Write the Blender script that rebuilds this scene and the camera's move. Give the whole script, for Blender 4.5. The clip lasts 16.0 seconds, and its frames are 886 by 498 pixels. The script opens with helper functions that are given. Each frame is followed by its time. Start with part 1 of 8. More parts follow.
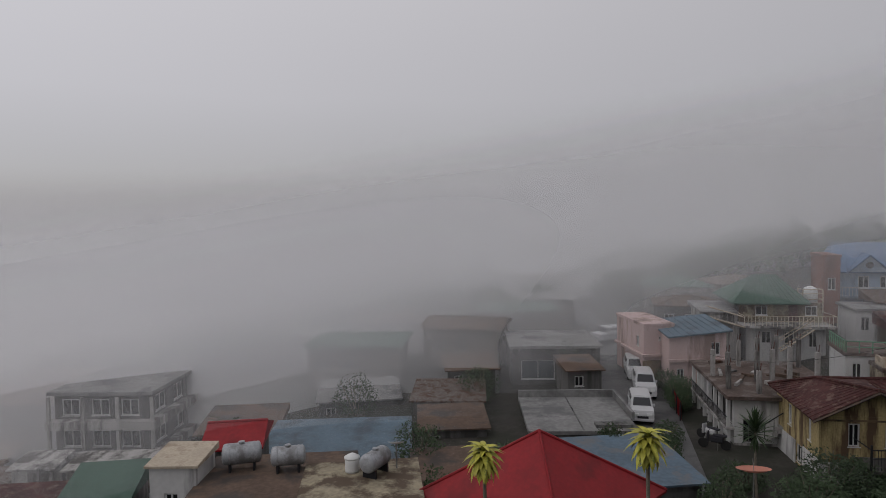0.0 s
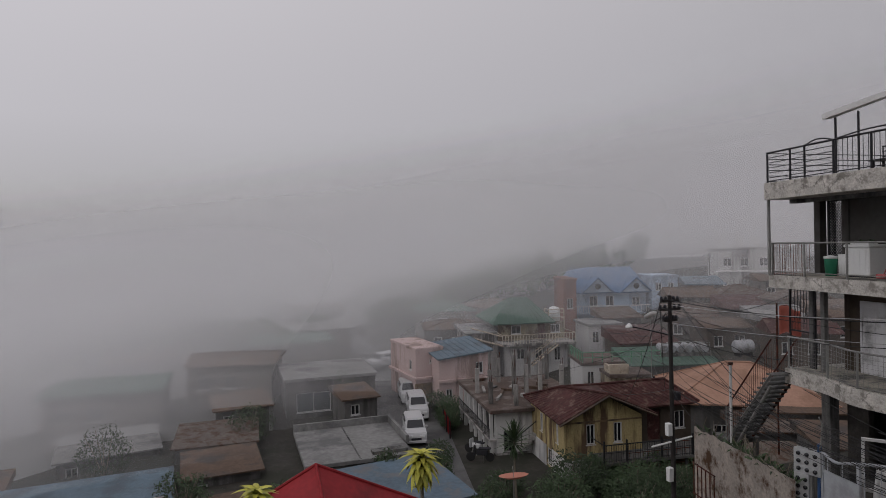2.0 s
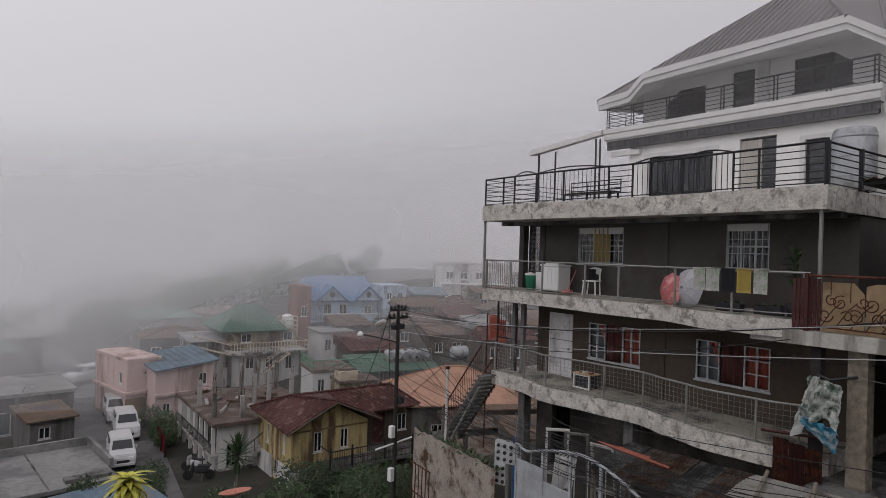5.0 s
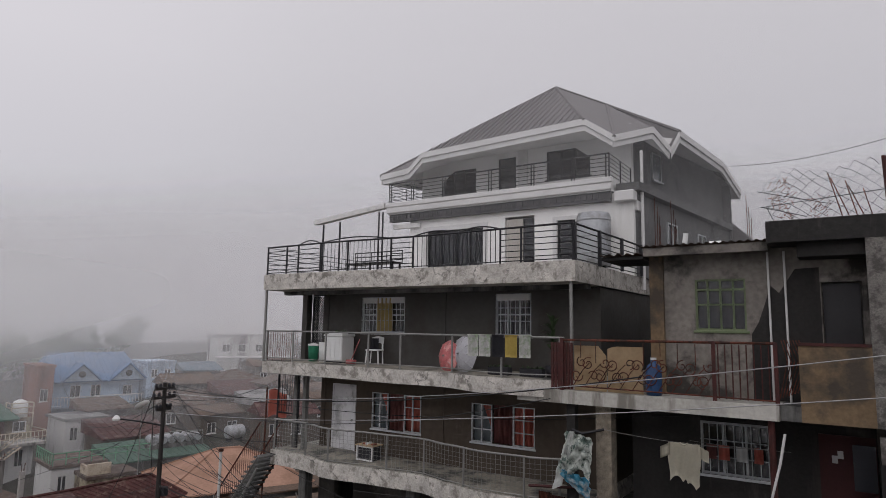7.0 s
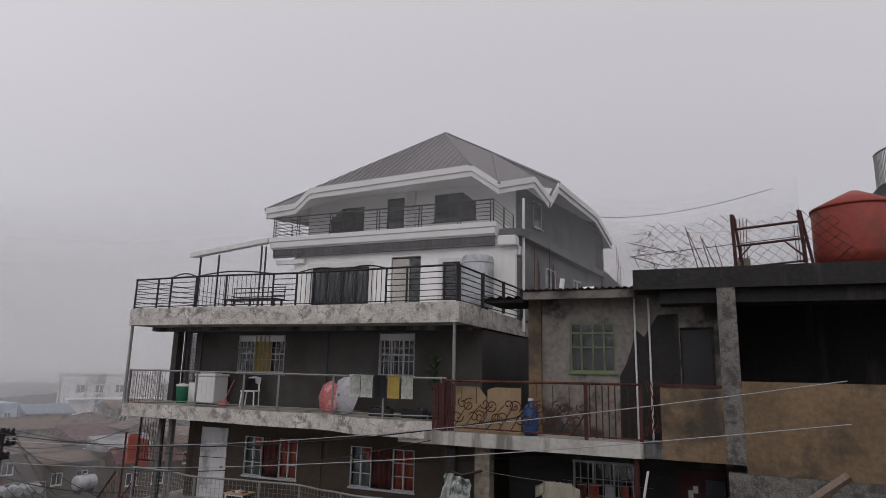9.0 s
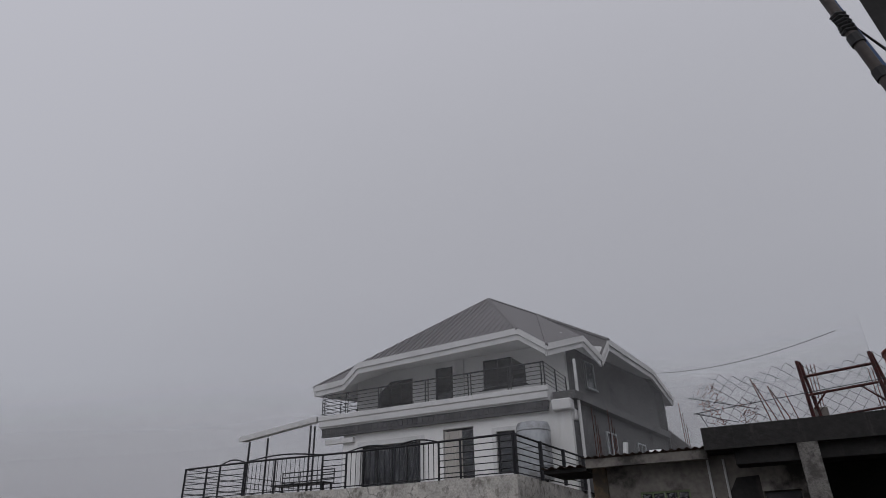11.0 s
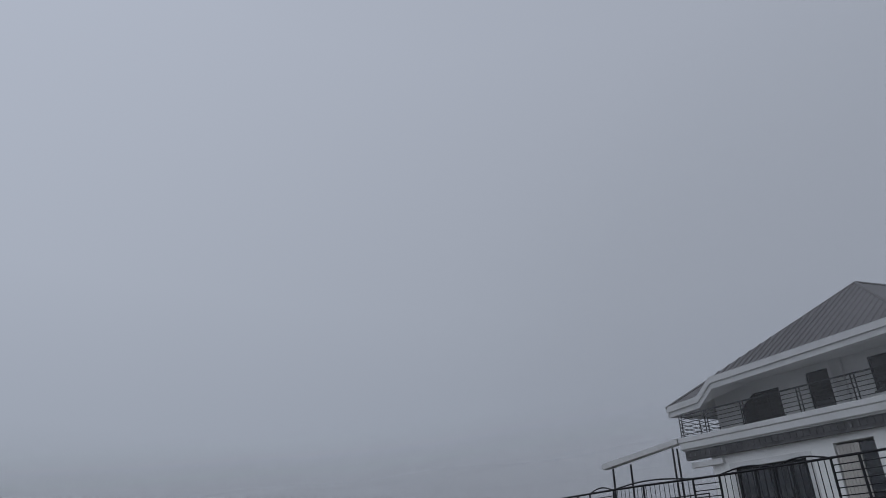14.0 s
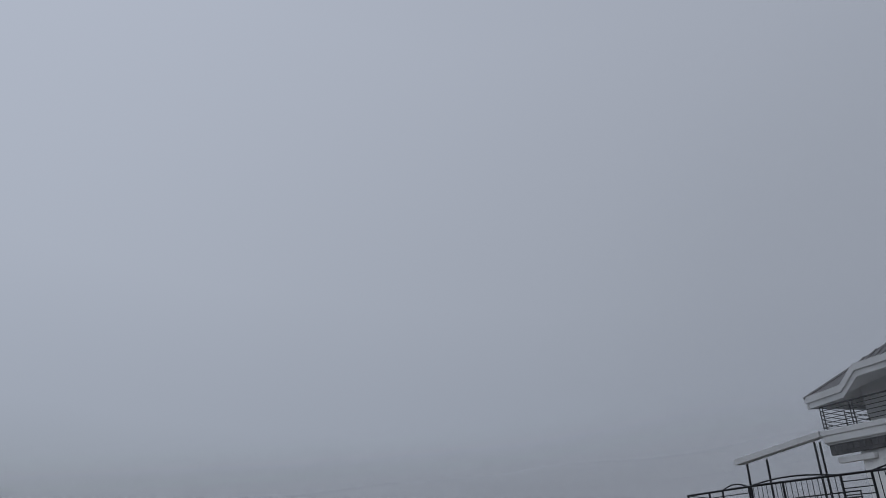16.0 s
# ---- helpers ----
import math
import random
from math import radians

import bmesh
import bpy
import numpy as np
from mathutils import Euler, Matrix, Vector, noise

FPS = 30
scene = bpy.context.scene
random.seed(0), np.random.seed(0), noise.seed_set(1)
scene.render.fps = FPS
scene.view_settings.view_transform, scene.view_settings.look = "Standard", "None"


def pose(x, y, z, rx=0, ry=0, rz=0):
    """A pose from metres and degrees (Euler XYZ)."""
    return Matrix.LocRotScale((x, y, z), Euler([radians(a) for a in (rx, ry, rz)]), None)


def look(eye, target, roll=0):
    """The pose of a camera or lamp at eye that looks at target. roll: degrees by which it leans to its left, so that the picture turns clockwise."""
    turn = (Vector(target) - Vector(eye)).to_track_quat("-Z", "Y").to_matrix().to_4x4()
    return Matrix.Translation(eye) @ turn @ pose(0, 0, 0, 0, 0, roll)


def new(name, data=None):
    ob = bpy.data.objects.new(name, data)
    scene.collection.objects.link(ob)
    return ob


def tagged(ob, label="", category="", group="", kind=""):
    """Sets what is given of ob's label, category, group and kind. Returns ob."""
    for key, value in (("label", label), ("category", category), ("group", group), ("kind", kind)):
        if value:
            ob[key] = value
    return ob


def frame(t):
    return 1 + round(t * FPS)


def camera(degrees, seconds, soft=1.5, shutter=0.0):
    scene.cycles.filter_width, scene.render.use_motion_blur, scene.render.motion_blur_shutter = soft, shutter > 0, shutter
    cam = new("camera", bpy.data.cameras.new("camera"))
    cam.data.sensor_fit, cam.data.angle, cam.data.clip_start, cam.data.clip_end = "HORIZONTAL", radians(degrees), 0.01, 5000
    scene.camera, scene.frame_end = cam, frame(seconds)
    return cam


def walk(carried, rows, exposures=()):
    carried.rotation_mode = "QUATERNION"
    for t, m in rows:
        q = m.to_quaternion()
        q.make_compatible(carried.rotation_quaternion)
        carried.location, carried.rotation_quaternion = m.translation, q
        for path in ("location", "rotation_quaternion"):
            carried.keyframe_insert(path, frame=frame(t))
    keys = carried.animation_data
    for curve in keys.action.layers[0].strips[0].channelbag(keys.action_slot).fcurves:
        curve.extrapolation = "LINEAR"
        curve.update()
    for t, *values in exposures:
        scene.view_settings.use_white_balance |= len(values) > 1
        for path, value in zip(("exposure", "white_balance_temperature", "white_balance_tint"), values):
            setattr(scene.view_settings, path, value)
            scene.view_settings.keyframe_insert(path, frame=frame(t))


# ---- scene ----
EYE = (0.0, 0.0, 14.0)          # the viewpoint, a high terrace over the street
cam = camera(70.9, 16.0, soft=0.7)
walk(cam, [
    (0.0, pose(*EYE, 87.27, 0.97, 0.00)),
    (0.5, pose(*EYE, 88.87, 0.92, -5.36)),
    (1.0, pose(*EYE, 88.63, 1.02, -13.07)),
    (1.5, pose(*EYE, 89.21, 1.17, -18.16)),
    (2.0, pose(*EYE, 89.59, 1.13, -20.56)),
    (2.5, pose(*EYE, 89.68, 0.85, -23.82)),
    (3.0, pose(*EYE, 90.27, 0.96, -26.60)),
    (3.5, pose(*EYE, 90.79, -0.26, -32.29)),
    (4.0, pose(*EYE, 90.67, -0.85, -36.76)),
    (4.5, pose(*EYE, 91.19, -1.71, -39.76)),
    (5.0, pose(*EYE, 90.45, -1.84, -44.41)),
    (5.2, pose(*EYE, 90.26, -3.34, -48.03)),
    (7.3, pose(*EYE, 97.75, -0.36, -65.72)),
    (7.5, pose(*EYE, 97.75, -0.34, -66.88)),
    (8.0, pose(*EYE, 97.59, -0.42, -69.02)),
    (8.2, pose(*EYE, 97.37, -0.48, -70.93)),
    (10.3, pose(*EYE, 109.18, 0.18, -76.59)),
    (10.5, pose(*EYE, 111.44, 0.77, -74.62)),
    (11.0, pose(*EYE, 116.45, 1.17, -69.45)),
    (11.5, pose(*EYE, 117.53, 1.20, -62.78)),
    (12.0, pose(*EYE, 118.61, 0.33, -57.94)),
    (12.5, pose(*EYE, 119.47, -0.63, -48.54)),
    (13.0, pose(*EYE, 118.86, -1.50, -44.33)),
    (13.5, pose(*EYE, 118.73, -0.77, -41.37)),
    (14.0, pose(*EYE, 118.70, -0.96, -38.43)),
    (14.5, pose(*EYE, 118.73, -1.34, -36.01)),
    (15.0, pose(*EYE, 118.65, -1.15, -34.47)),
    (15.5, pose(*EYE, 118.33, -1.62, -32.02)),
    (16.0, pose(*EYE, 118.07, -2.44, -28.20)),
], exposures=[
    (0.0, 0.0, 6550, 14), (2.5, 0.06, 6600, 16), (5.0, 0.42, 6600, 15), (8.0, 0.48, 6550, 16),
    (10.3, 0.16, 6500, 15), (11.0, -0.08, 6250, 14), (12.5, -0.28, 5750, 11), (16.0, -0.36, 5750, 10)])

# ---- sky of bright fog and a broad weak sun behind it ----
sky = bpy.data.worlds.new("fog_sky")
scene.world = sky
sky.use_nodes = True
nt = sky.node_tree
for nd in list(nt.nodes):
    nt.nodes.remove(nd)
w_out = nt.nodes.new("ShaderNodeOutputWorld")
w_bg = nt.nodes.new("ShaderNodeBackground")
w_tc = nt.nodes.new("ShaderNodeTexCoord")
w_sep = nt.nodes.new("ShaderNodeSeparateXYZ")
w_ramp = nt.nodes.new("ShaderNodeValToRGB")
w_noise = nt.nodes.new("ShaderNodeTexNoise")
w_add = nt.nodes.new("ShaderNodeMath")
w_add.operation = "MULTIPLY_ADD"
w_add.inputs[1].default_value = 0.06
w_noise.inputs["Scale"].default_value = 1.6
w_noise.inputs["Detail"].default_value = 3.0
nt.links.new(w_tc.outputs["Generated"], w_sep.inputs[0])
nt.links.new(w_tc.outputs["Generated"], w_noise.inputs["Vector"])
nt.links.new(w_noise.outputs["Fac"], w_add.inputs[0])
nt.links.new(w_sep.outputs["Z"], w_add.inputs[2])
nt.links.new(w_add.outputs[0], w_ramp.inputs[0])
els = w_ramp.color_ramp.elements
els[0].position, els[0].color = 0.0, (0.25, 0.25, 0.255, 1)
els[1].position, els[1].color = 0.75, (0.54, 0.54, 0.555, 1)
for p, c in ((0.09, (0.325, 0.325, 0.33)), (0.22, (0.42, 0.42, 0.43)), (0.42, (0.49, 0.49, 0.50))):
    e = els.new(p)
    e.color = (*c, 1)
w_sky = nt.nodes.new("ShaderNodeTexSky")
w_sky.sky_type = "NISHITA"
w_sky.sun_disc = False
w_sky.sun_elevation, w_sky.sun_rotation = radians(45), radians(-107)
w_mix = nt.nodes.new("ShaderNodeMixRGB")
w_mix.inputs[0].default_value = 0.008
nt.links.new(w_ramp.outputs[0], w_mix.inputs[1])
nt.links.new(w_sky.outputs[0], w_mix.inputs[2])
nt.links.new(w_mix.outputs[0], w_bg.inputs["Color"])
w_side = nt.nodes.new("ShaderNodeMath")         # the fog is brighter over the open valley, to the west
w_side.operation = "MULTIPLY_ADD"
w_side.inputs[1].default_value, w_side.inputs[2].default_value = -0.26, 1.05
nt.links.new(w_sep.outputs["X"], w_side.inputs[0])
nt.links.new(w_side.outputs[0], w_bg.inputs["Strength"])
nt.links.new(w_bg.outputs[0], w_out.inputs[0])
sun = new("sun", bpy.data.lights.new("sun", "SUN"))
sun.data.energy, sun.data.angle, sun.data.color = 0.42, radians(60), (1.0, 0.97, 0.93)
sun.matrix_world = look((-60, -18, 62), (0, 0, 0))


# ---- materials ----
def mat(name, col, rough=0.85, metal=0.0, var=0.25, scale=3.0, stain=None, stain_scale=0.6, stain_amt=0.5,
        bump=0.15, streak=False, crack=0.0, piece=0.0, spec=0.3):
    """A surface: base colour, two scales of variation, stains of a second colour and fine relief."""
    m = bpy.data.materials.new(name)
    m.use_nodes = True
    t = m.node_tree
    b = t.nodes["Principled BSDF"]
    b.inputs["Roughness"].default_value, b.inputs["Metallic"].default_value = rough, metal
    b.inputs["Specular IOR Level"].default_value = spec
    tc = t.nodes.new("ShaderNodeTexCoord")
    co = tc.outputs["Object"]
    n1 = t.nodes.new("ShaderNodeTexNoise")
    n1.inputs["Scale"].default_value, n1.inputs["Detail"].default_value = scale * 6, 6
    t.links.new(co, n1.inputs["Vector"])
    n2 = t.nodes.new("ShaderNodeTexNoise")
    n2.inputs["Scale"].default_value, n2.inputs["Detail"].default_value = scale * 0.7, 4
    if streak:
        mp = t.nodes.new("ShaderNodeMapping")
        mp.inputs["Scale"].default_value = (1.0, 1.0, 0.14)
        t.links.new(co, mp.inputs["Vector"])
        t.links.new(mp.outputs[0], n2.inputs["Vector"])
    else:
        t.links.new(co, n2.inputs["Vector"])
    add = t.nodes.new("ShaderNodeMath")
    add.operation = "ADD"
    t.links.new(n1.outputs["Fac"], add.inputs[0])
    t.links.new(n2.outputs["Fac"], add.inputs[1])
    mr = t.nodes.new("ShaderNodeMapRange")
    mr.inputs["From Min"].default_value, mr.inputs["From Max"].default_value = 0.6, 1.4
    mr.inputs["To Min"].default_value, mr.inputs["To Max"].default_value = 1 - var, 1 + var
    t.links.new(add.outputs[0], mr.inputs["Value"])
    mul = t.nodes.new("ShaderNodeVectorMath")
    mul.operation = "SCALE"
    mul.inputs[0].default_value = col
    t.links.new(mr.outputs[0], mul.inputs["Scale"])
    last = mul.outputs[0]
    if piece:
        oi = t.nodes.new("ShaderNodeObjectInfo")
        pr = t.nodes.new("ShaderNodeMapRange")
        pr.inputs["To Min"].default_value, pr.inputs["To Max"].default_value = 1 - piece, 1 + piece
        t.links.new(oi.outputs["Random"], pr.inputs["Value"])
        pm = t.nodes.new("ShaderNodeVectorMath")
        pm.operation = "SCALE"
        t.links.new(last, pm.inputs[0])
        t.links.new(pr.outputs[0], pm.inputs["Scale"])
        last = pm.outputs[0]
    if stain:
        n3 = t.nodes.new("ShaderNodeTexNoise")
        n3.inputs["Scale"].default_value, n3.inputs["Detail"].default_value = stain_scale, 7
        n3.inputs["Roughness"].default_value = 0.65
        if streak:
            t.links.new(mp.outputs[0], n3.inputs["Vector"])
        else:
            t.links.new(co, n3.inputs["Vector"])
        sr = t.nodes.new("ShaderNodeMapRange")
        sr.inputs["From Min"].default_value, sr.inputs["From Max"].default_value = 0.62 - 0.3 * stain_amt, 0.74 - 0.3 * stain_amt
        t.links.new(n3.outputs["Fac"], sr.inputs["Value"])
        mx = t.nodes.new("ShaderNodeMixRGB")
        mx.inputs[2].default_value = (*stain, 1)
        t.links.new(sr.outputs[0], mx.inputs[0])
        t.links.new(last, mx.inputs[1])
        last = mx.outputs[0]
    if crack:
        vo = t.nodes.new("ShaderNodeTexVoronoi")
        vo.feature = "DISTANCE_TO_EDGE"
        vo.inputs["Scale"].default_value = crack
        wob = t.nodes.new("ShaderNodeMixRGB")
        wob.inputs[0].default_value = 0.12
        t.links.new(co, wob.inputs[1])
        t.links.new(n1.outputs["Color"], wob.inputs[2])
        t.links.new(wob.outputs[0], vo.inputs["Vector"])
        cr = t.nodes.new("ShaderNodeMapRange")
        cr.inputs["From Min"].default_value, cr.inputs["From Max"].default_value = 0.0, 0.045
        cr.inputs["To Min"].default_value, cr.inputs["To Max"].default_value = 0.75, 0.0
        t.links.new(vo.outputs["Distance"], cr.inputs["Value"])
        cm = t.nodes.new("ShaderNodeMath")
        cm.operation = "MULTIPLY"
        cn = t.nodes.new("ShaderNodeMapRange")
        cn.inputs["From Min"].default_value, cn.inputs["From Max"].default_value = 0.45, 0.6
        t.links.new(n2.outputs["Fac"], cn.inputs["Value"])
        t.links.new(cr.outputs[0], cm.inputs[0])
        t.links.new(cn.outputs[0], cm.inputs[1])
        cx = t.nodes.new("ShaderNodeMixRGB")
        cx.inputs[2].default_value = (0.05, 0.05, 0.048, 1)
        t.links.new(cm.outputs[0], cx.inputs[0])
        t.links.new(last, cx.inputs[1])
        last = cx.outputs[0]
    t.links.new(last, b.inputs["Base Color"])
    if bump:
        bp = t.nodes.new("ShaderNodeBump")
        bp.inputs["Strength"].default_value, bp.inputs["Distance"].default_value = bump, 0.02
        t.links.new(n1.outputs["Fac"], bp.inputs["Height"])
        t.links.new(bp.outputs[0], b.inputs["Normal"])
    return m


def glass_mat(name, col, rough=0.08):
    m = bpy.data.materials.new(name)
    m.use_nodes = True
    b = m.node_tree.nodes["Principled BSDF"]
    b.inputs["Base Color"].default_value = (*col, 1)
    b.inputs["Roughness"].default_value = rough
    b.inputs["Specular IOR Level"].default_value = 0.6
    return m


def fog_mat(name, density, low, high, rise0=-50.0, rise1=-40.0, thick_left=1.3, thin_right=0.4, span=(-25.0, 62.0), ends=None, tilt=0.0, white=0.9, base=0.0):
    """A thin veil of mist: white droplets that let most of the light pass, thinning out upwards between two heights, and gathering between two others."""
    m = bpy.data.materials.new(name)
    m.use_nodes = True
    t = m.node_tree
    for nd in list(t.nodes):
        t.nodes.remove(nd)
    out = t.nodes.new("ShaderNodeOutputMaterial")
    tr = t.nodes.new("ShaderNodeBsdfTransparent")
    df = t.nodes.new("ShaderNodeBsdfDiffuse")
    tl = t.nodes.new("ShaderNodeBsdfTranslucent")
    for nd in (df, tl):
        nd.inputs["Color"].default_value = (white, white, white * 1.01, 1)
    half = t.nodes.new("ShaderNodeMixShader")
    half.inputs[0].default_value = 0.72
    t.links.new(df.outputs[0], half.inputs[1])
    t.links.new(tl.outputs[0], half.inputs[2])
    mx = t.nodes.new("ShaderNodeMixShader")
    geo = t.nodes.new("ShaderNodeNewGeometry")
    sep = t.nodes.new("ShaderNodeSeparateXYZ")
    t.links.new(geo.outputs["Position"], sep.inputs[0])
    hr = t.nodes.new("ShaderNodeMapRange")
    hr.interpolation_type = "SMOOTHSTEP"
    hr.inputs["From Min"].default_value, hr.inputs["From Max"].default_value = low, high
    hr.inputs["To Min"].default_value, hr.inputs["To Max"].default_value = 1.0, 0.0
    rise = t.nodes.new("ShaderNodeMath")        # the top of the mist climbs with the slope, to the east
    rise.operation = "MULTIPLY_ADD"
    rise.inputs[1].default_value = -tilt
    t.links.new(sep.outputs["X"], rise.inputs[0])
    t.links.new(sep.outputs["Z"], rise.inputs[2])
    t.links.new(rise.outputs[0], hr.inputs["Value"])
    xr = t.nodes.new("ShaderNodeMapRange")
    xr.interpolation_type = "SMOOTHSTEP"
    xr.inputs["From Min"].default_value, xr.inputs["From Max"].default_value = span
    xr.inputs["To Min"].default_value, xr.inputs["To Max"].default_value = thick_left, thin_right
    t.links.new(sep.outputs["X"], xr.inputs["Value"])
    ns = t.nodes.new("ShaderNodeTexNoise")
    ns.inputs["Scale"].default_value, ns.inputs["Detail"].default_value = 0.03, 1
    t.links.new(geo.outputs["Position"], ns.inputs["Vector"])
    nr = t.nodes.new("ShaderNodeMapRange")
    nr.inputs["From Min"].default_value, nr.inputs["From Max"].default_value = 0.3, 0.7
    nr.inputs["To Min"].default_value, nr.inputs["To Max"].default_value = 0.85 * density, 1.12 * density
    t.links.new(ns.outputs["Fac"], nr.inputs["Value"])
    gr = t.nodes.new("ShaderNodeMapRange")
    gr.interpolation_type = "SMOOTHSTEP"
    gr.inputs["From Min"].default_value, gr.inputs["From Max"].default_value = rise0, rise1
    gr.inputs["To Min"].default_value = base
    t.links.new(rise.outputs[0], gr.inputs["Value"])
    hg = t.nodes.new("ShaderNodeMath")
    hg.operation = "MULTIPLY"
    t.links.new(hr.outputs[0], hg.inputs[0])
    t.links.new(gr.outputs[0], hg.inputs[1])
    m1 = t.nodes.new("ShaderNodeMath")
    m1.operation = "MULTIPLY"
    t.links.new(hg.outputs[0], m1.inputs[0])
    t.links.new(nr.outputs[0], m1.inputs[1])
    m2 = t.nodes.new("ShaderNodeMath")
    m2.operation = "MULTIPLY"
    m2.use_clamp = True
    t.links.new(m1.outputs[0], m2.inputs[0])
    t.links.new(xr.outputs[0], m2.inputs[1])
    last = m2.outputs[0]
    if ends:        # thins out towards both ends of the sheet
        tc = t.nodes.new("ShaderNodeTexCoord")
        so = t.nodes.new("ShaderNodeSeparateXYZ")
        t.links.new(tc.outputs["Object"], so.inputs[0])
        for p, q in (ends[:2], ends[2:]):
            er = t.nodes.new("ShaderNodeMapRange")
            er.interpolation_type = "SMOOTHSTEP"
            er.inputs["From Min"].default_value, er.inputs["From Max"].default_value = p, q
            t.links.new(so.outputs["X"], er.inputs["Value"])
            em = t.nodes.new("ShaderNodeMath")
            em.operation = "MULTIPLY"
            t.links.new(last, em.inputs[0])
            t.links.new(er.outputs[0], em.inputs[1])
            last = em.outputs[0]
    t.links.new(last, mx.inputs[0])
    t.links.new(tr.outputs[0], mx.inputs[1])
    t.links.new(half.outputs[0], mx.inputs[2])
    t.links.new(mx.outputs[0], out.inputs["Surface"])
    return m


CONC = mat("raw_concrete", (0.44, 0.42, 0.385), 0.9, var=0.42, scale=3.5, stain=(0.2, 0.188, 0.165), stain_scale=3.5, stain_amt=0.36, bump=0.8, crack=2.4)
CONC_D = mat("dark_concrete", (0.13, 0.13, 0.125), 0.9, var=0.4, scale=2.0, stain=(0.035, 0.035, 0.035), stain_scale=1.2, stain_amt=0.55, bump=0.4, streak=True)
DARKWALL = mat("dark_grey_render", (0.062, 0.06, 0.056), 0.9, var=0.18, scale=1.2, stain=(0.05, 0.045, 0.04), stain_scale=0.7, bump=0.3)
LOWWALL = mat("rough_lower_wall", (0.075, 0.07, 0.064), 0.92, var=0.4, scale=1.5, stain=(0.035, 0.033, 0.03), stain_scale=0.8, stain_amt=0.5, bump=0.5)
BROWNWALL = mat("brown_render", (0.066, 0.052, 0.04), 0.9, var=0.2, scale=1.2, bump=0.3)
WHITEWALL = mat("white_paint", (0.69, 0.69, 0.68), 0.75, var=0.06, scale=1.5, stain=(0.6, 0.6, 0.58), stain_scale=0.8, stain_amt=0.25, bump=0.08, streak=True)
TRIM = mat("white_trim", (0.56, 0.56, 0.555), 0.6, var=0.08, scale=2, stain=(0.5, 0.5, 0.49), stain_scale=1.2, stain_amt=0.3, bump=0.1)
GREYWALL = mat("grey_plaster_side", (0.13, 0.13, 0.13), 0.9, var=0.2, scale=1.2, stain=(0.085, 0.085, 0.085), stain_scale=0.5, stain_amt=0.4, bump=0.3)
ROOFGREY = mat("grey_metal_roof", (0.125, 0.118, 0.118), 0.6, 0.2, var=0.12, scale=1.0, bump=0.1)
FRIEZE = mat("dark_stone_frieze", (0.085, 0.085, 0.087), 0.85, var=0.5, scale=4, bump=0.5)
IRON = mat("black_iron", (0.025, 0.025, 0.028), 0.55, 0.4, var=0.2, scale=6, bump=0.1)
GALV = mat("galvanised_pipe", (0.22, 0.22, 0.21), 0.55, 0.5, var=0.2, scale=6, bump=0.1)
RUST = mat("rusted_iron", (0.10, 0.032, 0.02), 0.85, 0.2, var=0.5, scale=8, stain=(0.035, 0.018, 0.014), stain_scale=5, bump=0.3)
REDIRON = mat("red_oxide_steel", (0.058, 0.017, 0.015), 0.7, 0.1, var=0.4, scale=6, stain=(0.04, 0.018, 0.016), stain_scale=4, stain_amt=0.4, bump=0.2)
WINDARK = glass_mat("dark_window_glass", (0.012, 0.013, 0.016), 0.12)
WINGLASS = glass_mat("grey_window_glass", (0.06, 0.075, 0.08), 0.15)
DARKFRAME = mat("dark_frame", (0.03, 0.03, 0.032), 0.5, 0.3, var=0.1, bump=0)
WHITEFRAME = mat("white_frame", (0.5, 0.5, 0.49), 0.5, var=0.08, bump=0)
STEELFRAME = mat("weathered_steel_frame", (0.40, 0.42, 0.43), 0.6, 0.2, var=0.2, bump=0)
PLASTER = mat("streaked_plaster", (0.17, 0.155, 0.138), 0.92, var=0.35, scale=1.6, stain=(0.045, 0.042, 0.038), stain_scale=1.1, stain_amt=0.45, bump=0.4)
OCHRE = mat("ochre_plaster", (0.15, 0.105, 0.062), 0.92, var=0.35, scale=1.6, stain=(0.055, 0.045, 0.035), stain_scale=0.7, stain_amt=0.38, bump=0.4)
# near black for stained concrete, and for the shade of inner and lower walls
WETSHADE = mat("black_wet_and_shaded_concrete", (0.019, 0.018, 0.017), 0.8, var=0.4, scale=2, stain=(0.05, 0.046, 0.042), stain_scale=1.8, stain_amt=0.25, bump=0.4, streak=True)


# ---- building helpers ----
def thing(name, m, label, category, group="", kind=""):
    ob = new(name)
    ob.empty_display_size = 0.2
    ob.matrix_world = m
    return tagged(ob, label, category, group, kind)


def mesh_of(name, bm, material, smooth=False):
    me = bpy.data.meshes.new(name)
    bm.normal_update()
    bm.to_mesh(me)
    bm.free()
    if material:
        me.materials.append(material)
    if smooth:
        for p in me.polygons:
            p.use_smooth = True
    return me


def part(name, bm, material, parent, label="", smooth=False):
    ob = new(name, mesh_of(name, bm, material, smooth))
    ob.parent = parent
    return tagged(ob, label)


def share(name, me, parent, x=0, y=0, z=0, rz=0, s=None):
    """One more piece on a mesh that alike pieces share."""
    ob = new(name, me)
    ob.parent = parent
    ob.location = (x, y, z)
    ob.rotation_euler = (0, 0, radians(rz))
    if s:
        ob.scale = s
    return ob


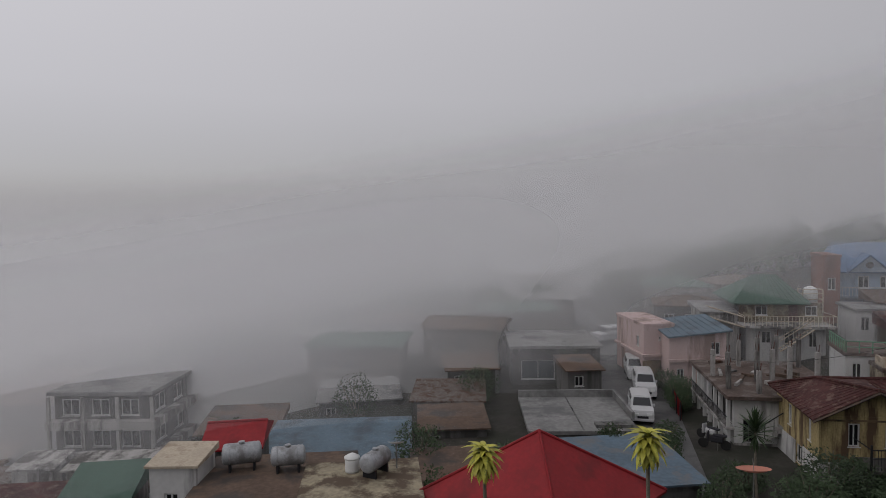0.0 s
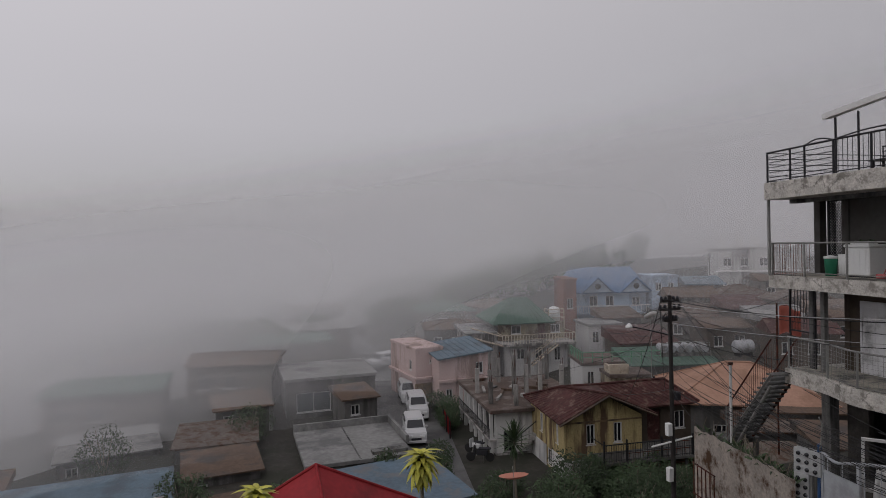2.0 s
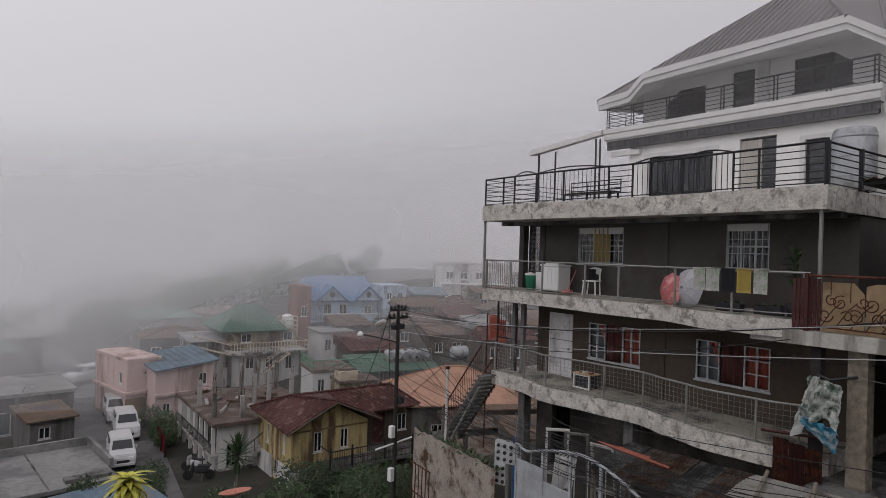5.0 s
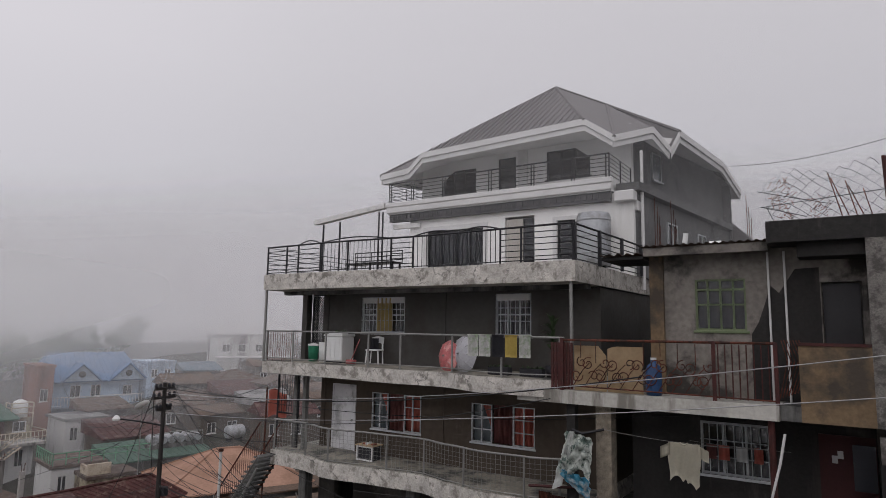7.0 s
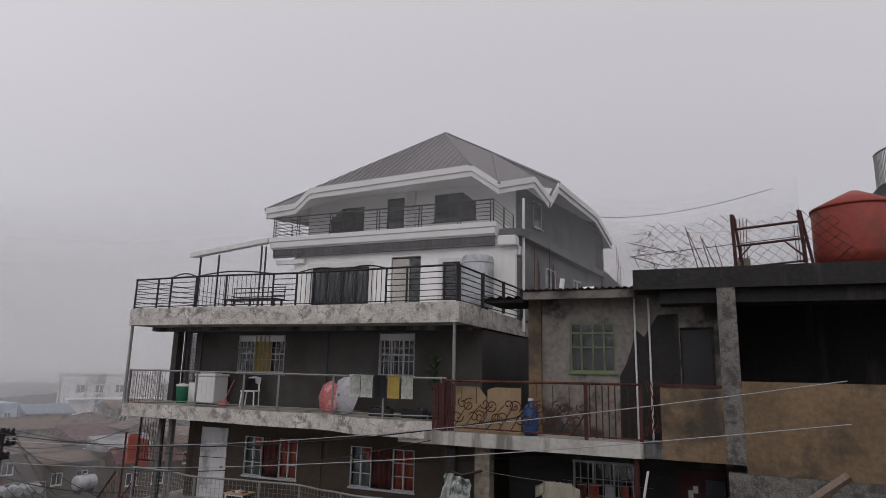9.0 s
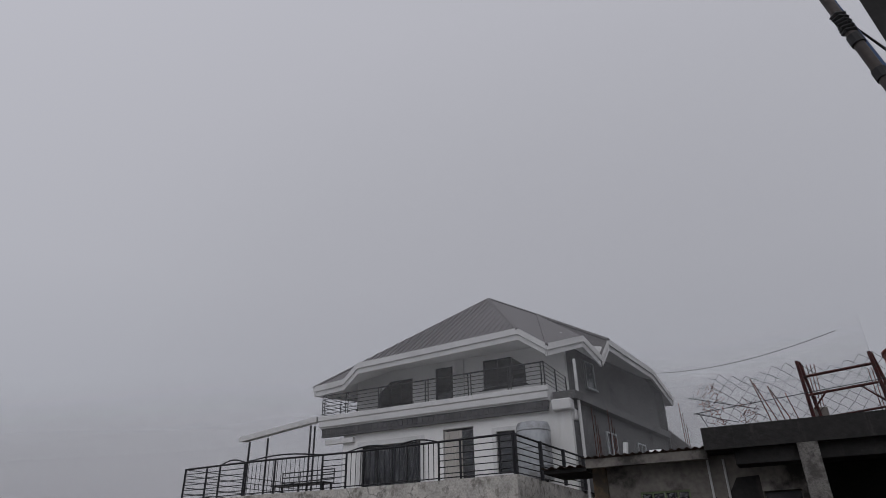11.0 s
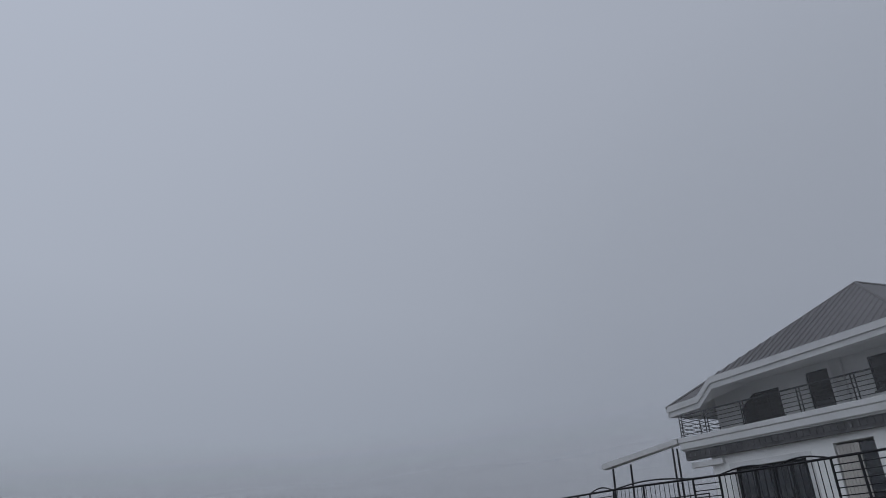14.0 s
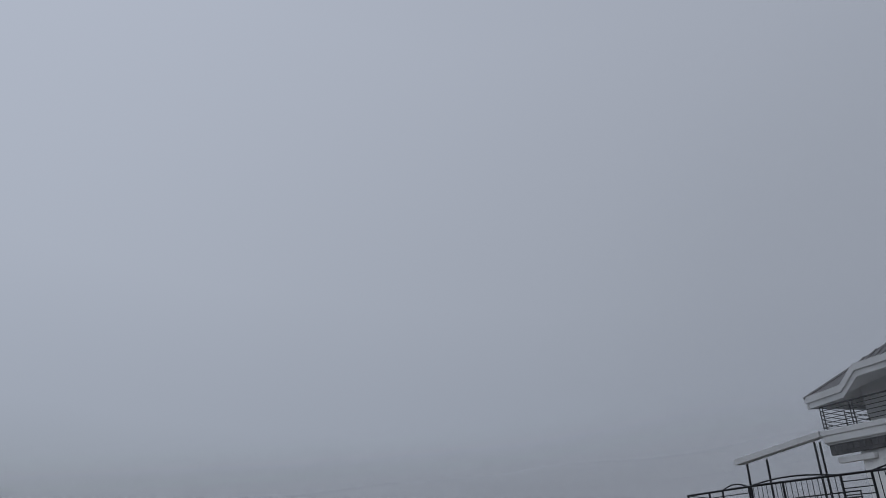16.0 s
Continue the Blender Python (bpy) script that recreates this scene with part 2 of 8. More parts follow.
def box(bm, x0, x1, y0, y1, z0, z1, m=None):
    vs = [bm.verts.new((x, y, z)) for z in (z0, z1) for x, y in ((x0, y0), (x1, y0), (x1, y1), (x0, y1))]
    if m:
        for v in vs:
            v.co = m @ v.co
    for f in ((3, 2, 1, 0), (4, 5, 6, 7), (0, 1, 5, 4), (1, 2, 6, 5), (2, 3, 7, 6), (3, 0, 4, 7)):
        bm.faces.new([vs[i] for i in f])
    return bm


def bx(x0, x1, y0, y1, z0, z1, bevel=0.0):
    bm = box(bmesh.new(), x0, x1, y0, y1, z0, z1)
    if bevel:
        bmesh.ops.bevel(bm, geom=bm.edges[:], offset=bevel, segments=1, affect="EDGES")
    return bm


def tube(bm, pts, r, sides=6, r2=None):
    """A round bar along points."""
    pts = [Vector(p) for p in pts]
    rings = []
    for i, p in enumerate(pts):
        d = (pts[min(i + 1, len(pts) - 1)] - pts[max(i - 1, 0)]).normalized()
        a = d.orthogonal().normalized() if abs(d.z) < 0.99 else Vector((1, 0, 0))
        if abs(d.z) < 0.99:
            a = d.cross(Vector((0, 0, 1))).normalized()
        b = d.cross(a)
        rr = r if r2 is None else r + (r2 - r) * i / max(1, len(pts) - 1)
        rings.append([bm.verts.new(p + a * rr * math.cos(k * math.tau / sides) + b * rr * math.sin(k * math.tau / sides)) for k in range(sides)])
    for r0, r1 in zip(rings, rings[1:]):
        for k in range(sides):
            bm.faces.new((r0[k], r0[(k + 1) % sides], r1[(k + 1) % sides], r1[k]))
    bm.faces.new(rings[0][::-1])
    bm.faces.new(rings[-1])
    return bm


def prism(bm, outline, z0, z1):
    """A flat slab with an outline in plan (counter-clockwise)."""
    lo = [bm.verts.new((x, y, z0)) for x, y in outline]
    hi = [bm.verts.new((x, y, z1)) for x, y in outline]
    n = len(outline)
    bm.faces.new(lo[::-1])
    bm.faces.new(hi)
    for i in range(n):
        bm.faces.new((lo[i], lo[(i + 1) % n], hi[(i + 1) % n], hi[i]))
    return bm


def holed(bm, u0, u1, z0, z1, w0, w1, holes):
    """A wall in the u-z plane, w0 to w1 thick, in one piece, with openings (u0, u1, z0, z1) right through it."""
    us = sorted({u0, u1, *[min(max(h[i], u0), u1) for h in holes for i in (0, 1)]})
    zs = sorted({z0, z1, *[min(max(h[i], z0), z1) for h in holes for i in (2, 3)]})
    vs = {}

    def v(i, k, w):
        if (i, k, w) not in vs:
            vs[i, k, w] = bm.verts.new((us[i], w, zs[k]))
        return vs[i, k, w]

    def solid(i, k):
        if not (0 <= i < len(us) - 1 and 0 <= k < len(zs) - 1):
            return False
        cu, cz = (us[i] + us[i + 1]) / 2, (zs[k] + zs[k + 1]) / 2
        return not any(h[0] < cu < h[1] and h[2] < cz < h[3] for h in holes)

    for i in range(len(us) - 1):
        for k in range(len(zs) - 1):
            if not solid(i, k):
                continue
            bm.faces.new((v(i, k, w0), v(i + 1, k, w0), v(i + 1, k + 1, w0), v(i, k + 1, w0)))
            bm.faces.new((v(i, k + 1, w1), v(i + 1, k + 1, w1), v(i + 1, k, w1), v(i, k, w1)))
            if not solid(i - 1, k):
                bm.faces.new((v(i, k, w1), v(i, k, w0), v(i, k + 1, w0), v(i, k + 1, w1)))
            if not solid(i + 1, k):
                bm.faces.new((v(i + 1, k, w0), v(i + 1, k, w1), v(i + 1, k + 1, w1), v(i + 1, k + 1, w0)))
            if not solid(i, k - 1):
                bm.faces.new((v(i, k, w1), v(i + 1, k, w1), v(i + 1, k, w0), v(i, k, w0)))
            if not solid(i, k + 1):
                bm.faces.new((v(i, k + 1, w0), v(i + 1, k + 1, w0), v(i + 1, k + 1, w1), v(i, k + 1, w1)))
    return bm


def lerp_line(pts, u):
    for (a, p), (b, q) in zip(pts, pts[1:]):
        if a <= u <= b:
            k = (u - a) / (b - a)
            k = k * k * (3 - 2 * k)
            return p + (q - p) * k
    return pts[0][1] if u < pts[0][0] else pts[-1][1]


def sag(a, b, drop, n=12):
    a, b = Vector(a), Vector(b)
    return [a.lerp(b, i / n) - Vector((0, 0, drop * 4 * (i / n) * (1 - i / n))) for i in range(n + 1)]


def sheet(bm, fn, nu, nv, thick=0.0):
    """A grid surface fn(i/nu, j/nv); with thickness where it is given."""
    g = [[bm.verts.new(fn(i / nu, j / nv)) for j in range(nv + 1)] for i in range(nu + 1)]
    fs = [bm.faces.new((g[i][j], g[i + 1][j], g[i + 1][j + 1], g[i][j + 1])) for i in range(nu) for j in range(nv)]
    if thick:
        bmesh.ops.solidify(bm, geom=fs, thickness=thick)
    return bm


def ground_z(x, y):
    """The height of the ground; the street runs at 0."""
    def ss(a, b, v):
        k = min(1, max(0, (v - a) / (b - a)))
        return k * k * (3 - 2 * k)
    z = 0.0
    z += 7.0 * ss(9, 12.5, x) * (1 - ss(14, 22, y))
    z += 2.2 * (1 - ss(14, 24, y)) * (1 - ss(9, 12.5, x))
    z += 0.24 * max(0, x - 28) * ss(20, 50, y)
    z -= 0.15 * max(0, -5 - x)
    d = math.hypot(x, y)
    az = math.degrees(math.atan2(x, y)) if y > 0 else 0.0
    top = -9 + 11 * ss(-38, 0, az) + 8.5 * ss(0, 42, az)
    if y > 0:
        z += ss(75, 135, d) * ss(0, 30, y) * (top - z)
    return z


def fog_arc(radius, z0, z1, az0=-100, az1=105):
    def fn(a, b):
        az = radians(az0 + (az1 - az0) * a)
        r = radius
        return (r * math.sin(az), r * math.cos(az), z0 + (z1 - z0) * b)
    return fn


# ---- ground ----
def build_ground():
    bm = bmesh.new()
    xs = [-1500, -700, -300, *range(-160, 170, 5), 300, 700, 1500]
    ys = [-1500, -600, -200, *range(-60, 220, 5), 320, 700, 1500]
    g = [[bm.verts.new((x, y, ground_z(x, y) + (0.25 * noise.noise(Vector((x * 0.13, y * 0.13, 0))) if y > 20 and (x < 8 or x > 24) else 0))) for y in ys] for x in xs]
    for i in range(len(xs) - 1):
        for j in range(len(ys) - 1):
            bm.faces.new((g[i][j], g[i + 1][j], g[i + 1][j + 1], g[i][j + 1]))
    ob = new("ground", mesh_of("ground", bm, EARTH, True))
    tagged(ob, "damp dark earth and scrub of the hillside town", "ground", kind="structure")


EARTH = mat("damp_earth", (0.045, 0.042, 0.036), 0.95, var=0.4, scale=0.5, stain=(0.028, 0.03, 0.022), stain_scale=0.3, stain_amt=0.6, bump=0.5)
ASPHALT = mat("wet_asphalt", (0.10, 0.10, 0.098), 0.55, var=0.25, scale=1.0, stain=(0.06, 0.06, 0.06), stain_scale=0.5, bump=0.3)
build_ground()


# ---- the tall house on the slope: u along its front, w inwards, z from the eye's height ----
HU = Vector((-0.1315, -0.9913, 0))
HW = Vector((0.9913, -0.1315, 0))
HOUSE = Matrix(((HU.x, HW.x, 0, 15.83), (HU.y, HW.y, 0, 14.25), (0, 0, 1, 14.0), (0, 0, 0, 1)))
FA, FB, FC, F0 = 1.668, -1.135, -3.93, -6.9      # floor levels

EDGE_A = [(-0.05, 0.0), (2.8, 0.08), (6.4, -0.12), (10.75, 0.0)]
EDGE_B = [(-0.3, -0.33), (2.7, -0.2), (5.4, -0.02), (6.9, -0.12), (8.5, 0.42), (9.6, 0.42), (10.75, 0.1)]
EDGE_C = [(0.2, -0.42), (1.5, -0.4), (3.0, -0.05), (4.7, -0.28), (6.1, -0.42), (7.2, -0.12), (8.3, 0.1), (9.5, 0.0), (10.75, -0.4)]


def slab(name, edge, back, z0, z1, parent, material, label=""):
    us = [edge[0][0] + (edge[-1][0] - edge[0][0]) * i / 40 for i in range(41)]
    out = [(u, -lerp_line(edge, u)) for u in us] + [(us[-1], back), (us[0], back)]
    return part(name, prism(bmesh.new(), out, z0, z1), material, parent, label)


def railing_along(parent, edge, u0, u1, z, h, material, spacing, bar_r, posts, rails=(1.0,), inset=0.06, name="railing", label=""):
    """A rail that follows a slab's edge, with posts and upright bars as pieces."""
    r = part(name, tube(bmesh.new(), [(u0 + (u1 - u0) * i / 40, -lerp_line(edge, u0 + (u1 - u0) * i / 40) + inset, z + h) for i in range(41)], 0.028, 6), material, parent, label)
    for k in rails[1:]:
        part("rail", tube(bmesh.new(), [(u0 + (u1 - u0) * i / 40, -lerp_line(edge, u0 + (u1 - u0) * i / 40) + inset, z + h * k) for i in range(41)], 0.014, 5), material, r)
    pm = mesh_of("post", tube(bmesh.new(), [(0, 0, 0), (0, 0, h)], 0.03, 6), material)
    for u in posts:
        share("post", pm, r, u, -lerp_line(edge, u) + inset, z)
    if spacing:
        bmesh_bar = mesh_of("baluster", tube(bmesh.new(), [(0, 0, 0.02), (0, 0, h)], bar_r, 4), material)
        n = int((u1 - u0) / spacing)
        for i in range(1, n):
            u = u0 + (u1 - u0) * i / n
            share("baluster", bmesh_bar, r, u, -lerp_line(edge, u) + inset, z)
    return r


def window(parent, u0, u1, z0, z1, w, frame_m, glass_m, cols=2, rows=1, depth=0.08, fr=0.05, name="window", label="", chamfer=0.0, grille=None):
    """A window in its opening: frame, mullions, panes, a sill, and bars in front where it has them."""
    cu, cz, g = (u1 - u0) / cols, (z1 - z0) / rows, fr * 0.4
    lights = [(u0 + i * cu + (fr if i == 0 else g), u0 + (i + 1) * cu - (fr if i == cols - 1 else g),
               z0 + j * cz + (fr if j == 0 else g), z0 + (j + 1) * cz - (fr if j == rows - 1 else g)) for i in range(cols) for j in range(rows)]
    bm = holed(bmesh.new(), u0, u1, z0, z1, w, w + depth, lights)
    win = part(name, bm, frame_m, parent, label)
    for i in range(cols):
        a, b = u0 + (u1 - u0) * i / cols, u0 + (u1 - u0) * (i + 1) / cols
        part("pane", bx(a + fr * 0.5, b - fr * 0.5, w + depth * 0.5, w + depth * 0.5 + 0.008, z0 + fr * 0.9, z1 - fr * 0.9), glass_m, win)
    part("sill", bx(u0 - 0.05, u1 + 0.05, w - 0.07, w + 0.02, z0 - 0.06, z0 - 0.002, 0.008), frame_m, win)
    if grille:
        bm = bmesh.new()
        n = max(3, int((u1 - u0) / 0.16))
        for i in range(n + 1):
            u = u0 + 0.02 + (u1 - u0 - 0.04) * i / n
            tube(bm, [(u, w - 0.05, z0), (u, w - 0.05, z1)], 0.011, 4)
        for j in range(4):
            z = z0 + 0.04 + (z1 - z0 - 0.08) * j / 3
            tube(bm, [(u0, w - 0.05, z), (u1, w - 0.05, z)], 0.011, 4)
        part("grille", bm, grille, win)
    return win


def curtain(parent, u0, u1, z0, z1, w, material, name="curtain"):
    ph = u0 * 7
    return part(name, sheet(bmesh.new(), lambda a, b: (u0 + (u1 - u0) * a, w + 0.03 * math.sin(a * (u1 - u0) * 38 + ph), z0 + (z1 - z0) * b), 24, 3, 0.006), material, parent, smooth=True)


CURT_O = mat("orange_curtain", (0.42, 0.115, 0.085), 0.9, var=0.2, scale=3, bump=0.1)
WINBOARD = mat("maroon_board", (0.05, 0.016, 0.015), 0.8, var=0.2, scale=3, bump=0.1)
CURT_R = mat("maroon_curtain", (0.17, 0.065, 0.06), 0.9, var=0.2, scale=3, bump=0.1)
CURT_Y = mat("yellow_curtain", (0.42, 0.32, 0.13), 0.9, var=0.2, scale=3, bump=0.1)
DOORWHITE = mat("grey_white_door", (0.56, 0.56, 0.57), 0.6, var=0.08, scale=2, stain=(0.3, 0.3, 0.3), stain_scale=1.5, stain_amt=0.3, bump=0.05)
LOUVRE = mat("pale_sliding_door", (0.40, 0.38, 0.35), 0.6, var=0.1, bump=0.05)
TILE = mat("balcony_floor", (0.30, 0.28, 0.235), 0.8, var=0.3, scale=2, stain=(0.08, 0.08, 0.075), stain_scale=1.2, bump=0.2)


def panel_door(parent, u0, u1, z0, z1, w, material, label="", name="door"):
    d = part(name, bx(u0, u1, w, w + 0.045, z0, z1, 0.004), material, parent, label)
    wd, h = u1 - u0, z1 - z0
    for a, b in ((0.10, 0.46), (0.54, 0.90)):
        for c, e in ((0.05, 0.30), (0.36, 0.55), (0.61, 0.95)):
            part("panel", bx(u0 + wd * a, u0 + wd * b, w - 0.012, w + 0.001, z0 + h * c, z0 + h * e, 0.01), material, d)
    bm = bmesh.new()
    tube(bm, [(u1 - 0.08, w - 0.06, z0 + h * 0.47), (u1 - 0.08, w, z0 + h * 0.47)], 0.03, 8)
    part("door_knob", bm, IRON, d, "dark metal knob")
    fm = bmesh.new()
    box(fm, u0 - 0.06, u0 - 0.004, w - 0.02, w + 0.1, z0, z1 + 0.06)
    box(fm, u1 + 0.004, u1 + 0.06, w - 0.02, w + 0.1, z0, z1 + 0.06)
    box(fm, u0 - 0.004, u1 + 0.004, w - 0.02, w + 0.1, z1 + 0.004, z1 + 0.06)
    part("door_frame", fm, material, d)
    return d


def build_house():
    H = thing("house", HOUSE, "tall dark grey and white concrete house with wavy balconies", "house")
    WF = 1.85
    # storeys B and C: dark front wall with openings
    wB = [(2.63, 4.4, FB + 0.98, FB + 2.12), (7.62, 8.74, FB + 0.98, FB + 2.16), (0.05, 1.0, FB, FB + 2.2)]
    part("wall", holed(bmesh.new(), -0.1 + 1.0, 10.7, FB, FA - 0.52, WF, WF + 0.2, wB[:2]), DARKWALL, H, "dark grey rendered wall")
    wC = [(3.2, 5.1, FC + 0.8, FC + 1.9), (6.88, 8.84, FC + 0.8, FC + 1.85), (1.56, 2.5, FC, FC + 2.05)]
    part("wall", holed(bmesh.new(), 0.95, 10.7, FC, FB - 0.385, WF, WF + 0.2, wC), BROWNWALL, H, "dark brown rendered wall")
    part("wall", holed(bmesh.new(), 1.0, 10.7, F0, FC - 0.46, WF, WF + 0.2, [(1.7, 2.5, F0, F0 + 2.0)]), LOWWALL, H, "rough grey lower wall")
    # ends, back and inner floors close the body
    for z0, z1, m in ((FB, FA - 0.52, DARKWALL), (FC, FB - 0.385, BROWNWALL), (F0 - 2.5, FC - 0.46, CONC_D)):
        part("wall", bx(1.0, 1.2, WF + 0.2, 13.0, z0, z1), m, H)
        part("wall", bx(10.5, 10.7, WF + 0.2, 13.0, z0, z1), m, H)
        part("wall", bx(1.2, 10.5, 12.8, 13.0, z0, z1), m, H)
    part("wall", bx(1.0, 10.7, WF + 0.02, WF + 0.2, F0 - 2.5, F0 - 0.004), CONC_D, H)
    # pilasters
    for u in (5.85, 1.08):
        part("pilaster", bx(u - 0.1, u + 0.1, WF - 0.05, WF - 0.002, FB, FA - 0.52), DARKWALL, H)
        part("pilaster", bx(u - 0.08, u + 0.08, WF - 0.04, WF - 0.002, FC, FB - 0.385), BROWNWALL, H)
    # slabs
    slab("balcony_slab", EDGE_A, 13.0, FA - 0.5, FA, H, CONC, "cracked bare concrete balcony edge")
    slab("balcony_slab", EDGE_B, 13.0, FB - 0.38, FB, H, CONC, "chipped bare concrete balcony edge")
    slab("balcony_slab", EDGE_C, 13.0, FC - 0.45, FC, H, CONC, "wavy bare concrete balcony edge")
    slab("ground_slab", [(0.9, -1.6), (10.7, -1.6)], 13.0, F0 - 0.2, F0, H, CONC_D)
    for edge, z in ((EDGE_B, FB), (EDGE_C, FC)):
        us = [edge[0][0] + 0.12 + (10.6 - edge[0][0]) * i / 40 for i in range(41)]
        part("floor_screed", prism(bmesh.new(), [(u, -lerp_line(edge, u) + 0.12) for u in us] + [(us[-1], WF - 0.01), (us[0], WF - 0.01)], z + 0.004, z + 0.012), TILE, H)
    # windows of B: half open steel casements with curtains
    for (a, b, c, d), cm in ((wB[0], CURT_Y), (wB[1], None)):
        window(H, a, b, c, d, WF + 0.05, STEELFRAME, WINDARK, 3, 2, grille=STEELFRAME, label="steel casement window with bars")
        if cm:
            curtain(H, a + (b - a) * 0.38, a + (b - a) * 0.72, c + 0.05, d - 0.03, WF + 0.0, cm)
        part("window_head", bx(a + 0.05, b - 0.05, WF - 0.012, WF + 0.03, d - 0.2, d - 0.02), WHITEFRAME, H)
    for k, (a, b, c, d) in enumerate(wC[:2]):
        q = (b - a) / 3
        part("window_board", bx(a + q + 0.03, a + 2 * q - 0.03, WF + 0.1, WF + 0.12, c, d), WINBOARD, H)
        curtain(H, a + q + 0.02, a + 2 * q - 0.02, c + 0.02, d - 0.01, WF + 0.05, CURT_R)
        for n in (0, 2):        # pale steel casements with bars on either side of the maroon curtain
            u = a + n * q
            lights = [(u + 0.035 + m * (q / 2 - 0.01), u + q / 2 - 0.015 + m * (q / 2 - 0.01), c + 0.03 + r * (d - c - 0.03) / 3, c + 0.005 + (r + 1) * (d - c - 0.03) / 3) for m in (0, 1) for r in range(3)]
            cs = part("casement", holed(bmesh.new(), u, u + q, c, d, WF - 0.02, WF + 0.03, lights), STEELFRAME, H, "pale blue-grey steel casement")
            part("pane", bx(u + 0.03, u + q - 0.03, WF + 0.1, WF + 0.108, c + 0.03, d - 0.03), WINGLASS, cs)
            if n == 2:
                curtain(H, u + 0.03, u + q - 0.03, c + 0.03, d - 0.02, WF + 0.06, CURT_O)
            else:
                part("curtain", sheet(bmesh.new(), lambda x, y: (u + q * (0.98 - 0.5 * x * (1 - 0.75 * y)), WF + 0.06 + 0.015 * math.sin(x * 14), d - 0.02 - (d - c) * (0.72 - 0.25 * x) * y), 12, 6, 0.006), CURT_O, H, smooth=True)
        part("window_sill", bx(a - 0.04, b + 0.04, WF - 0.06, WF - 0.022, c - 0.06, c - 0.003, 0.008), STEELFRAME, H)
    panel_door(H, 1.56, 2.46, FC, FC + 2.02, WF - 0.01, DOORWHITE, "worn white six-panel door")
    # lattice door and opening at the end of B
    u_a, u_b, z_a, z_b = 0.36, 0.92, FB + 0.05, FA - 0.56
    lat = part("lattice_screen", holed(bmesh.new(), u_a - 0.06, u_b + 0.06, z_a, z_b, WF + 0.08, WF + 0.12, [(u_a, u_b, z_a + 0.05, z_b - 0.05)]), IRON, H, "black metal lattice screen")
    for s in (1, -1):
        for k in range(-6, 27):
            z0 = z_a + 0.05 + k * 0.09
            # one diagonal lath, cut to the frame
            p = []
            for q in range(13):
                u = u_a + (u_b - u_a) * q / 12
                z = z0 + s * (u - (u_a if s > 0 else u_b)) * 1.0
                if z_a + 0.05 <= z <= z_b - 0.05:
                    p.append((u, WF + 0.1 + 0.006 * s, z))
            if len(p) > 1:
                part("lath", tube(bmesh.new(), [p[0], p[-1]], 0.016, 4), IRON, lat)
    part("end_wall", bx(0.1, 0.3, WF + 0.3, WF + 0.4, FB, FA - 0.52), TRIM, H, "pale end wall")
    part("pilaster", bx(-0.12, 0.1, WF, WF + 0.25, FB, FA - 0.52), DARKWALL, H)
    part("beam", bx(-0.05, 10.7, 0.9, 1.15, FA - 0.62, FA - 0.504), CONC_D, H)
    # posts of B and C
    for u in (-0.02, 10.6):
        part("post", tube(bmesh.new(), [(u, 0.12, FB), (u, 0.12, FA - 0.5)], 0.045, 8), GALV, H, "slim pale steel post")
    for u, z0, z1 in ((0.6, FC, FB - 0.38), (1.02, FC, FB - 0.38)):
        part("post", bx(u - 0.07, u + 0.07, 1.0, 1.14, z0, z1), CONC_D, H)
    for u in (1.4, 5.6, 10.4):
        part("column", bx(u - 0.15, u + 0.15, 0.7, 1.0, F0 - 1.5, FC - 0.46), CONC_D, H)
    # railing of B: thin rail, mesh bars
    railing_along(H, EDGE_B, -0.25, 10.5, FB, 0.98, GALV, 0.0, 0.007, (-0.2, 1.1, 2.6, 4.4, 5.6, 7.3, 9.0, 10.4), (1.0, 0.12))
    rb = mesh_of("baluster", tube(bmesh.new(), [(0, 0, 0), (0, 0, 0.98)], 0.009, 4), RUST)
    rail_end = part("railing", tube(bmesh.new(), [(-0.2, 0.4, FB + 0.98), (-0.2, 1.8, FB + 0.98)], 0.02), RUST, H)
    for i in range(14):
        share("baluster", rb, rail_end, -0.2, 0.45 + i * 0.1, FB)
    fine = mesh_of("baluster", tube(bmesh.new(), [(0, 0, 0), (0, 0, 0.98)], 0.006, 4), RUST)
    for i in range(14):
        u = -0.15 + i * 0.09
        share("baluster", fine, rail_end, u, -lerp_line(EDGE_B, u) + 0.06, FB)
    # railing of C with wire mesh
    rc = railing_along(H, EDGE_C, 0.25, 10.3, FC, 0.95, GALV, 0.0, 0.006, (0.3, 1.75, 3.0, 5.0, 6.2, 7.7, 9.4, 10.2), (1.0, 0.06))
    wm = bmesh.new()
    def on_c(u, z):
        return (u, -lerp_line(EDGE_C, u) + 0.06, FC + z)
    for j in range(1, 8):
        tube(wm, [on_c(0.25 + 10.05 * i / 50, j * 0.115) for i in range(51)], 0.004, 3)
    part("wire_mesh", wm, GALV, rc, "rusty wire mesh infill")
    vw = mesh_of("wire", tube(bmesh.new(), [(0, 0, 0), (0, 0, 0.95)], 0.005, 3), GALV)
    for i in range(80):
        u = 0.3 + i * 0.125
        share("wire", vw, rc, *on_c(u, 0))
    # railing of A: square bars in mixed panels
    ra = railing_along(H, EDGE_A, 0.0, 10.7, FA, 0.9, IRON, 0.0, 0.01, (0.03, 0.95, 1.5, 2.5, 3.6, 5.15, 5.9, 7.4, 8.7, 9.3, 10.68), (1.0, 0.06), label="black painted steel railing")
    upr = mesh_of("bar", tube(bmesh.new(), [(0, 0, 0.03), (0, 0, 0.9)], 0.012, 4), IRON)
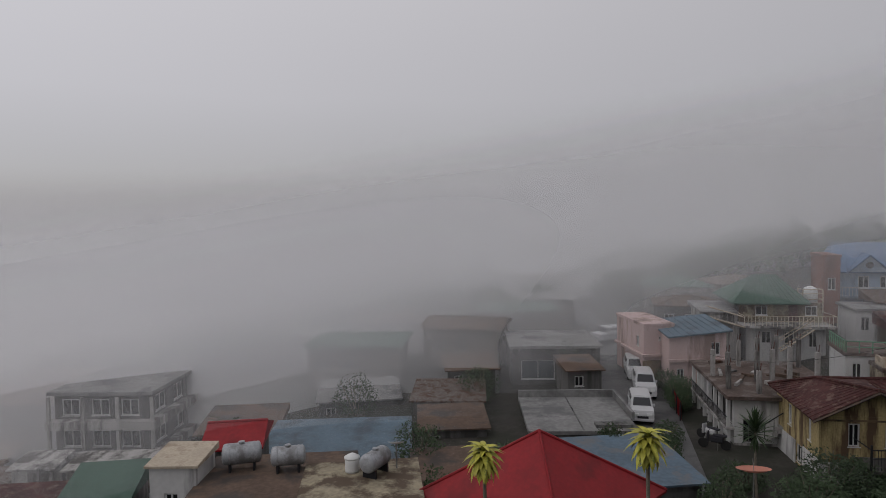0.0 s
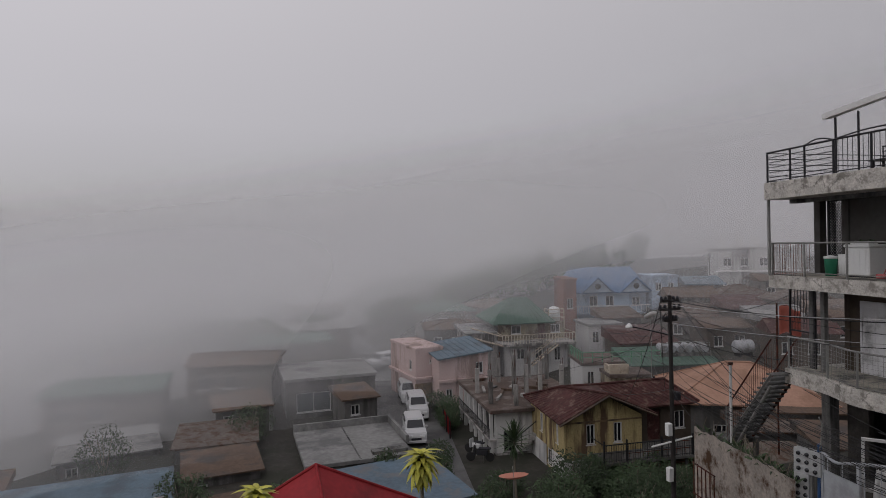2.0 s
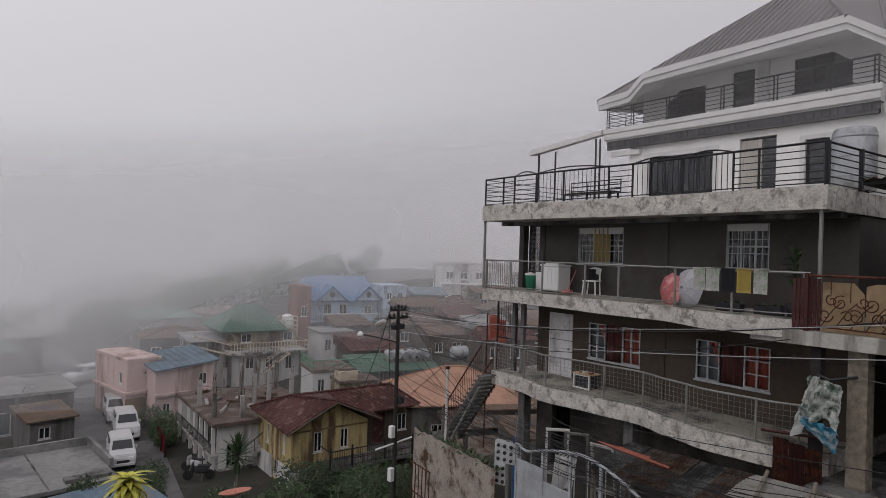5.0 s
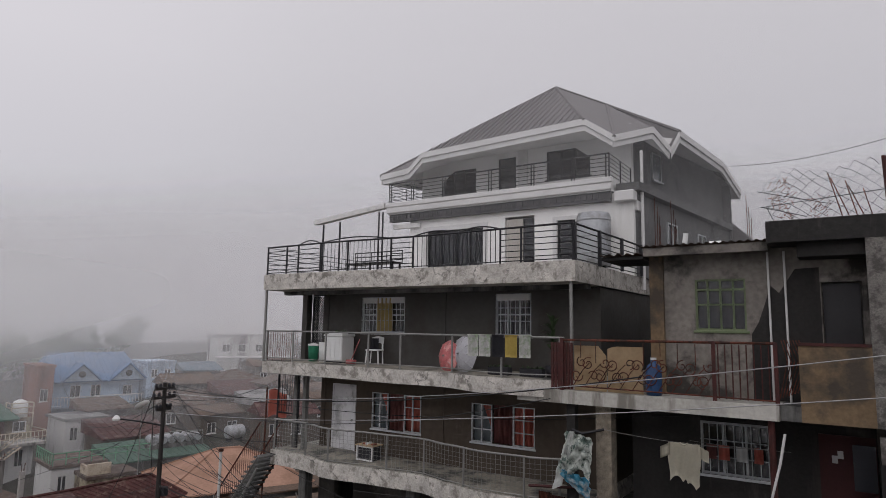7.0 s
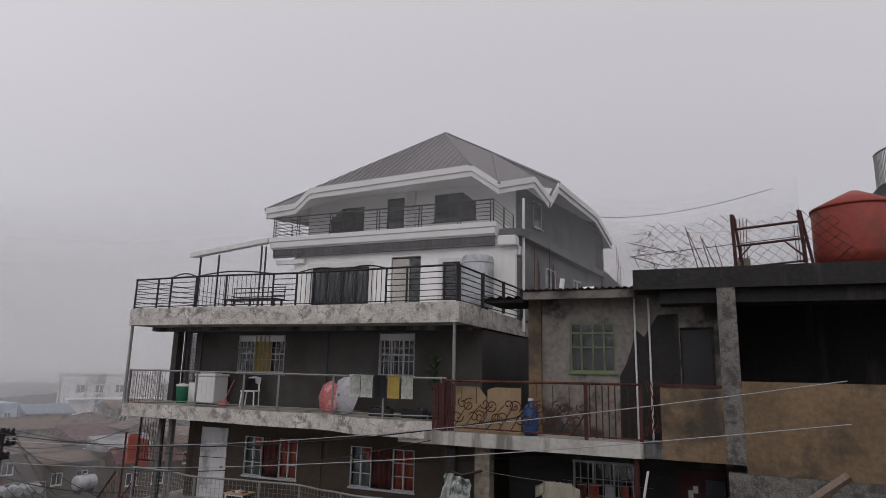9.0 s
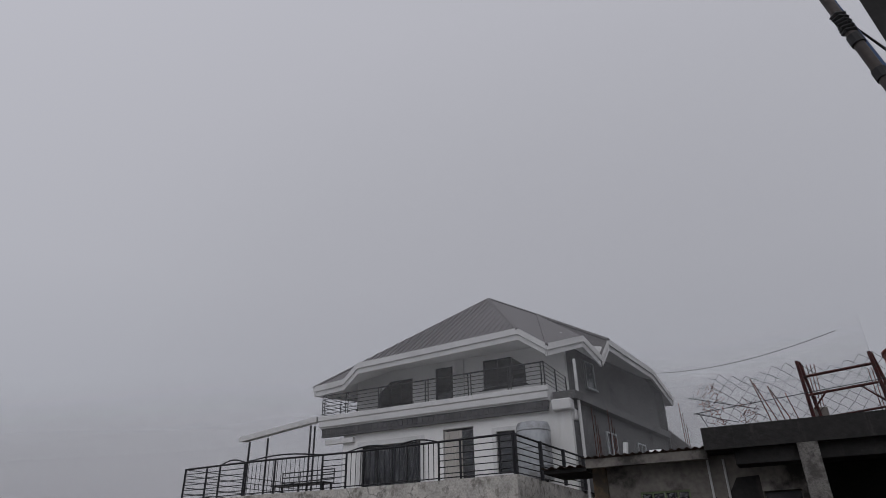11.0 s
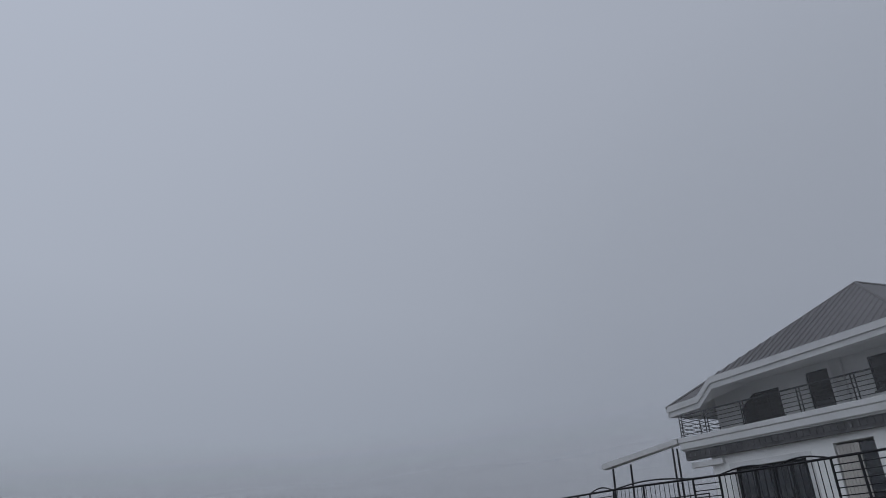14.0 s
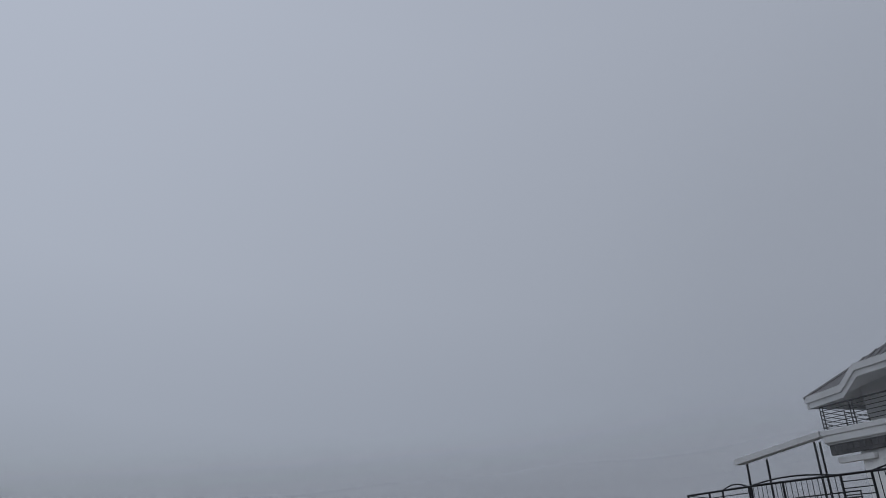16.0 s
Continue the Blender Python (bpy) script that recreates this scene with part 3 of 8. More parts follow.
    for u0, u1 in ((2.5, 5.15), (5.9, 7.4), (7.4, 8.7)):
        n = int((u1 - u0) / 0.14)
        for i in range(1, n):
            u = u0 + (u1 - u0) * i / n
            share("bar", upr, ra, u, -lerp_line(EDGE_A, u) + 0.06, FA)
    for u0, u1 in ((0.03, 2.5), (5.15, 5.9), (8.7, 10.68)):
        for k in range(1, 6):
            part("bar", tube(bmesh.new(), [(u0 + (u1 - u0) * i / 8, -lerp_line(EDGE_A, u0 + (u1 - u0) * i / 8) + 0.06, FA + 0.15 * k) for i in range(9)], 0.012, 4), IRON, ra)
    for u0, u1 in ((1.5, 2.5), (2.5, 5.15), (5.9, 7.4), (7.4, 8.7)):      # arched heads over the barred panels
        part("arched_rail", tube(bmesh.new(), [(u0 + (u1 - u0) * i / 12, -lerp_line(EDGE_A, u0 + (u1 - u0) * i / 12) + 0.06, FA + 0.9 + 0.11 * math.sin(math.pi * i / 12)) for i in range(13)], 0.02, 5), IRON, ra)
    for k in range(7):      # right return, running back
        part("bar", tube(bmesh.new(), [(10.68, 0.06, FA + 0.05 + 0.142 * k), (10.9, 4.8, FA + 0.05 + 0.142 * k)], 0.014 if k < 6 else 0.028, 4), IRON, ra)
    for w in (0.06, 1.6, 3.2, 4.8):
        part("post", bx(10.66 + w * 0.046, 10.74 + w * 0.046, w, w + 0.08, FA, FA + 0.92), IRON, ra)
    for k in range(6):      # left return
        part("bar", tube(bmesh.new(), [(0.0, 0.06, FA + 0.05 + 0.17 * k), (0.0, 5.5, FA + 0.05 + 0.17 * k)], 0.012, 4), IRON, ra)

    # ---- white upper storeys ----
    WA, WU, FU = 4.7, 6.8, 4.67
    wA = [(3.2, 5.57, FA + 0.1, FA + 1.86), (6.4, 7.5, FA, FA + 2.12), (8.3, 8.93, FA + 0.6, FA + 1.86)]
    part("wall", holed(bmesh.new(), 2.4, 10.76, FA, FU - 0.42, WA, WA + 0.2, wA), WHITEWALL, H, "white painted upper wall")
    window(H, *wA[0], WA + 0.05, DARKFRAME, WINDARK, 4, 1, label="wide dark sliding window")
    tm = bmesh.new()
    holed(tm, wA[0][0] - 0.16, wA[0][1] + 0.16, wA[0][2] - 0.1, wA[0][3] + 0.16, WA - 0.04, WA - 0.002, [wA[0]])
    part("window_surround", tm, TRIM, H)
    window(H, *wA[2], WA + 0.05, DARKFRAME, WINDARK, 1, 1, label="dark single window")
    tm = bmesh.new()
    holed(tm, wA[2][0] - 0.14, wA[2][1] + 0.14, wA[2][2] - 0.1, wA[2][3] + 0.12, WA - 0.04, WA - 0.002, [wA[2]])
    part("window_surround", tm, TRIM, H)
    dr = part("door", bx(6.43, 7.05, WA + 0.06, WA + 0.1, FA, FA + 2.05), LOUVRE, H, "pale folding door beside a dark opening")
    for i in range(6):
        part("slat", bx(6.44 + i * 0.1, 6.51 + i * 0.1, WA + 0.045, WA + 0.06, FA + 0.05, FA + 2.0), LOUVRE, dr)
    # dark panel that stands for the shaded opening beside the folding door
    part("door", bx(7.07, 7.47, WA + 0.08, WA + 0.12, FA, FA + 2.05), WINDARK, H)
    part("wall", bx(2.4, 2.6, WA + 0.2, 14.4, FA, FU - 0.42), GREYWALL, H)
    part("wall", prism(bmesh.new(), [(10.56, WA + 0.2), (10.76, WA + 0.2), (11.9, 14.4), (11.7, 14.4)], FA, FU - 0.42), GREYWALL, H)
    part("wall", bx(2.4, 12.0, 14.402, 14.6, FA, 6.6), GREYWALL, H)
    # side wall windows, on the wall that runs back to the right
    for w0 in (7.4, 10.4):
        m = pose(10.76 + (w0 - WA) * 0.119, w0, 0, 0, 0, 83.2)
        ws = window(H, 0, 0.9, FA + 0.9, FA + 2.0, -0.03, STEELFRAME, WINDARK, 2, 1, depth=0.1, label="dark side window")
        ws.matrix_local = m
    # upper balcony slab with moulded fascia and dark band below
    u0, u1, wf = 1.5, 10.17, 4.35
    part("balcony_slab", bx(u0, u1, wf + 0.12, 14.6, FU - 0.4, FU), TRIM, H, "white upper balcony slab")
    part("fascia", bx(u0 - 0.06, u1 + 0.06, wf, wf + 0.118, FU - 0.14, FU + 0.03, 0.02), TRIM, H)
    part("fascia", bx(u0 - 0.02, u1 + 0.02, wf + 0.03, wf + 0.118, FU - 0.36, FU - 0.143, 0.02), TRIM, H)
    part("frieze", bx(u0 + 0.05, u1 - 0.05, wf + 0.16, WA - 0.06, FU - 0.7, FU - 0.402), FRIEZE, H, "dark moulded frieze under the balcony")
    for i in range(44):
        u = u0 + 0.15 + i * 0.2
        part("frieze_block", bx(u, u + 0.12, wf + 0.125, wf + 0.158, FU - 0.62, FU - 0.46, 0.01), FRIEZE, H)
    part("eave_board", bx(1.7, 2.9, wf + 0.2, WA - 0.004, FU - 0.95, FU - 0.79), TRIM, H)
    part("side_band", prism(bmesh.new(), [(10.24, WA), (10.95, WA), (12.1, 14.2), (10.24, 14.2)], FU - 0.4, FU - 0.15), GREYWALL, H)
    for k, (a, b) in enumerate(((WA - 0.25, WA + 0.15), (WA + 0.2, WA + 0.5))):
        part("bracket", bx(10.25, 10.85, a, b, FU - 0.75 - 0.25 * k, FU - 0.42 - 0.25 * k, 0.03), TRIM, H)
    part("drainpipe", tube(bmesh.new(), [(10.92, WA + 0.4, FA - 0.4), (10.92, WA + 0.4, FU + 0.9)], 0.05, 8), TRIM, H)
    # upper wall
    wU = [(2.44, 4.0, FU + 0.7, FU + 1.65), (5.0, 5.75, FU, FU + 1.86), (7.0, 8.66, FU + 0.8, FU + 1.86)]
    part("wall", holed(bmesh.new(), 1.42, 10.12, FU, 7.1, WU, WU + 0.2, wU), WHITEWALL, H, "white painted top storey wall")
    for a, b, c, d in wU:
        window(H, a, b, c, d, WU + 0.05, DARKFRAME, WINDARK, 3 if b - a > 1 else 1, 1, label="dark tinted window")
    # cut upper corners of the windows
    for u, s in ((2.44, 1), (8.66, -1)):
        bm = bmesh.new()
        z1 = FU + (1.65 if s > 0 else 1.86)
        v = [bm.verts.new(p) for p in ((u, WU + 0.03, z1), (u + 0.55 * s, WU + 0.03, z1), (u, WU + 0.03, z1 - 0.42), (u, WU - 0.003, z1), (u + 0.55 * s, WU - 0.003, z1), (u, WU - 0.003, z1 - 0.42))]
        for f in ((0, 1, 2), (5, 4, 3), (0, 3, 4, 1), (1, 4, 5, 2), (2, 5, 3, 0)):
            bm.faces.new([v[i] for i in f])
        bmesh.ops.recalc_face_normals(bm, faces=bm.faces[:])
        part("window_corner", bm, WHITEWALL, H)
    part("pilaster", bx(5.9, 6.25, WU - 0.12, WU - 0.002, FU, 7.0), TRIM, H)
    part("wall", bx(1.42, 1.62, WU + 0.2, 14.4, FU, 7.0), GREYWALL, H)
    part("wall", prism(bmesh.new(), [(9.92, WU + 0.2), (10.12, WU + 0.2), (11.7, 14.4), (11.5, 14.4)], FU, 6.9), GREYWALL, H, "grey unpainted side wall")
    ws = window(H, 0, 0.7, FU + 0.7, FU + 1.7, -0.03, STEELFRAME, WINGLASS, 1, 1, label="small pale side window")
    ws.matrix_local = pose(10.12 + (8.2 - WU) * 0.206, 8.2, 0, 0, 0, 78.3)
    # upper railing, double posts
    ru = part("railing", tube(bmesh.new(), [(u0 + 0.05, wf + 0.1, FU + 0.78), (u1 - 0.05, wf + 0.1, FU + 0.78)], 0.026), IRON, H, "black steel balcony railing")
    for k in range(1, 6):
        part("bar", tube(bmesh.new(), [(u0 + 0.05, wf + 0.1, FU + 0.13 * k), (u1 - 0.05, wf + 0.1, FU + 0.13 * k)], 0.012, 4), IRON, ru)
    pm = mesh_of("post", tube(bmesh.new(), [(0, 0, 0), (0, 0, 0.8)], 0.022, 4), IRON)
    for u in (u0 + 0.06, u0 + 1.1, u0 + 2.5, u0 + 4.4, u0 + 6.0, u0 + 7.4, u1 - 0.15):
        share("post", pm, ru, u, wf + 0.1, FU)
        share("post", pm, ru, u + 0.1, wf + 0.1, FU)
    for u in (u0 + 0.05, u1 - 0.05):
        for k in range(1, 7):
            part("bar", tube(bmesh.new(), [(u, wf + 0.1, FU + 0.13 * k), (u, wf + 2.3, FU + 0.13 * k)], 0.013, 4), IRON, ru)
        share("post", pm, ru, u, wf + 1.2, FU)
        share("post", pm, ru, u, wf + 2.3, FU)

    # ---- roof: bell-cast eaves that dip at the corners ----
    E = [(0.78, 4.8, 5.94), (2.3, 4.62, 5.98), (2.96, 4.55, 6.48), (9.3, 4.55, 6.69), (10.21, 4.7, 6.04), (11.03, 6.2, 6.6), (11.38, 6.96, 6.05), (11.66, 7.05, 6.62), (12.19, 11.9, 6.6),
         (12.4, 14.7, 6.0), (7.0, 15.4, 6.5), (1.4, 15.0, 5.95), (0.7, 9.5, 6.5)]
    apex, ridge = (6.45, 9.0, 9.87), (8.0, 10.6, 9.36)
    bm = bmesh.new()
    ev = [bm.verts.new(p) for p in E]
    av, rv = bm.verts.new(apex), bm.verts.new(ridge)
    tops = [av, av, av, av, rv, rv, rv, rv, rv, rv, av, av, av]
    for i in range(len(E)):
        j = (i + 1) % len(E)
        if tops[i] is tops[j] or (i == len(E) - 1):
            bm.faces.new((ev[i], ev[j], tops[i]))
        else:
            bm.faces.new((ev[i], ev[j], tops[j], tops[i]))
    rf = part("roof", bm, ROOFGREY, H, "grey ribbed metal roof with bell-cast corners")
    # ribs of the sheeting up the front slope
    for i in range(1, 26):
        k = i / 26
        p = Vector(E[2]).lerp(Vector(E[3]), k)
        top = Vector(apex)
        frac = 0.97 * ((p.x - 2.96) / 3.49 if p.x < 6.45 else (9.3 - p.x) / 2.85)
        q = Vector((p.x, p.y + (top.y - p.y) * max(0.02, frac), p.z + (top.z - p.z) * max(0.02, frac)))
        part("rib", tube(bmesh.new(), [p + Vector((0, 0, 0.02)), q + Vector((0, 0, 0.02))], 0.022, 4), ROOFGREY, rf)
    for a, b in ((0, None), (3, None), (4, 1), (7, 1)):
        part("ridge_cap", tube(bmesh.new(), [E[a], apex if b is None else ridge], 0.06, 6), ROOFGREY, rf)
    part("ridge_cap", tube(bmesh.new(), [apex, ridge], 0.06, 6), ROOFGREY, rf)
    # moulded gutter board along the eaves and a soffit under them
    for i in range(len(E)):
        a, b = Vector(E[i]), Vector(E[(i + 1) % len(E)])
        for off, th, h0, h1 in ((0.0, 0.07, -0.16, 0.05), (0.06, 0.05, -0.34, -0.163)):
            d = (b - a)
            inn = Vector((-d.y, d.x, 0)).normalized()
            bm = bmesh.new()
            vs = [bm.verts.new(p + inn * (off + s) + Vector((0, 0, h))) for p in (a, b) for s, h in ((0, h0), (0, h1), (th, h1), (th, h0))]
            for f in ((0, 1, 2, 3), (7, 6, 5, 4), (0, 4, 5, 1), (1, 5, 6, 2), (2, 6, 7, 3), (3, 7, 4, 0)):
                bm.faces.new([vs[k] for k in f])
            bmesh.ops.recalc_face_normals(bm, faces=bm.faces[:])
            part("gutter_board", bm, TRIM, rf, "white moulded gutter board")
    bm = bmesh.new()
    cen = Vector((6.5, 9.8, 6.35))
    cv = [bm.verts.new(Vector(p).lerp(cen, 0.03) - Vector((0, 0, 0.2))) for p in E]
    iv = [bm.verts.new(Vector((min(max(p[0], 1.5), 10.1 + max(0, p[1] - 6.8) * 0.2), min(max(p[1], WU + 0.1), 14.4), 6.75))) for p in E]
    for i in range(len(E)):
        j = (i + 1) % len(E)
        if (iv[i].co - iv[j].co).length > 1e-4:
            bm.faces.new((cv[i], iv[i], iv[j], cv[j]))
        else:
            bm.faces.new((cv[i], iv[i], cv[j]))
    # white instead of grey, so that it reflects extra light onto the wall below
    part("soffit", bm, WHITEWALL, rf)
    # canopy over the terrace
    C0, C1, C2, C3 = (-0.42, 2.5, 3.74), (1.43, 4.3, FU - 0.14), (1.1, 5.0, FU - 0.02), (-0.75, 3.2, 3.86)
    bm = bmesh.new()
    lo = [bm.verts.new(p) for p in (C0, C1, C2, C3)]
    hi = [bm.verts.new(Vector(p) + Vector((0, 0, 0.17))) for p in (C0, C1, C2, C3)]
    bm.faces.new(lo[::-1])
    bm.faces.new(hi)
    for i in range(4):
        bm.faces.new((lo[i], lo[(i + 1) % 4], hi[(i + 1) % 4], hi[i]))
    part("canopy", bm, TRIM, H, "weathered pale terrace canopy")
    for u, w, z in ((-0.2, 2.8, 3.78), (0.25, 3.2, 3.9), (1.25, 4.25, 4.4), (-0.5, 3.1, 3.84), (0.95, 4.85, 4.5)):
        part("canopy_post", tube(bmesh.new(), [(u, w, FA), (u, w, z)], 0.035, 6), IRON, H)
    return H


build_house()


# ---- the unfinished building beside it, in the same frame ----
def build_neighbour():
    N = thing("unfinished_house", HOUSE, "weathered unfinished concrete house with a flat roof deck", "house")
    z_d, z_r, F1 = -1.33, 1.78, -4.35
    # set-back plaster wall with window and doorway
    holes = [(13.27, 14.28, 0.07, 1.17), (15.64, 16.3, -1.3, 1.05)]
    part("wall", holed(bmesh.new(), 12.4, 16.45, z_d, 1.84, 0.6, 0.78, holes), PLASTER, N, "streaked grey plaster wall")
    part("pilaster", bx(12.32, 12.62, 0.5, 0.598, z_d, 1.8), OCHRE, N)
    window(N, *holes[0], 0.63, GREENFRAME, WINDARK, 4, 2, fr=0.04, label="green painted steel window")
    part("window_rail", bx(13.27, 14.28, 0.62, 0.66, 0.92, 0.96), GREENFRAME, N)
    # black panel set in the open doorway in place of the shade inside
    part("door", bx(15.66, 16.28, 0.70, 0.74, -1.3, 1.03), DARKFRAME, N, "flat black panel for the shade in the open doorway")
    for u, m in ((14.72, WHITEFRAME), (15.02, WHITEFRAME)):
        part("drainpipe", tube(bmesh.new(), [(u, 0.56, z_d), (u, 0.56, 1.7)], 0.022, 8), m, N, "paint-spattered drainpipe")
    ow = [(14.35, 0.0), (15.62, 0.0), (15.62, 1.7), (15.2, 1.68), (14.9, 1.2), (14.75, 1.35), (14.62, 0.95), (14.5, 0.6), (14.36, 0.35)]
    bm = bmesh.new()
    fa = [bm.verts.new((u, 0.597, -1.32 + 1.42 * z / 1.0 if z < 0.01 else -0.35 + z)) for u, z in ow]
    bk = [bm.verts.new((v.co.x, 0.602, v.co.z)) for v in fa]
    bm.faces.new(fa)
    bm.faces.new(bk[::-1])
    part("damp_patch", bm, WETSHADE, N, "black damp patch on the plaster")
    part("wall", bx(12.4, 12.55, 0.78, 9.0, z_d, 1.84), PLASTER, N)
    part("wall", bx(12.4, 24.0, 9.0, 9.2, F1 - 3, 1.84), PLASTER, N)
    # corrugated lean-to roof over the left part
    bm = bmesh.new()
    sheet(bm, lambda a, b: (12.2 + 2.7 * a, 0.05 + 4.0 * b, 1.9 + 0.1 * b + 0.02 * math.sin(a * 2.7 * 40)), 108, 4, 0.012)
    part("lean_to_roof", bm, RUSTROOF, N, "rusty corrugated lean-to roofing")
    part("roof_beam", bx(12.3, 14.78, 0.12, 0.3, 1.68, 1.86), PLASTER, N)
    part("awning_frame", bx(11.35, 12.3, 0.1, 1.6, 1.62, 1.7), WETSHADE, N)
    part("awning_sheet", sheet(bmesh.new(), lambda a, b: (11.3 + 1.0 * a, 0.0 + 1.7 * b, 1.73 + 0.03 * math.sin(a * 30)), 24, 2, 0.01), RUSTROOF, N)
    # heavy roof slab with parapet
    part("roof_slab", bx(14.8, 24.0, -0.3, 9.2, z_r, 2.2), WETSHADE, N, "black stained concrete roof slab")
    part("roof_haunch", bx(15.3, 24.0, -0.1, 0.598, 1.5, z_r - 0.004), WETSHADE, N)
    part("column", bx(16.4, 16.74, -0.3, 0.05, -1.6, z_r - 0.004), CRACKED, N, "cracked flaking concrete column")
    part("column", bx(19.6, 19.9, 0.2, 0.5, -1.6, z_r - 0.004), WETSHADE, N)
    # the dark of the open interior is put into these walls' colour
    part("inner_wall", bx(16.9, 24.0, 3.4, 3.55, -1.6, z_r - 0.004), WETSHADE, N)
    part("inner_wall", bx(16.46, 16.6, 0.06, 3.4, -1.6, z_r - 0.004), WETSHADE, N)
    part("parapet_wall", bx(15.25, 16.398, -0.3, -0.12, -1.6, -0.2), OCHRE, N, "ochre plastered parapet wall")
    part("parapet_wall", bx(16.744, 23.0, -0.3, -0.12, -1.75, -0.05), OCHRE, N, "ochre plastered parapet wall with damp stains")
    part("parapet_cap", bx(15.25, 16.398, -0.32, -0.1, -0.196, -0.14), REDIRON, N)
    part("beam_edge", bx(16.42, 24.0, -0.34, -0.1, -2.2, -1.756), CRACKED, N, "flaking plaster beam")
    part("column", bx(16.4, 16.8, -0.3, 0.1, -4.4, -2.204), WETSHADE, N)
    part("deck", bx(9.4, 14.88, -0.3, 0.6, -1.62, z_d), CONCW, N, "pale concrete deck edge")
    part("deck", bx(10.72, 24.0, 0.602, 9.0, -1.62, z_d - 0.004), CONC_D, N)
    part("deck", bx(14.884, 16.398, -0.11, 0.6, -1.62, z_d - 0.008), CONC_D, N)
    # lower storey: columns and back wall, its deep shade put into near-black colour
    part("column", bx(11.2, 11.55, 0.0, 0.35, F1 - 2.2, -1.624), SPECK, N, "speckled pebble-dash column")
    part("post", bx(10.55, 10.75, -0.1, 0.1, F1, -1.624), WETSHADE, N)
    part("post", tube(bmesh.new(), [(14.72, -0.12, F1 - 1.0), (14.72, -0.12, -1.62)], 0.06, 8), REDIRON, N, "red oxide steel post")
    part("wall", holed(bmesh.new(), 11.56, 16.4, F1 - 2.5, -1.624, 1.5, 1.66, [(13.1, 14.5, -3.1, -1.95)]), WETSHADE, N, "lower wall coloured near black for its deep shade")
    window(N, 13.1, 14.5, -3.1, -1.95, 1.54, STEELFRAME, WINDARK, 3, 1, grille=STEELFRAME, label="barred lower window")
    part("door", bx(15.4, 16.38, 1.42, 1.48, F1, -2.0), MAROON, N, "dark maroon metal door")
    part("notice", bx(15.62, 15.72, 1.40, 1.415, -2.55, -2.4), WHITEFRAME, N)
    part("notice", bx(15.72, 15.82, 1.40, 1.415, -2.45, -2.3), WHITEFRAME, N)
    part("wall", bx(16.804, 24.0, 0.3, 0.5, F1 - 3, -2.204), WETSHADE, N)
    part("window", bx(16.0, 16.35, -0.05, 0.0, -2.75, -1.95), WINDARK, N, "small louvred glass window leaf")
    part("lower_floor", bx(10.7, 24.0, -0.6, 9.0, F1 - 0.25, F1), CONC_D, N)
    # railing of the deck: rusted scrolls between red posts
    R = part("railing", tube(bmesh.new(), [(10.5, -0.22, -0.2), (14.86, -0.22, -0.17)], 0.03, 6), RUST, N, "rusted wrought iron railing with scrolls")
    part("rail", tube(bmesh.new(), [(10.5, -0.22, -1.22), (14.86, -0.22, -1.26)], 0.016, 5), RUST, R)
    for u in (10.5, 13.75, 14.86):
        part("post", bx(u - 0.035, u + 0.035, -0.26, -0.19, z_d, -0.15), REDIRON, R)
    pan = mesh_of("slat", bx(-0.03, 0.03, -0.012, 0.012, 0, 1.05), REDIRON)
    for i in range(7):
        share("slat", pan, R, 10.28 + i * 0.07, -0.26 + 0.02 * i, z_d + 0.02)
    def scroll(cx, cz, r, turns, a0, s):
        pts = []
        for i in range(20):
            k = i / 19
            a = a0 + s * k * turns * math.tau
            pts.append((cx + r * (1 - 0.75 * k) * math.cos(a), -0.22, cz + r * (1 - 0.75 * k) * math.sin(a)))
        return tube(bmesh.new(), pts, 0.012, 4)
    for i in range(11):
        u = 10.85 + i * 0.27
        part("scroll", scroll(u, -0.72 if i % 2 else -0.98, 0.15, 1.3, i * 1.1, 1 if i % 2 else -1), RUST, R)
        part("scroll", scroll(u + 0.12, -0.98 if i % 2 else -0.68, 0.12, 1.1, i * 0.7 + 2, -1 if i % 2 else 1), RUST, R)
        part("bar", tube(bmesh.new(), [(u - 0.1, -0.22, -1.24), (u + 0.15, -0.22, -0.85), (u + 0.3, -0.22, -0.7)], 0.01, 4), RUST, R)
    bm_bar = mesh_of("bar", tube(bmesh.new(), [(0, 0, 0.05), (0, 0, 1.12)], 0.013, 4), REDIRON)
    for i in range(8):
        share("bar", bm_bar, R, 13.83 + i * 0.13, -0.22, z_d)
    for i in range(7):
        part("bar", tube(bmesh.new(), [(14.9 + 0.05 * i, -0.2, -1.2 + 0.02 * i), (15.05 + 0.06 * i, -0.15, -0.5), (14.95 + 0.05 * i, -0.1, -0.1)], 0.013, 4), RUST, R)
    for i in range(9):
        u = 10.6 + i * 0.35
        if i not in (3, 4):
            part("picket", tube(bmesh.new(), [(u, -0.22, -0.22), (u, -0.22, -0.5 - 0.1 * (i % 3))], 0.009, 4), RUST, R)


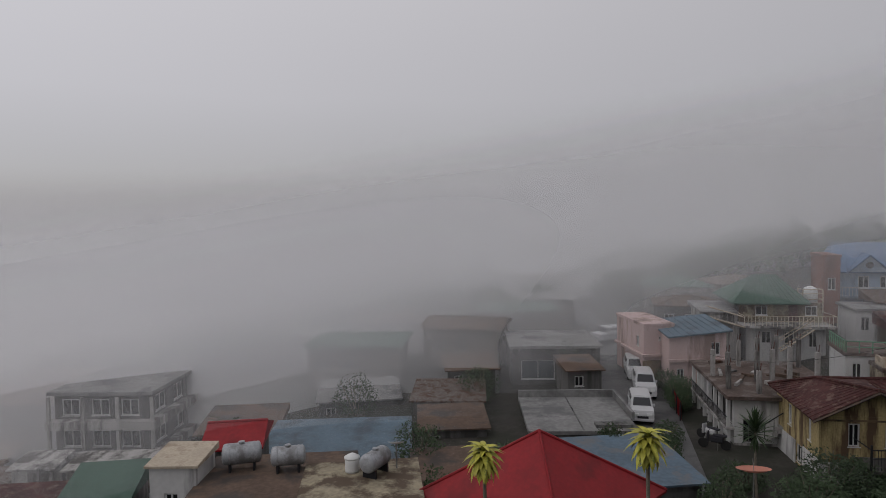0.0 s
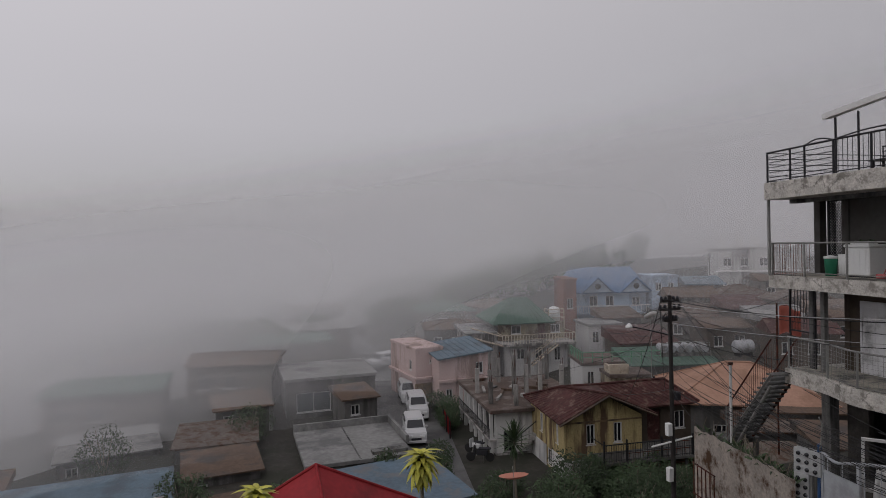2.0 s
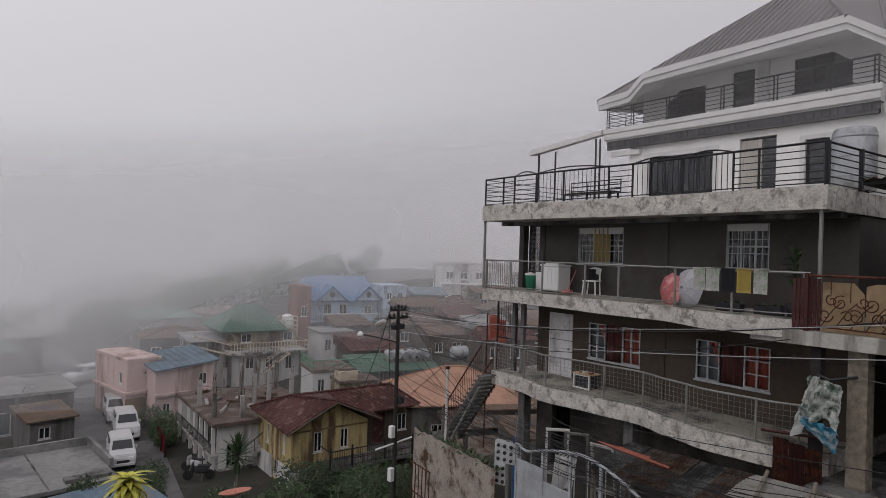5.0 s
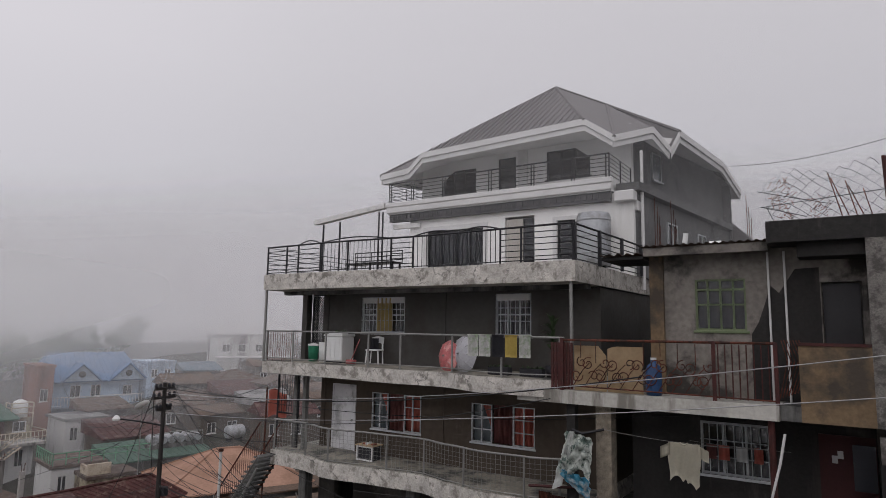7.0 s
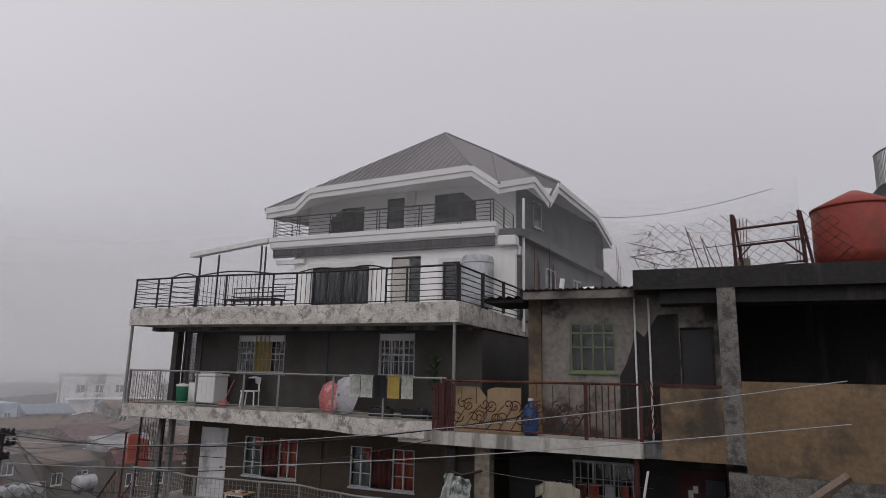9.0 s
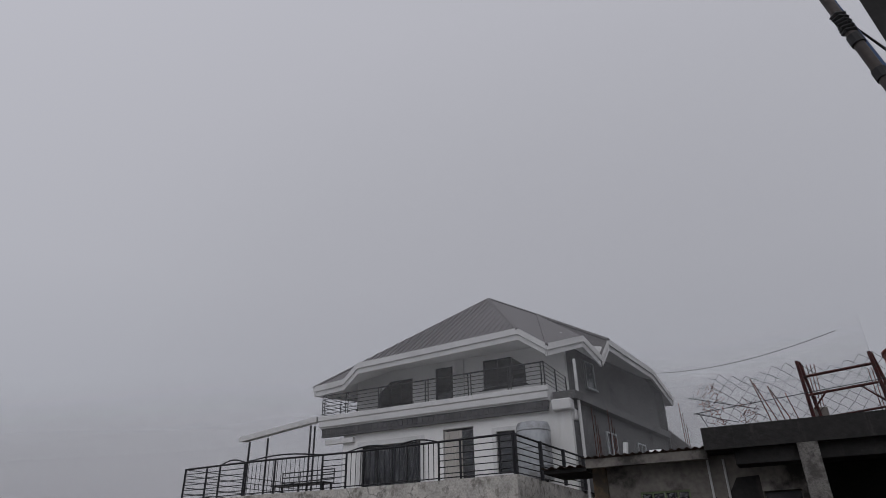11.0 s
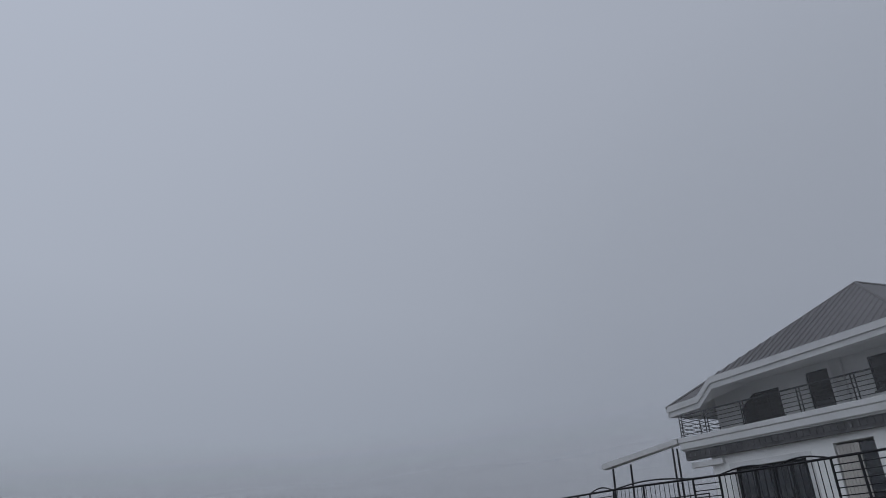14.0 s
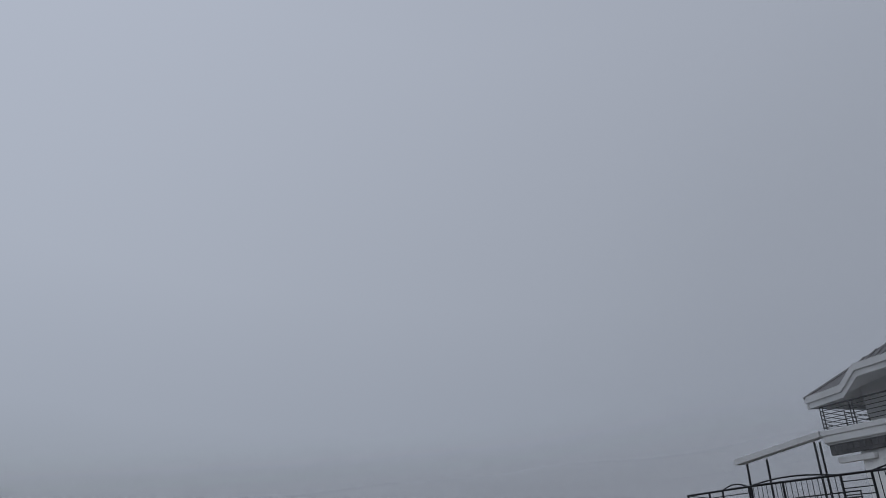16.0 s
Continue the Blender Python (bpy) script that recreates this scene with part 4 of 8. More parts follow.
def build_neighbour_things():
    # board leaning inside the railing
    b = thing("plywood_board", HOUSE, "cracked bare plywood board behind the rusted railing", "board")
    for a, c, t in ((10.75, 11.5, 0.0), (11.52, 12.3, 0.012)):
        part("sheet", sheet(bmesh.new(), lambda x, y: (a + (c - a) * x, -0.1 + t + 0.02 * math.sin(x * 3), -1.32 + (1.0 - (0.22 * max(0, x - 0.75) / 0.25 if a < 11 else 0.3 * max(0, 0.2 - x))) * y), 8, 4, 0.015), PLY, b)
    # blue water jug
    j = thing("water_jug", HOUSE @ pose(12.5, 0.0, -1.326), "round blue plastic water jug on the deck", "jug")
    bm = bmesh.new()
    prof = [(0.0, 0.0), (0.15, 0.0), (0.17, 0.1), (0.17, 0.5), (0.14, 0.62), (0.06, 0.68), (0.06, 0.75)]
    lathe(bm, prof, 14)
    part("bottle", bm, BLUEP, j, smooth=True)
    part("cap", tube(bmesh.new(), [(0, 0, 0.74), (0, 0, 0.79)], 0.065, 10), WHITEFRAME, j)
    # red tank on the roof
    t = thing("water_tank", HOUSE @ pose(19.1, 0.75, 2.2), "red plastic rooftop water tank with conical lid", "water tank")
    lathe_part("tank_body", [(0, 0.0), (0.76, 0.0), (0.8, 0.3), (0.8, 1.18), (0.78, 1.22)], 24, REDTANK, t)
    lathe_part("lid", [(0.82, 1.2), (0.82, 1.25), (0.1, 1.62), (0.0, 1.63)], 24, REDTANK, t)
    # scaffold frame
    s = thing("scaffold", HOUSE @ pose(16.82, 0.3, 2.2), "rusty red steel scaffold frame on the roof", "scaffold")
    for u, lean in ((0, -0.03), (1.28, -0.07)):
        part("post", tube(bmesh.new(), [(u, 0, 0), (u + lean, 0, 1.2)], 0.035, 6), REDIRON, s)
        part("post", tube(bmesh.new(), [(u + 0.14, 0.1, 0), (u + lean + 0.04, 0.1, 1.2)], 0.03, 6), REDIRON, s)
    for z, r in ((0.98, 0.028), (0.62, 0.026), (0.16, 0.022)):
        part("bar", tube(bmesh.new(), [(0, 0.04, z - 0.1), (1.28, 0.04, z)], r, 6), REDIRON, s)
    part("brace", tube(bmesh.new(), [(0.05, 0.04, 0.25), (0.35, 0.04, 0.58)], 0.016, 4), REDIRON, s)
    part("brace", tube(bmesh.new(), [(1.25, 0.04, 0.25), (0.9, 0.04, 0.6)], 0.016, 4), REDIRON, s)
    # concrete stubs with starter bars
    for u, hh in ((17.0, 0.35), (18.1, 0.12)):
        c = thing("concrete_stub", HOUSE @ pose(u, 0.9, 2.2), "short concrete stub with bent starter bars", "concrete stub", "stubs on the roof")
        part("block", bx(-0.12, 0.12, -0.12, 0.12, 0, hh, 0.01), PLASTER, c)
        for k in range(4):
            part("rebar", tube(bmesh.new(), [(-0.08 + 0.05 * k, 0, hh), (-0.1 + 0.07 * k, 0.02 * k, hh + 0.9)], 0.008, 4), RUST, c)
    rb = thing("rebar_bundle", HOUSE @ pose(16.1, 0.2, 2.2), "leaning rusty reinforcement bars on the roof", "rebar")
    for k in range(5):
        part("rebar", tube(bmesh.new(), [(0.12 * k, 0.03 * k, 0), (-0.22 + 0.14 * k - 0.1 * (k % 2), 0.05 * k, 0.95 - 0.08 * k)], 0.01, 4), RUST, rb)
    # chicken wire
    cw = thing("chicken_wire", HOUSE @ pose(14.95, 0.05, 2.2), "torn sagging chicken wire fence on the roof", "wire fence")
    bm = bmesh.new()
    rnd = random.Random(4)
    nx, nz = 34, 9
    def knot(i, k):
        a, b = i / nx, k / nz
        return Vector((4.0 * a - 0.25 * b * (1 - a) + 0.008 * math.sin(i * 1.7 + k), 0.1 * math.sin(i * 0.5) + 0.05 * b, 0.02 + (1.05 + 0.1 * math.sin(i * 0.53) - 0.35 * max(0, 0.12 - a) * 8) * b))
    for i in range(nx):
        for k in range(nz):
            if rnd.random() < 0.03:
                continue
            a, b = (knot(i, k), knot(i + 1, k + 1)) if (i + k) % 2 == 0 else (knot(i + 1, k), knot(i, k + 1))
            tube(bm, [a, (a + b) / 2 + Vector((rnd.uniform(-1, 1), 0, rnd.uniform(-1, 1))) * 0.012, b], 0.005, 3)
    part("mesh", bm, IRON, cw)
    bm = bmesh.new()
    for _ in range(70):
        p = Vector((rnd.uniform(-0.05, 0.3), 0, rnd.uniform(0.05, 0.95)))
        tube(bm, [p, p + Vector((rnd.uniform(-.14, .14), rnd.uniform(-.1, .1), rnd.uniform(-.12, .12)))], 0.006, 3)
    for _ in range(40):
        p = Vector((rnd.uniform(0.6, 0.95), 0, rnd.uniform(0.0, 0.45)))
        tube(bm, [p, p + Vector((rnd.uniform(-.12, .12), rnd.uniform(-.1, .1), rnd.uniform(-.1, .1)))], 0.006, 3)
    part("dry_vine", bm, RUST, cw, "dry twigs tangled in the mesh")
    for a, b in (((-0.25, 0, 0.35), (3.2, 0, 0.62)), ((-0.3, 0, 0.68), (0.9, 0, 0.33)), ((0.0, 0, 0.0), (-0.15, 0, 0.35)), ((-0.25, 0, 0.36), (0.55, 0, 0.1))):
        part("wire", tube(bmesh.new(), [a, b], 0.008, 4), IRON, cw)
    # laundry below the deck
    sh = thing("shirt", HOUSE @ pose(13.07, 0.0, -2.25), "cream shirt hanging from a line under the deck", "shirt")
    def shirt(a, b):
        u = (a - 0.5)
        wd = 0.62 + 0.05 * math.sin(b * 5)
        low = -0.78 + 0.22 * abs(math.sin(a * 7.0)) * 0.5 - 0.12 * (a > 0.55)
        return (u * wd, 0.03 * math.sin(a * 16 + b * 3), low * b)
    part("body", sheet(bmesh.new(), shirt, 20, 6, 0.006), CREAM, sh, smooth=True)
    for s in (-1, 1):
        part("sleeve", sheet(bmesh.new(), lambda a, b: (s * (0.28 + 0.2 * a), 0.02 * math.sin(a * 9), -0.02 - 0.1 * a - 0.24 * b), 6, 4, 0.006), CREAM, sh, smooth=True)
    part("collar", tube(bmesh.new(), [(-0.08, 0, 0.0), (0, 0.02, -0.05), (0.08, 0, 0.0)], 0.02, 5), CREAM, sh)
    for k, (u, m, wd) in enumerate(((13.5, CURT_O, 0.22), (13.85, WHITEFRAME, 0.22), (14.2, CURT_O, 0.18), (13.25, CURT_R, 0.2))):
        c = thing("hung_cloth", HOUSE @ pose(u, 1.35, -2.42), "small cloth drying in front of a barred window", "cloth", "small cloths on the line")
        part("cloth", sheet(bmesh.new(), lambda a, b: (a * wd, 0.02 * math.sin(a * 12 + k), -0.32 * b), 8, 3, 0.005), m, c, smooth=True)
    ln = thing("clothes_line", HOUSE, "thin clothes line under the deck", "clothes line")
    part("line", tube(bmesh.new(), sag((11.4, 0.0, -2.15), (14.7, 0.0, -2.2), 0.08), 0.006, 4), GALV, ln)
    part("line", tube(bmesh.new(), sag((12.9, 1.35, -2.4), (14.9, 1.35, -2.42), 0.02), 0.005, 4), GALV, ln)
    # torn tarpaulin
    tp = thing("tarpaulin", HOUSE @ pose(10.15, -0.35, -2.3), "torn white and blue tarpaulin sack hanging on a post", "tarpaulin")
    def fold(x, y, k):
        return 0.2 * noise.noise(Vector((x * 3.1, y * 2.6, k))) + 0.1 * noise.noise(Vector((x * 8, y * 7, k + 4)))
    part("strip", sheet(bmesh.new(), lambda a, b: (0.58 + 0.1 * a - (0.42 - 0.12 * a) * b + 0.1 * a * b, fold(a, b, 1) - 0.12 * b, 0.1 - 1.3 * b * (1 - 0.12 * a)), 8, 22, 0.008), TARPWHITE, tp, "long white hanging strip", smooth=True)
    part("sheet", sheet(bmesh.new(), lambda a, b: (0.5 + 0.58 * a - 0.16 * b * (1 - a), fold(a * 2, b * 2, 2) - 0.1 * b, 0.1 - 0.12 * a - (0.85 + 0.14 * math.sin(a * 7)) * b), 20, 18, 0.008), TARP, tp, smooth=True)
    part("fold", sheet(bmesh.new(), lambda a, b: (0.42 + 0.66 * a, -0.14 + fold(a * 2, b * 2, 3), -0.72 - 0.12 * a - (0.12 + 0.4 * a) * b), 16, 10, 0.008), TARPBLUE, tp, "blue printed fold", smooth=True)
    part("cord", tube(bmesh.new(), [(0.6, 0.1, 0.12), (0.85, 0.05, 0.06), (1.25, 0.3, 0.16)], 0.03, 5), IRON, tp)
    # white hose
    hs = thing("white_hose", HOUSE, "white plastic hose hanging from the deck corner", "hose")
    part("hose", tube(bmesh.new(), [(14.95, -0.2, -1.85), (14.85, -0.25, -2.4), (14.7, -0.3, -3.0), (14.5, -0.3, -3.5), (14.4, -0.3, -4.3)], 0.025, 6), WHITEFRAME, hs)
    # timber prop and balusters at the near end
    pr = thing("timber_prop", HOUSE, "bare timber prop leaning against the building", "timber")
    part("beam", tube(bmesh.new(), [(16.0, -0.9, -3.35), (18.3, -0.75, -1.6)], 0.085, 4), OLDWOOD, pr)
    for i in range(4):
        bl = thing("concrete_baluster", HOUSE @ pose(17.0 + i * 0.35, -0.2, -3.75), "weathered turned concrete baluster", "baluster", "concrete balusters")
        lathe_part("shaft", [(0, 0), (0.12, 0), (0.12, 0.08), (0.06, 0.14), (0.12, 0.32), (0.1, 0.5), (0.05, 0.62), (0.1, 0.72), (0.12, 0.76), (0.12, 0.84), (0, 0.84)], 10, CONC_D, bl)
    bal_base = thing("baluster_plinth", HOUSE, "stained concrete plinth under balusters", "plinth")
    part("plinth", bx(16.7, 19.5, -0.4, 0.0, -4.6, -3.752), CONC_D, bal_base)


def lathe(bm, prof, n):
    rings = []
    for r, z in prof:
        rings.append([bm.verts.new((max(r, 0.001) * math.cos(k * math.tau / n), max(r, 0.001) * math.sin(k * math.tau / n), z)) for k in range(n)])
    for a, b in zip(rings, rings[1:]):
        for k in range(n):
            bm.faces.new((a[k], a[(k + 1) % n], b[(k + 1) % n], b[k]))
    bm.faces.new(rings[0][::-1])
    bm.faces.new(rings[-1])
    return bm


def lathe_part(name, prof, n, material, parent, label=""):
    return part(name, lathe(bmesh.new(), prof, n), material, parent, label, smooth=True)


GREENFRAME = mat("green_paint", (0.11, 0.14, 0.075), 0.7, var=0.3, scale=5, bump=0.1)
RUSTROOF = mat("rusty_corrugated", (0.12, 0.10, 0.085), 0.85, 0.2, var=0.4, scale=3, stain=(0.07, 0.035, 0.022), stain_scale=2, bump=0.3)
CRACKED = mat("cracked_column", (0.15, 0.142, 0.13), 0.9, var=0.4, scale=5, stain=(0.07, 0.065, 0.06), stain_scale=5, bump=0.7, crack=9.0)
CONCW = mat("pale_concrete", (0.36, 0.35, 0.32), 0.9, var=0.25, scale=2, stain=(0.17, 0.16, 0.14), stain_scale=2, stain_amt=0.35, bump=0.3, streak=True)
SPECK = mat("pebble_dash", (0.19, 0.165, 0.13), 0.95, var=0.7, scale=10, bump=0.8)
MAROON = mat("maroon_paint", (0.05, 0.014, 0.014), 0.7, var=0.2, bump=0.1)
OLDWOOD = mat("grey_old_timber", (0.17, 0.13, 0.10), 0.9, var=0.3, scale=3, bump=0.3)
PLY = mat("bare_plywood", (0.46, 0.34, 0.21), 0.85, var=0.18, scale=2, stain=(0.3, 0.21, 0.12), stain_scale=1.5, stain_amt=0.2, bump=0.15)
BLUEP = mat("blue_plastic", (0.022, 0.06, 0.15), 0.4, var=0.15, bump=0)
REDTANK = mat("red_plastic", (0.22, 0.035, 0.022), 0.5, var=0.2, scale=2, stain=(0.15, 0.03, 0.02), stain_scale=1, bump=0.05)
CREAM = mat("cream_cotton", (0.50, 0.47, 0.38), 0.9, var=0.1, scale=4, bump=0.15)
TARP = mat("white_tarp", (0.58, 0.62, 0.58), 0.6, var=0.25, scale=3, stain=(0.10, 0.15, 0.13), stain_scale=6.0, stain_amt=0.4, bump=0.1)
TARPWHITE = mat("plain_white_tarp", (0.62, 0.64, 0.62), 0.6, var=0.15, scale=3, stain=(0.4, 0.42, 0.4), stain_scale=2, stain_amt=0.4, bump=0.1)
TARPBLUE = mat("blue_tarp", (0.05, 0.28, 0.42), 0.6, var=0.3, scale=4, stain=(0.5, 0.55, 0.55), stain_scale=3, stain_amt=0.35, bump=0.1)
build_neighbour()
build_neighbour_things()


# ---- the town below ----
YELLOW = mat("peeling_yellow_paint", (0.38, 0.305, 0.15), 0.88, var=0.35, scale=1.5, stain=(0.10, 0.065, 0.04), stain_scale=1.3, stain_amt=0.5, bump=0.2, streak=True)
MAROONROOF = mat("rusted_maroon_roof", (0.06, 0.022, 0.02), 0.8, 0.1, var=0.6, scale=1.2, stain=(0.13, 0.085, 0.07), stain_scale=2.4, stain_amt=0.3, bump=0.3)
ORANGEROOF = mat("orange_roof", (0.33, 0.195, 0.14), 0.8, var=0.2, scale=1.0, stain=(0.25, 0.145, 0.10), stain_scale=0.4, bump=0.2)
PINK = mat("pink_plaster", (0.48, 0.365, 0.345), 0.88, var=0.12, scale=1.0, stain=(0.25, 0.18, 0.16), stain_scale=0.5, stain_amt=0.4, bump=0.15, streak=True)
BLUEROOF = mat("blue_roof_sheet", (0.085, 0.16, 0.28), 0.6, 0.1, var=0.15, scale=0.8, bump=0.1)
PALEBLUE = mat("pale_blue_wall", (0.33, 0.42, 0.52), 0.85, var=0.12, scale=0.8, stain=(0.22, 0.28, 0.35), stain_scale=0.4, bump=0.1)
TEALROOF = mat("faded_teal_roof", (0.10, 0.15, 0.19), 0.65, 0.15, var=0.25, scale=0.7, stain=(0.07, 0.095, 0.115), stain_scale=0.4, bump=0.15)
GREENROOF = mat("faded_green_roof", (0.06, 0.11, 0.085), 0.7, 0.1, var=0.25, scale=0.7, bump=0.15)
REDROOF = mat("red_painted_roof", (0.23, 0.012, 0.016), 0.62, 0.05, var=0.2, scale=0.9, stain=(0.15, 0.01, 0.012), stain_scale=0.5, stain_amt=0.4, bump=0.15)
GREYPLAST = mat("grey_plaster_town", (0.12, 0.118, 0.113), 0.9, var=0.25, scale=0.8, stain=(0.06, 0.058, 0.055), stain_scale=0.5, bump=0.2, streak=True)
WHITETOWN = mat("white_plaster_town", (0.48, 0.48, 0.47), 0.88, var=0.12, scale=0.8, stain=(0.17, 0.165, 0.16), stain_scale=0.5, stain_amt=0.4, bump=0.1, streak=True)
STAINEDTOWN = mat("stained_pale_plaster", (0.32, 0.31, 0.295), 0.9, var=0.25, scale=1.0, stain=(0.08, 0.075, 0.07), stain_scale=0.9, stain_amt=0.5, bump=0.2, streak=True)
BLUEWET = mat("wet_blue_roof", (0.085, 0.13, 0.17), 0.5, 0.1, var=0.35, scale=0.7, stain=(0.13, 0.13, 0.135), stain_scale=0.6, stain_amt=0.4, bump=0.15)
SLABROOF = mat("concrete_roof_slab", (0.20, 0.20, 0.195), 0.7, var=0.3, scale=0.6, stain=(0.11, 0.11, 0.11), stain_scale=0.35, stain_amt=0.5, bump=0.2)
YELROOF = mat("pale_stained_roof", (0.27, 0.235, 0.165), 0.85, var=0.4, scale=0.9, stain=(0.09, 0.065, 0.045), stain_scale=0.9, stain_amt=0.6, bump=0.2)
BROWNROOF = mat("brown_flat_roof", (0.11, 0.075, 0.055), 0.85, var=0.4, scale=0.8, stain=(0.06, 0.05, 0.045), stain_scale=0.5, bump=0.25)


DECK = mat("dirty_roof_deck", (0.085, 0.062, 0.052), 0.85, var=0.5, scale=0.9, stain=(0.15, 0.13, 0.12), stain_scale=0.9, stain_amt=0.35, bump=0.3)
CREAMPAINT = mat("cream_paint", (0.42, 0.36, 0.28), 0.8, var=0.2, scale=1.5, stain=(0.25, 0.2, 0.15), stain_scale=1.0, stain_amt=0.4, bump=0.1)
GREENPAINT = mat("faded_green_paint", (0.10, 0.24, 0.15), 0.7, var=0.25, scale=2.0, bump=0.1)
BRICKRED = mat("red_brown_plaster", (0.22, 0.11, 0.085), 0.88, var=0.2, scale=1.0, stain=(0.12, 0.07, 0.06), stain_scale=0.6, bump=0.2, streak=True)


def poly_roof(parent, verts, faces, material, label="", name="roof"):
    """A sheet roof of flat slopes, with the thickness of its edge boards."""
    bm = bmesh.new()
    vs = [bm.verts.new(v) for v in verts]
    fs = [bm.faces.new([vs[i] for i in f]) for f in faces]
    bmesh.ops.recalc_face_normals(bm, faces=fs)
    if sum(f.normal.z for f in fs) < 0:
        bmesh.ops.reverse_faces(bm, faces=fs)
    bmesh.ops.solidify(bm, geom=fs, thickness=0.12)
    return part(name, bm, material, parent, label)


def laps(roof, a, b, c, d, n, material):
    """Raised laps of the roofing sheets, running from the eave a-b up to the ridge c-d."""
    a, b, c, d = (Vector(v) + Vector((0, 0, 0.02)) for v in (a, b, c, d))
    for i in range(n + 1):
        part("roof_lap", tube(bmesh.new(), [a.lerp(b, i / n), c.lerp(d, i / n)], 0.035, 4), material, roof)


def town_house(label, x, y, z, rz, L, D, h, wall_m, roof="flat", roof_m=None, rise=0.8, over=0.35, front=(), left=(), right=(), frame_m=None,
               glass_m=None, floors=(), base=3.0, roof_label="", group="houses of the town", category="house"):
    """A house: origin at the corner of front and left wall, L along the front, D deep."""
    H = thing("house", pose(x, y, z, 0, 0, rz), label, category, group)
    frame_m, glass_m, roof_m = frame_m or WHITEFRAME, glass_m or WINDARK, roof_m or SLABROOF
    t = 0.2
    part("wall", holed(bmesh.new(), 0, L, -base, h, 0, t, [(a, b, c, d) for a, b, c, d in front]), wall_m, H)
    part("wall", holed(bmesh.new(), 0, L, -base, h, D - t, D, []), wall_m, H)
    lw = part("wall", holed(bmesh.new(), -D + t, -t, -base, h, 0, t, [(-b, -a, c, d) for a, b, c, d in left]), wall_m, H)
    lw.matrix_local = pose(0, 0, 0, 0, 0, -90)
    rw = part("wall", holed(bmesh.new(), t, D - t, -base, h, 0, t, [(a, b, c, d) for a, b, c, d in right]), wall_m, H)
    rw.matrix_local = pose(L, 0, 0, 0, 0, 90)
    part("floor", bx(t, L - t, t, D - t, -0.15, 0), GREYPLAST, H)
    part("ceiling", bx(t, L - t, t, D - t, h - 0.15, h - 0.01), GREYPLAST, H)
    for a, b, c, d in front:
        window(H, a, b, c, d, 0.05, frame_m, glass_m, 2, 1, fr=0.07)
    for a, b, c, d in left:
        window(H, -b, -a, c, d, 0.05, frame_m, glass_m, 2, 1, fr=0.07).matrix_local = pose(0, 0, 0, 0, 0, -90)
    for a, b, c, d in right:
        window(H, a, b, c, d, 0.05, frame_m, glass_m, 2, 1, fr=0.07).matrix_local = pose(L, 0, 0, 0, 0, 90)
    for fz in floors:
        part("ledge", bx(-0.12, L + 0.12, -0.12, -0.004, fz - 0.12, fz + 0.12), wall_m, H)
        part("ledge", bx(-0.12, -0.004, 0, D, fz - 0.12, fz + 0.12), wall_m, H)
    o = over
    if roof == "none":
        return H
    if roof == "flat":
        part("roof", bx(-o, L + o, -o, D + o, h, h + 0.25, 0.02), roof_m, H, roof_label)
    else:
        bm = bmesh.new()
        c = [(-o, -o), (L + o, -o), (L + o, D + o), (-o, D + o)]
        if roof == "hip":
            k = min(L, D) / 2
            rp = [(k, D / 2), (L - k, D / 2)] if L >= D else [(L / 2, k), (L / 2, D - k)]
            if abs(L - D) < 0.3:
                rp = [(L / 2, D / 2)]
        elif roof == "gable_x":
            rp = [(-o, D / 2), (L + o, D / 2)]
        elif roof == "gable_y":
            rp = [(L / 2, -o), (L / 2, D + o)]
        elif roof == "shed":
            rp = []
        lo = [bm.verts.new((px, py, h)) for px, py in c]
        lo2 = [bm.verts.new((px, py, h + 0.1)) for px, py in c]
        bm.faces.new(lo[::-1])
        for i in range(4):
            bm.faces.new((lo[i], lo[(i + 1) % 4], lo2[(i + 1) % 4], lo2[i]))
        rv = [bm.verts.new((px, py, h + 0.1 + rise)) for px, py in rp]
        if roof == "shed":
            lo2[2].co.z += rise
            lo2[3].co.z += rise
            bm.faces.new(lo2)
        elif len(rv) == 1:
            for i in range(4):
                bm.faces.new((lo2[i], lo2[(i + 1) % 4], rv[0]))
        elif roof == "gable_y" or (roof == "hip" and L < D):
            bm.faces.new((lo2[0], lo2[1], rv[0]))
            bm.faces.new((lo2[1], lo2[2], rv[1], rv[0]))
            bm.faces.new((lo2[2], lo2[3], rv[1]))
            bm.faces.new((lo2[3], lo2[0], rv[0], rv[1]))
        else:
            bm.faces.new((lo2[0], lo2[1], rv[1], rv[0]))
            bm.faces.new((lo2[1], lo2[2], rv[1]))
            bm.faces.new((lo2[2], lo2[3], rv[0], rv[1]))
            bm.faces.new((lo2[3], lo2[0], rv[0]))
        rf = part("roof", bm, roof_m, H, roof_label)
        if len(rp) == 2:
            part("ridge_cap", tube(bmesh.new(), [(*rp[0], h + 0.12 + rise), (*rp[1], h + 0.12 + rise)], 0.07, 6), roof_m, rf)
        for p in rp:
            if roof == "hip":
                for px, py in c:
                    if len(rp) == 1 or math.dist((px, py), p) < math.dist((px, py), rp[1 - rp.index(p)]):
                        part("ridge_cap", tube(bmesh.new(), [(px, py, h + 0.12), (*p, h + 0.12 + rise)], 0.06, 6), roof_m, rf)
    return H


def seams(H, x0, x1, y0, y1, z0, z1, n, material):
    """Raised seams of roof sheets running from front to back."""
    for i in range(n + 1):
        x = x0 + (x1 - x0) * i / n
        part("roof_seam", tube(bmesh.new(), [(x, y0, z0), (x, y1, z1)], 0.03, 4), material, H)


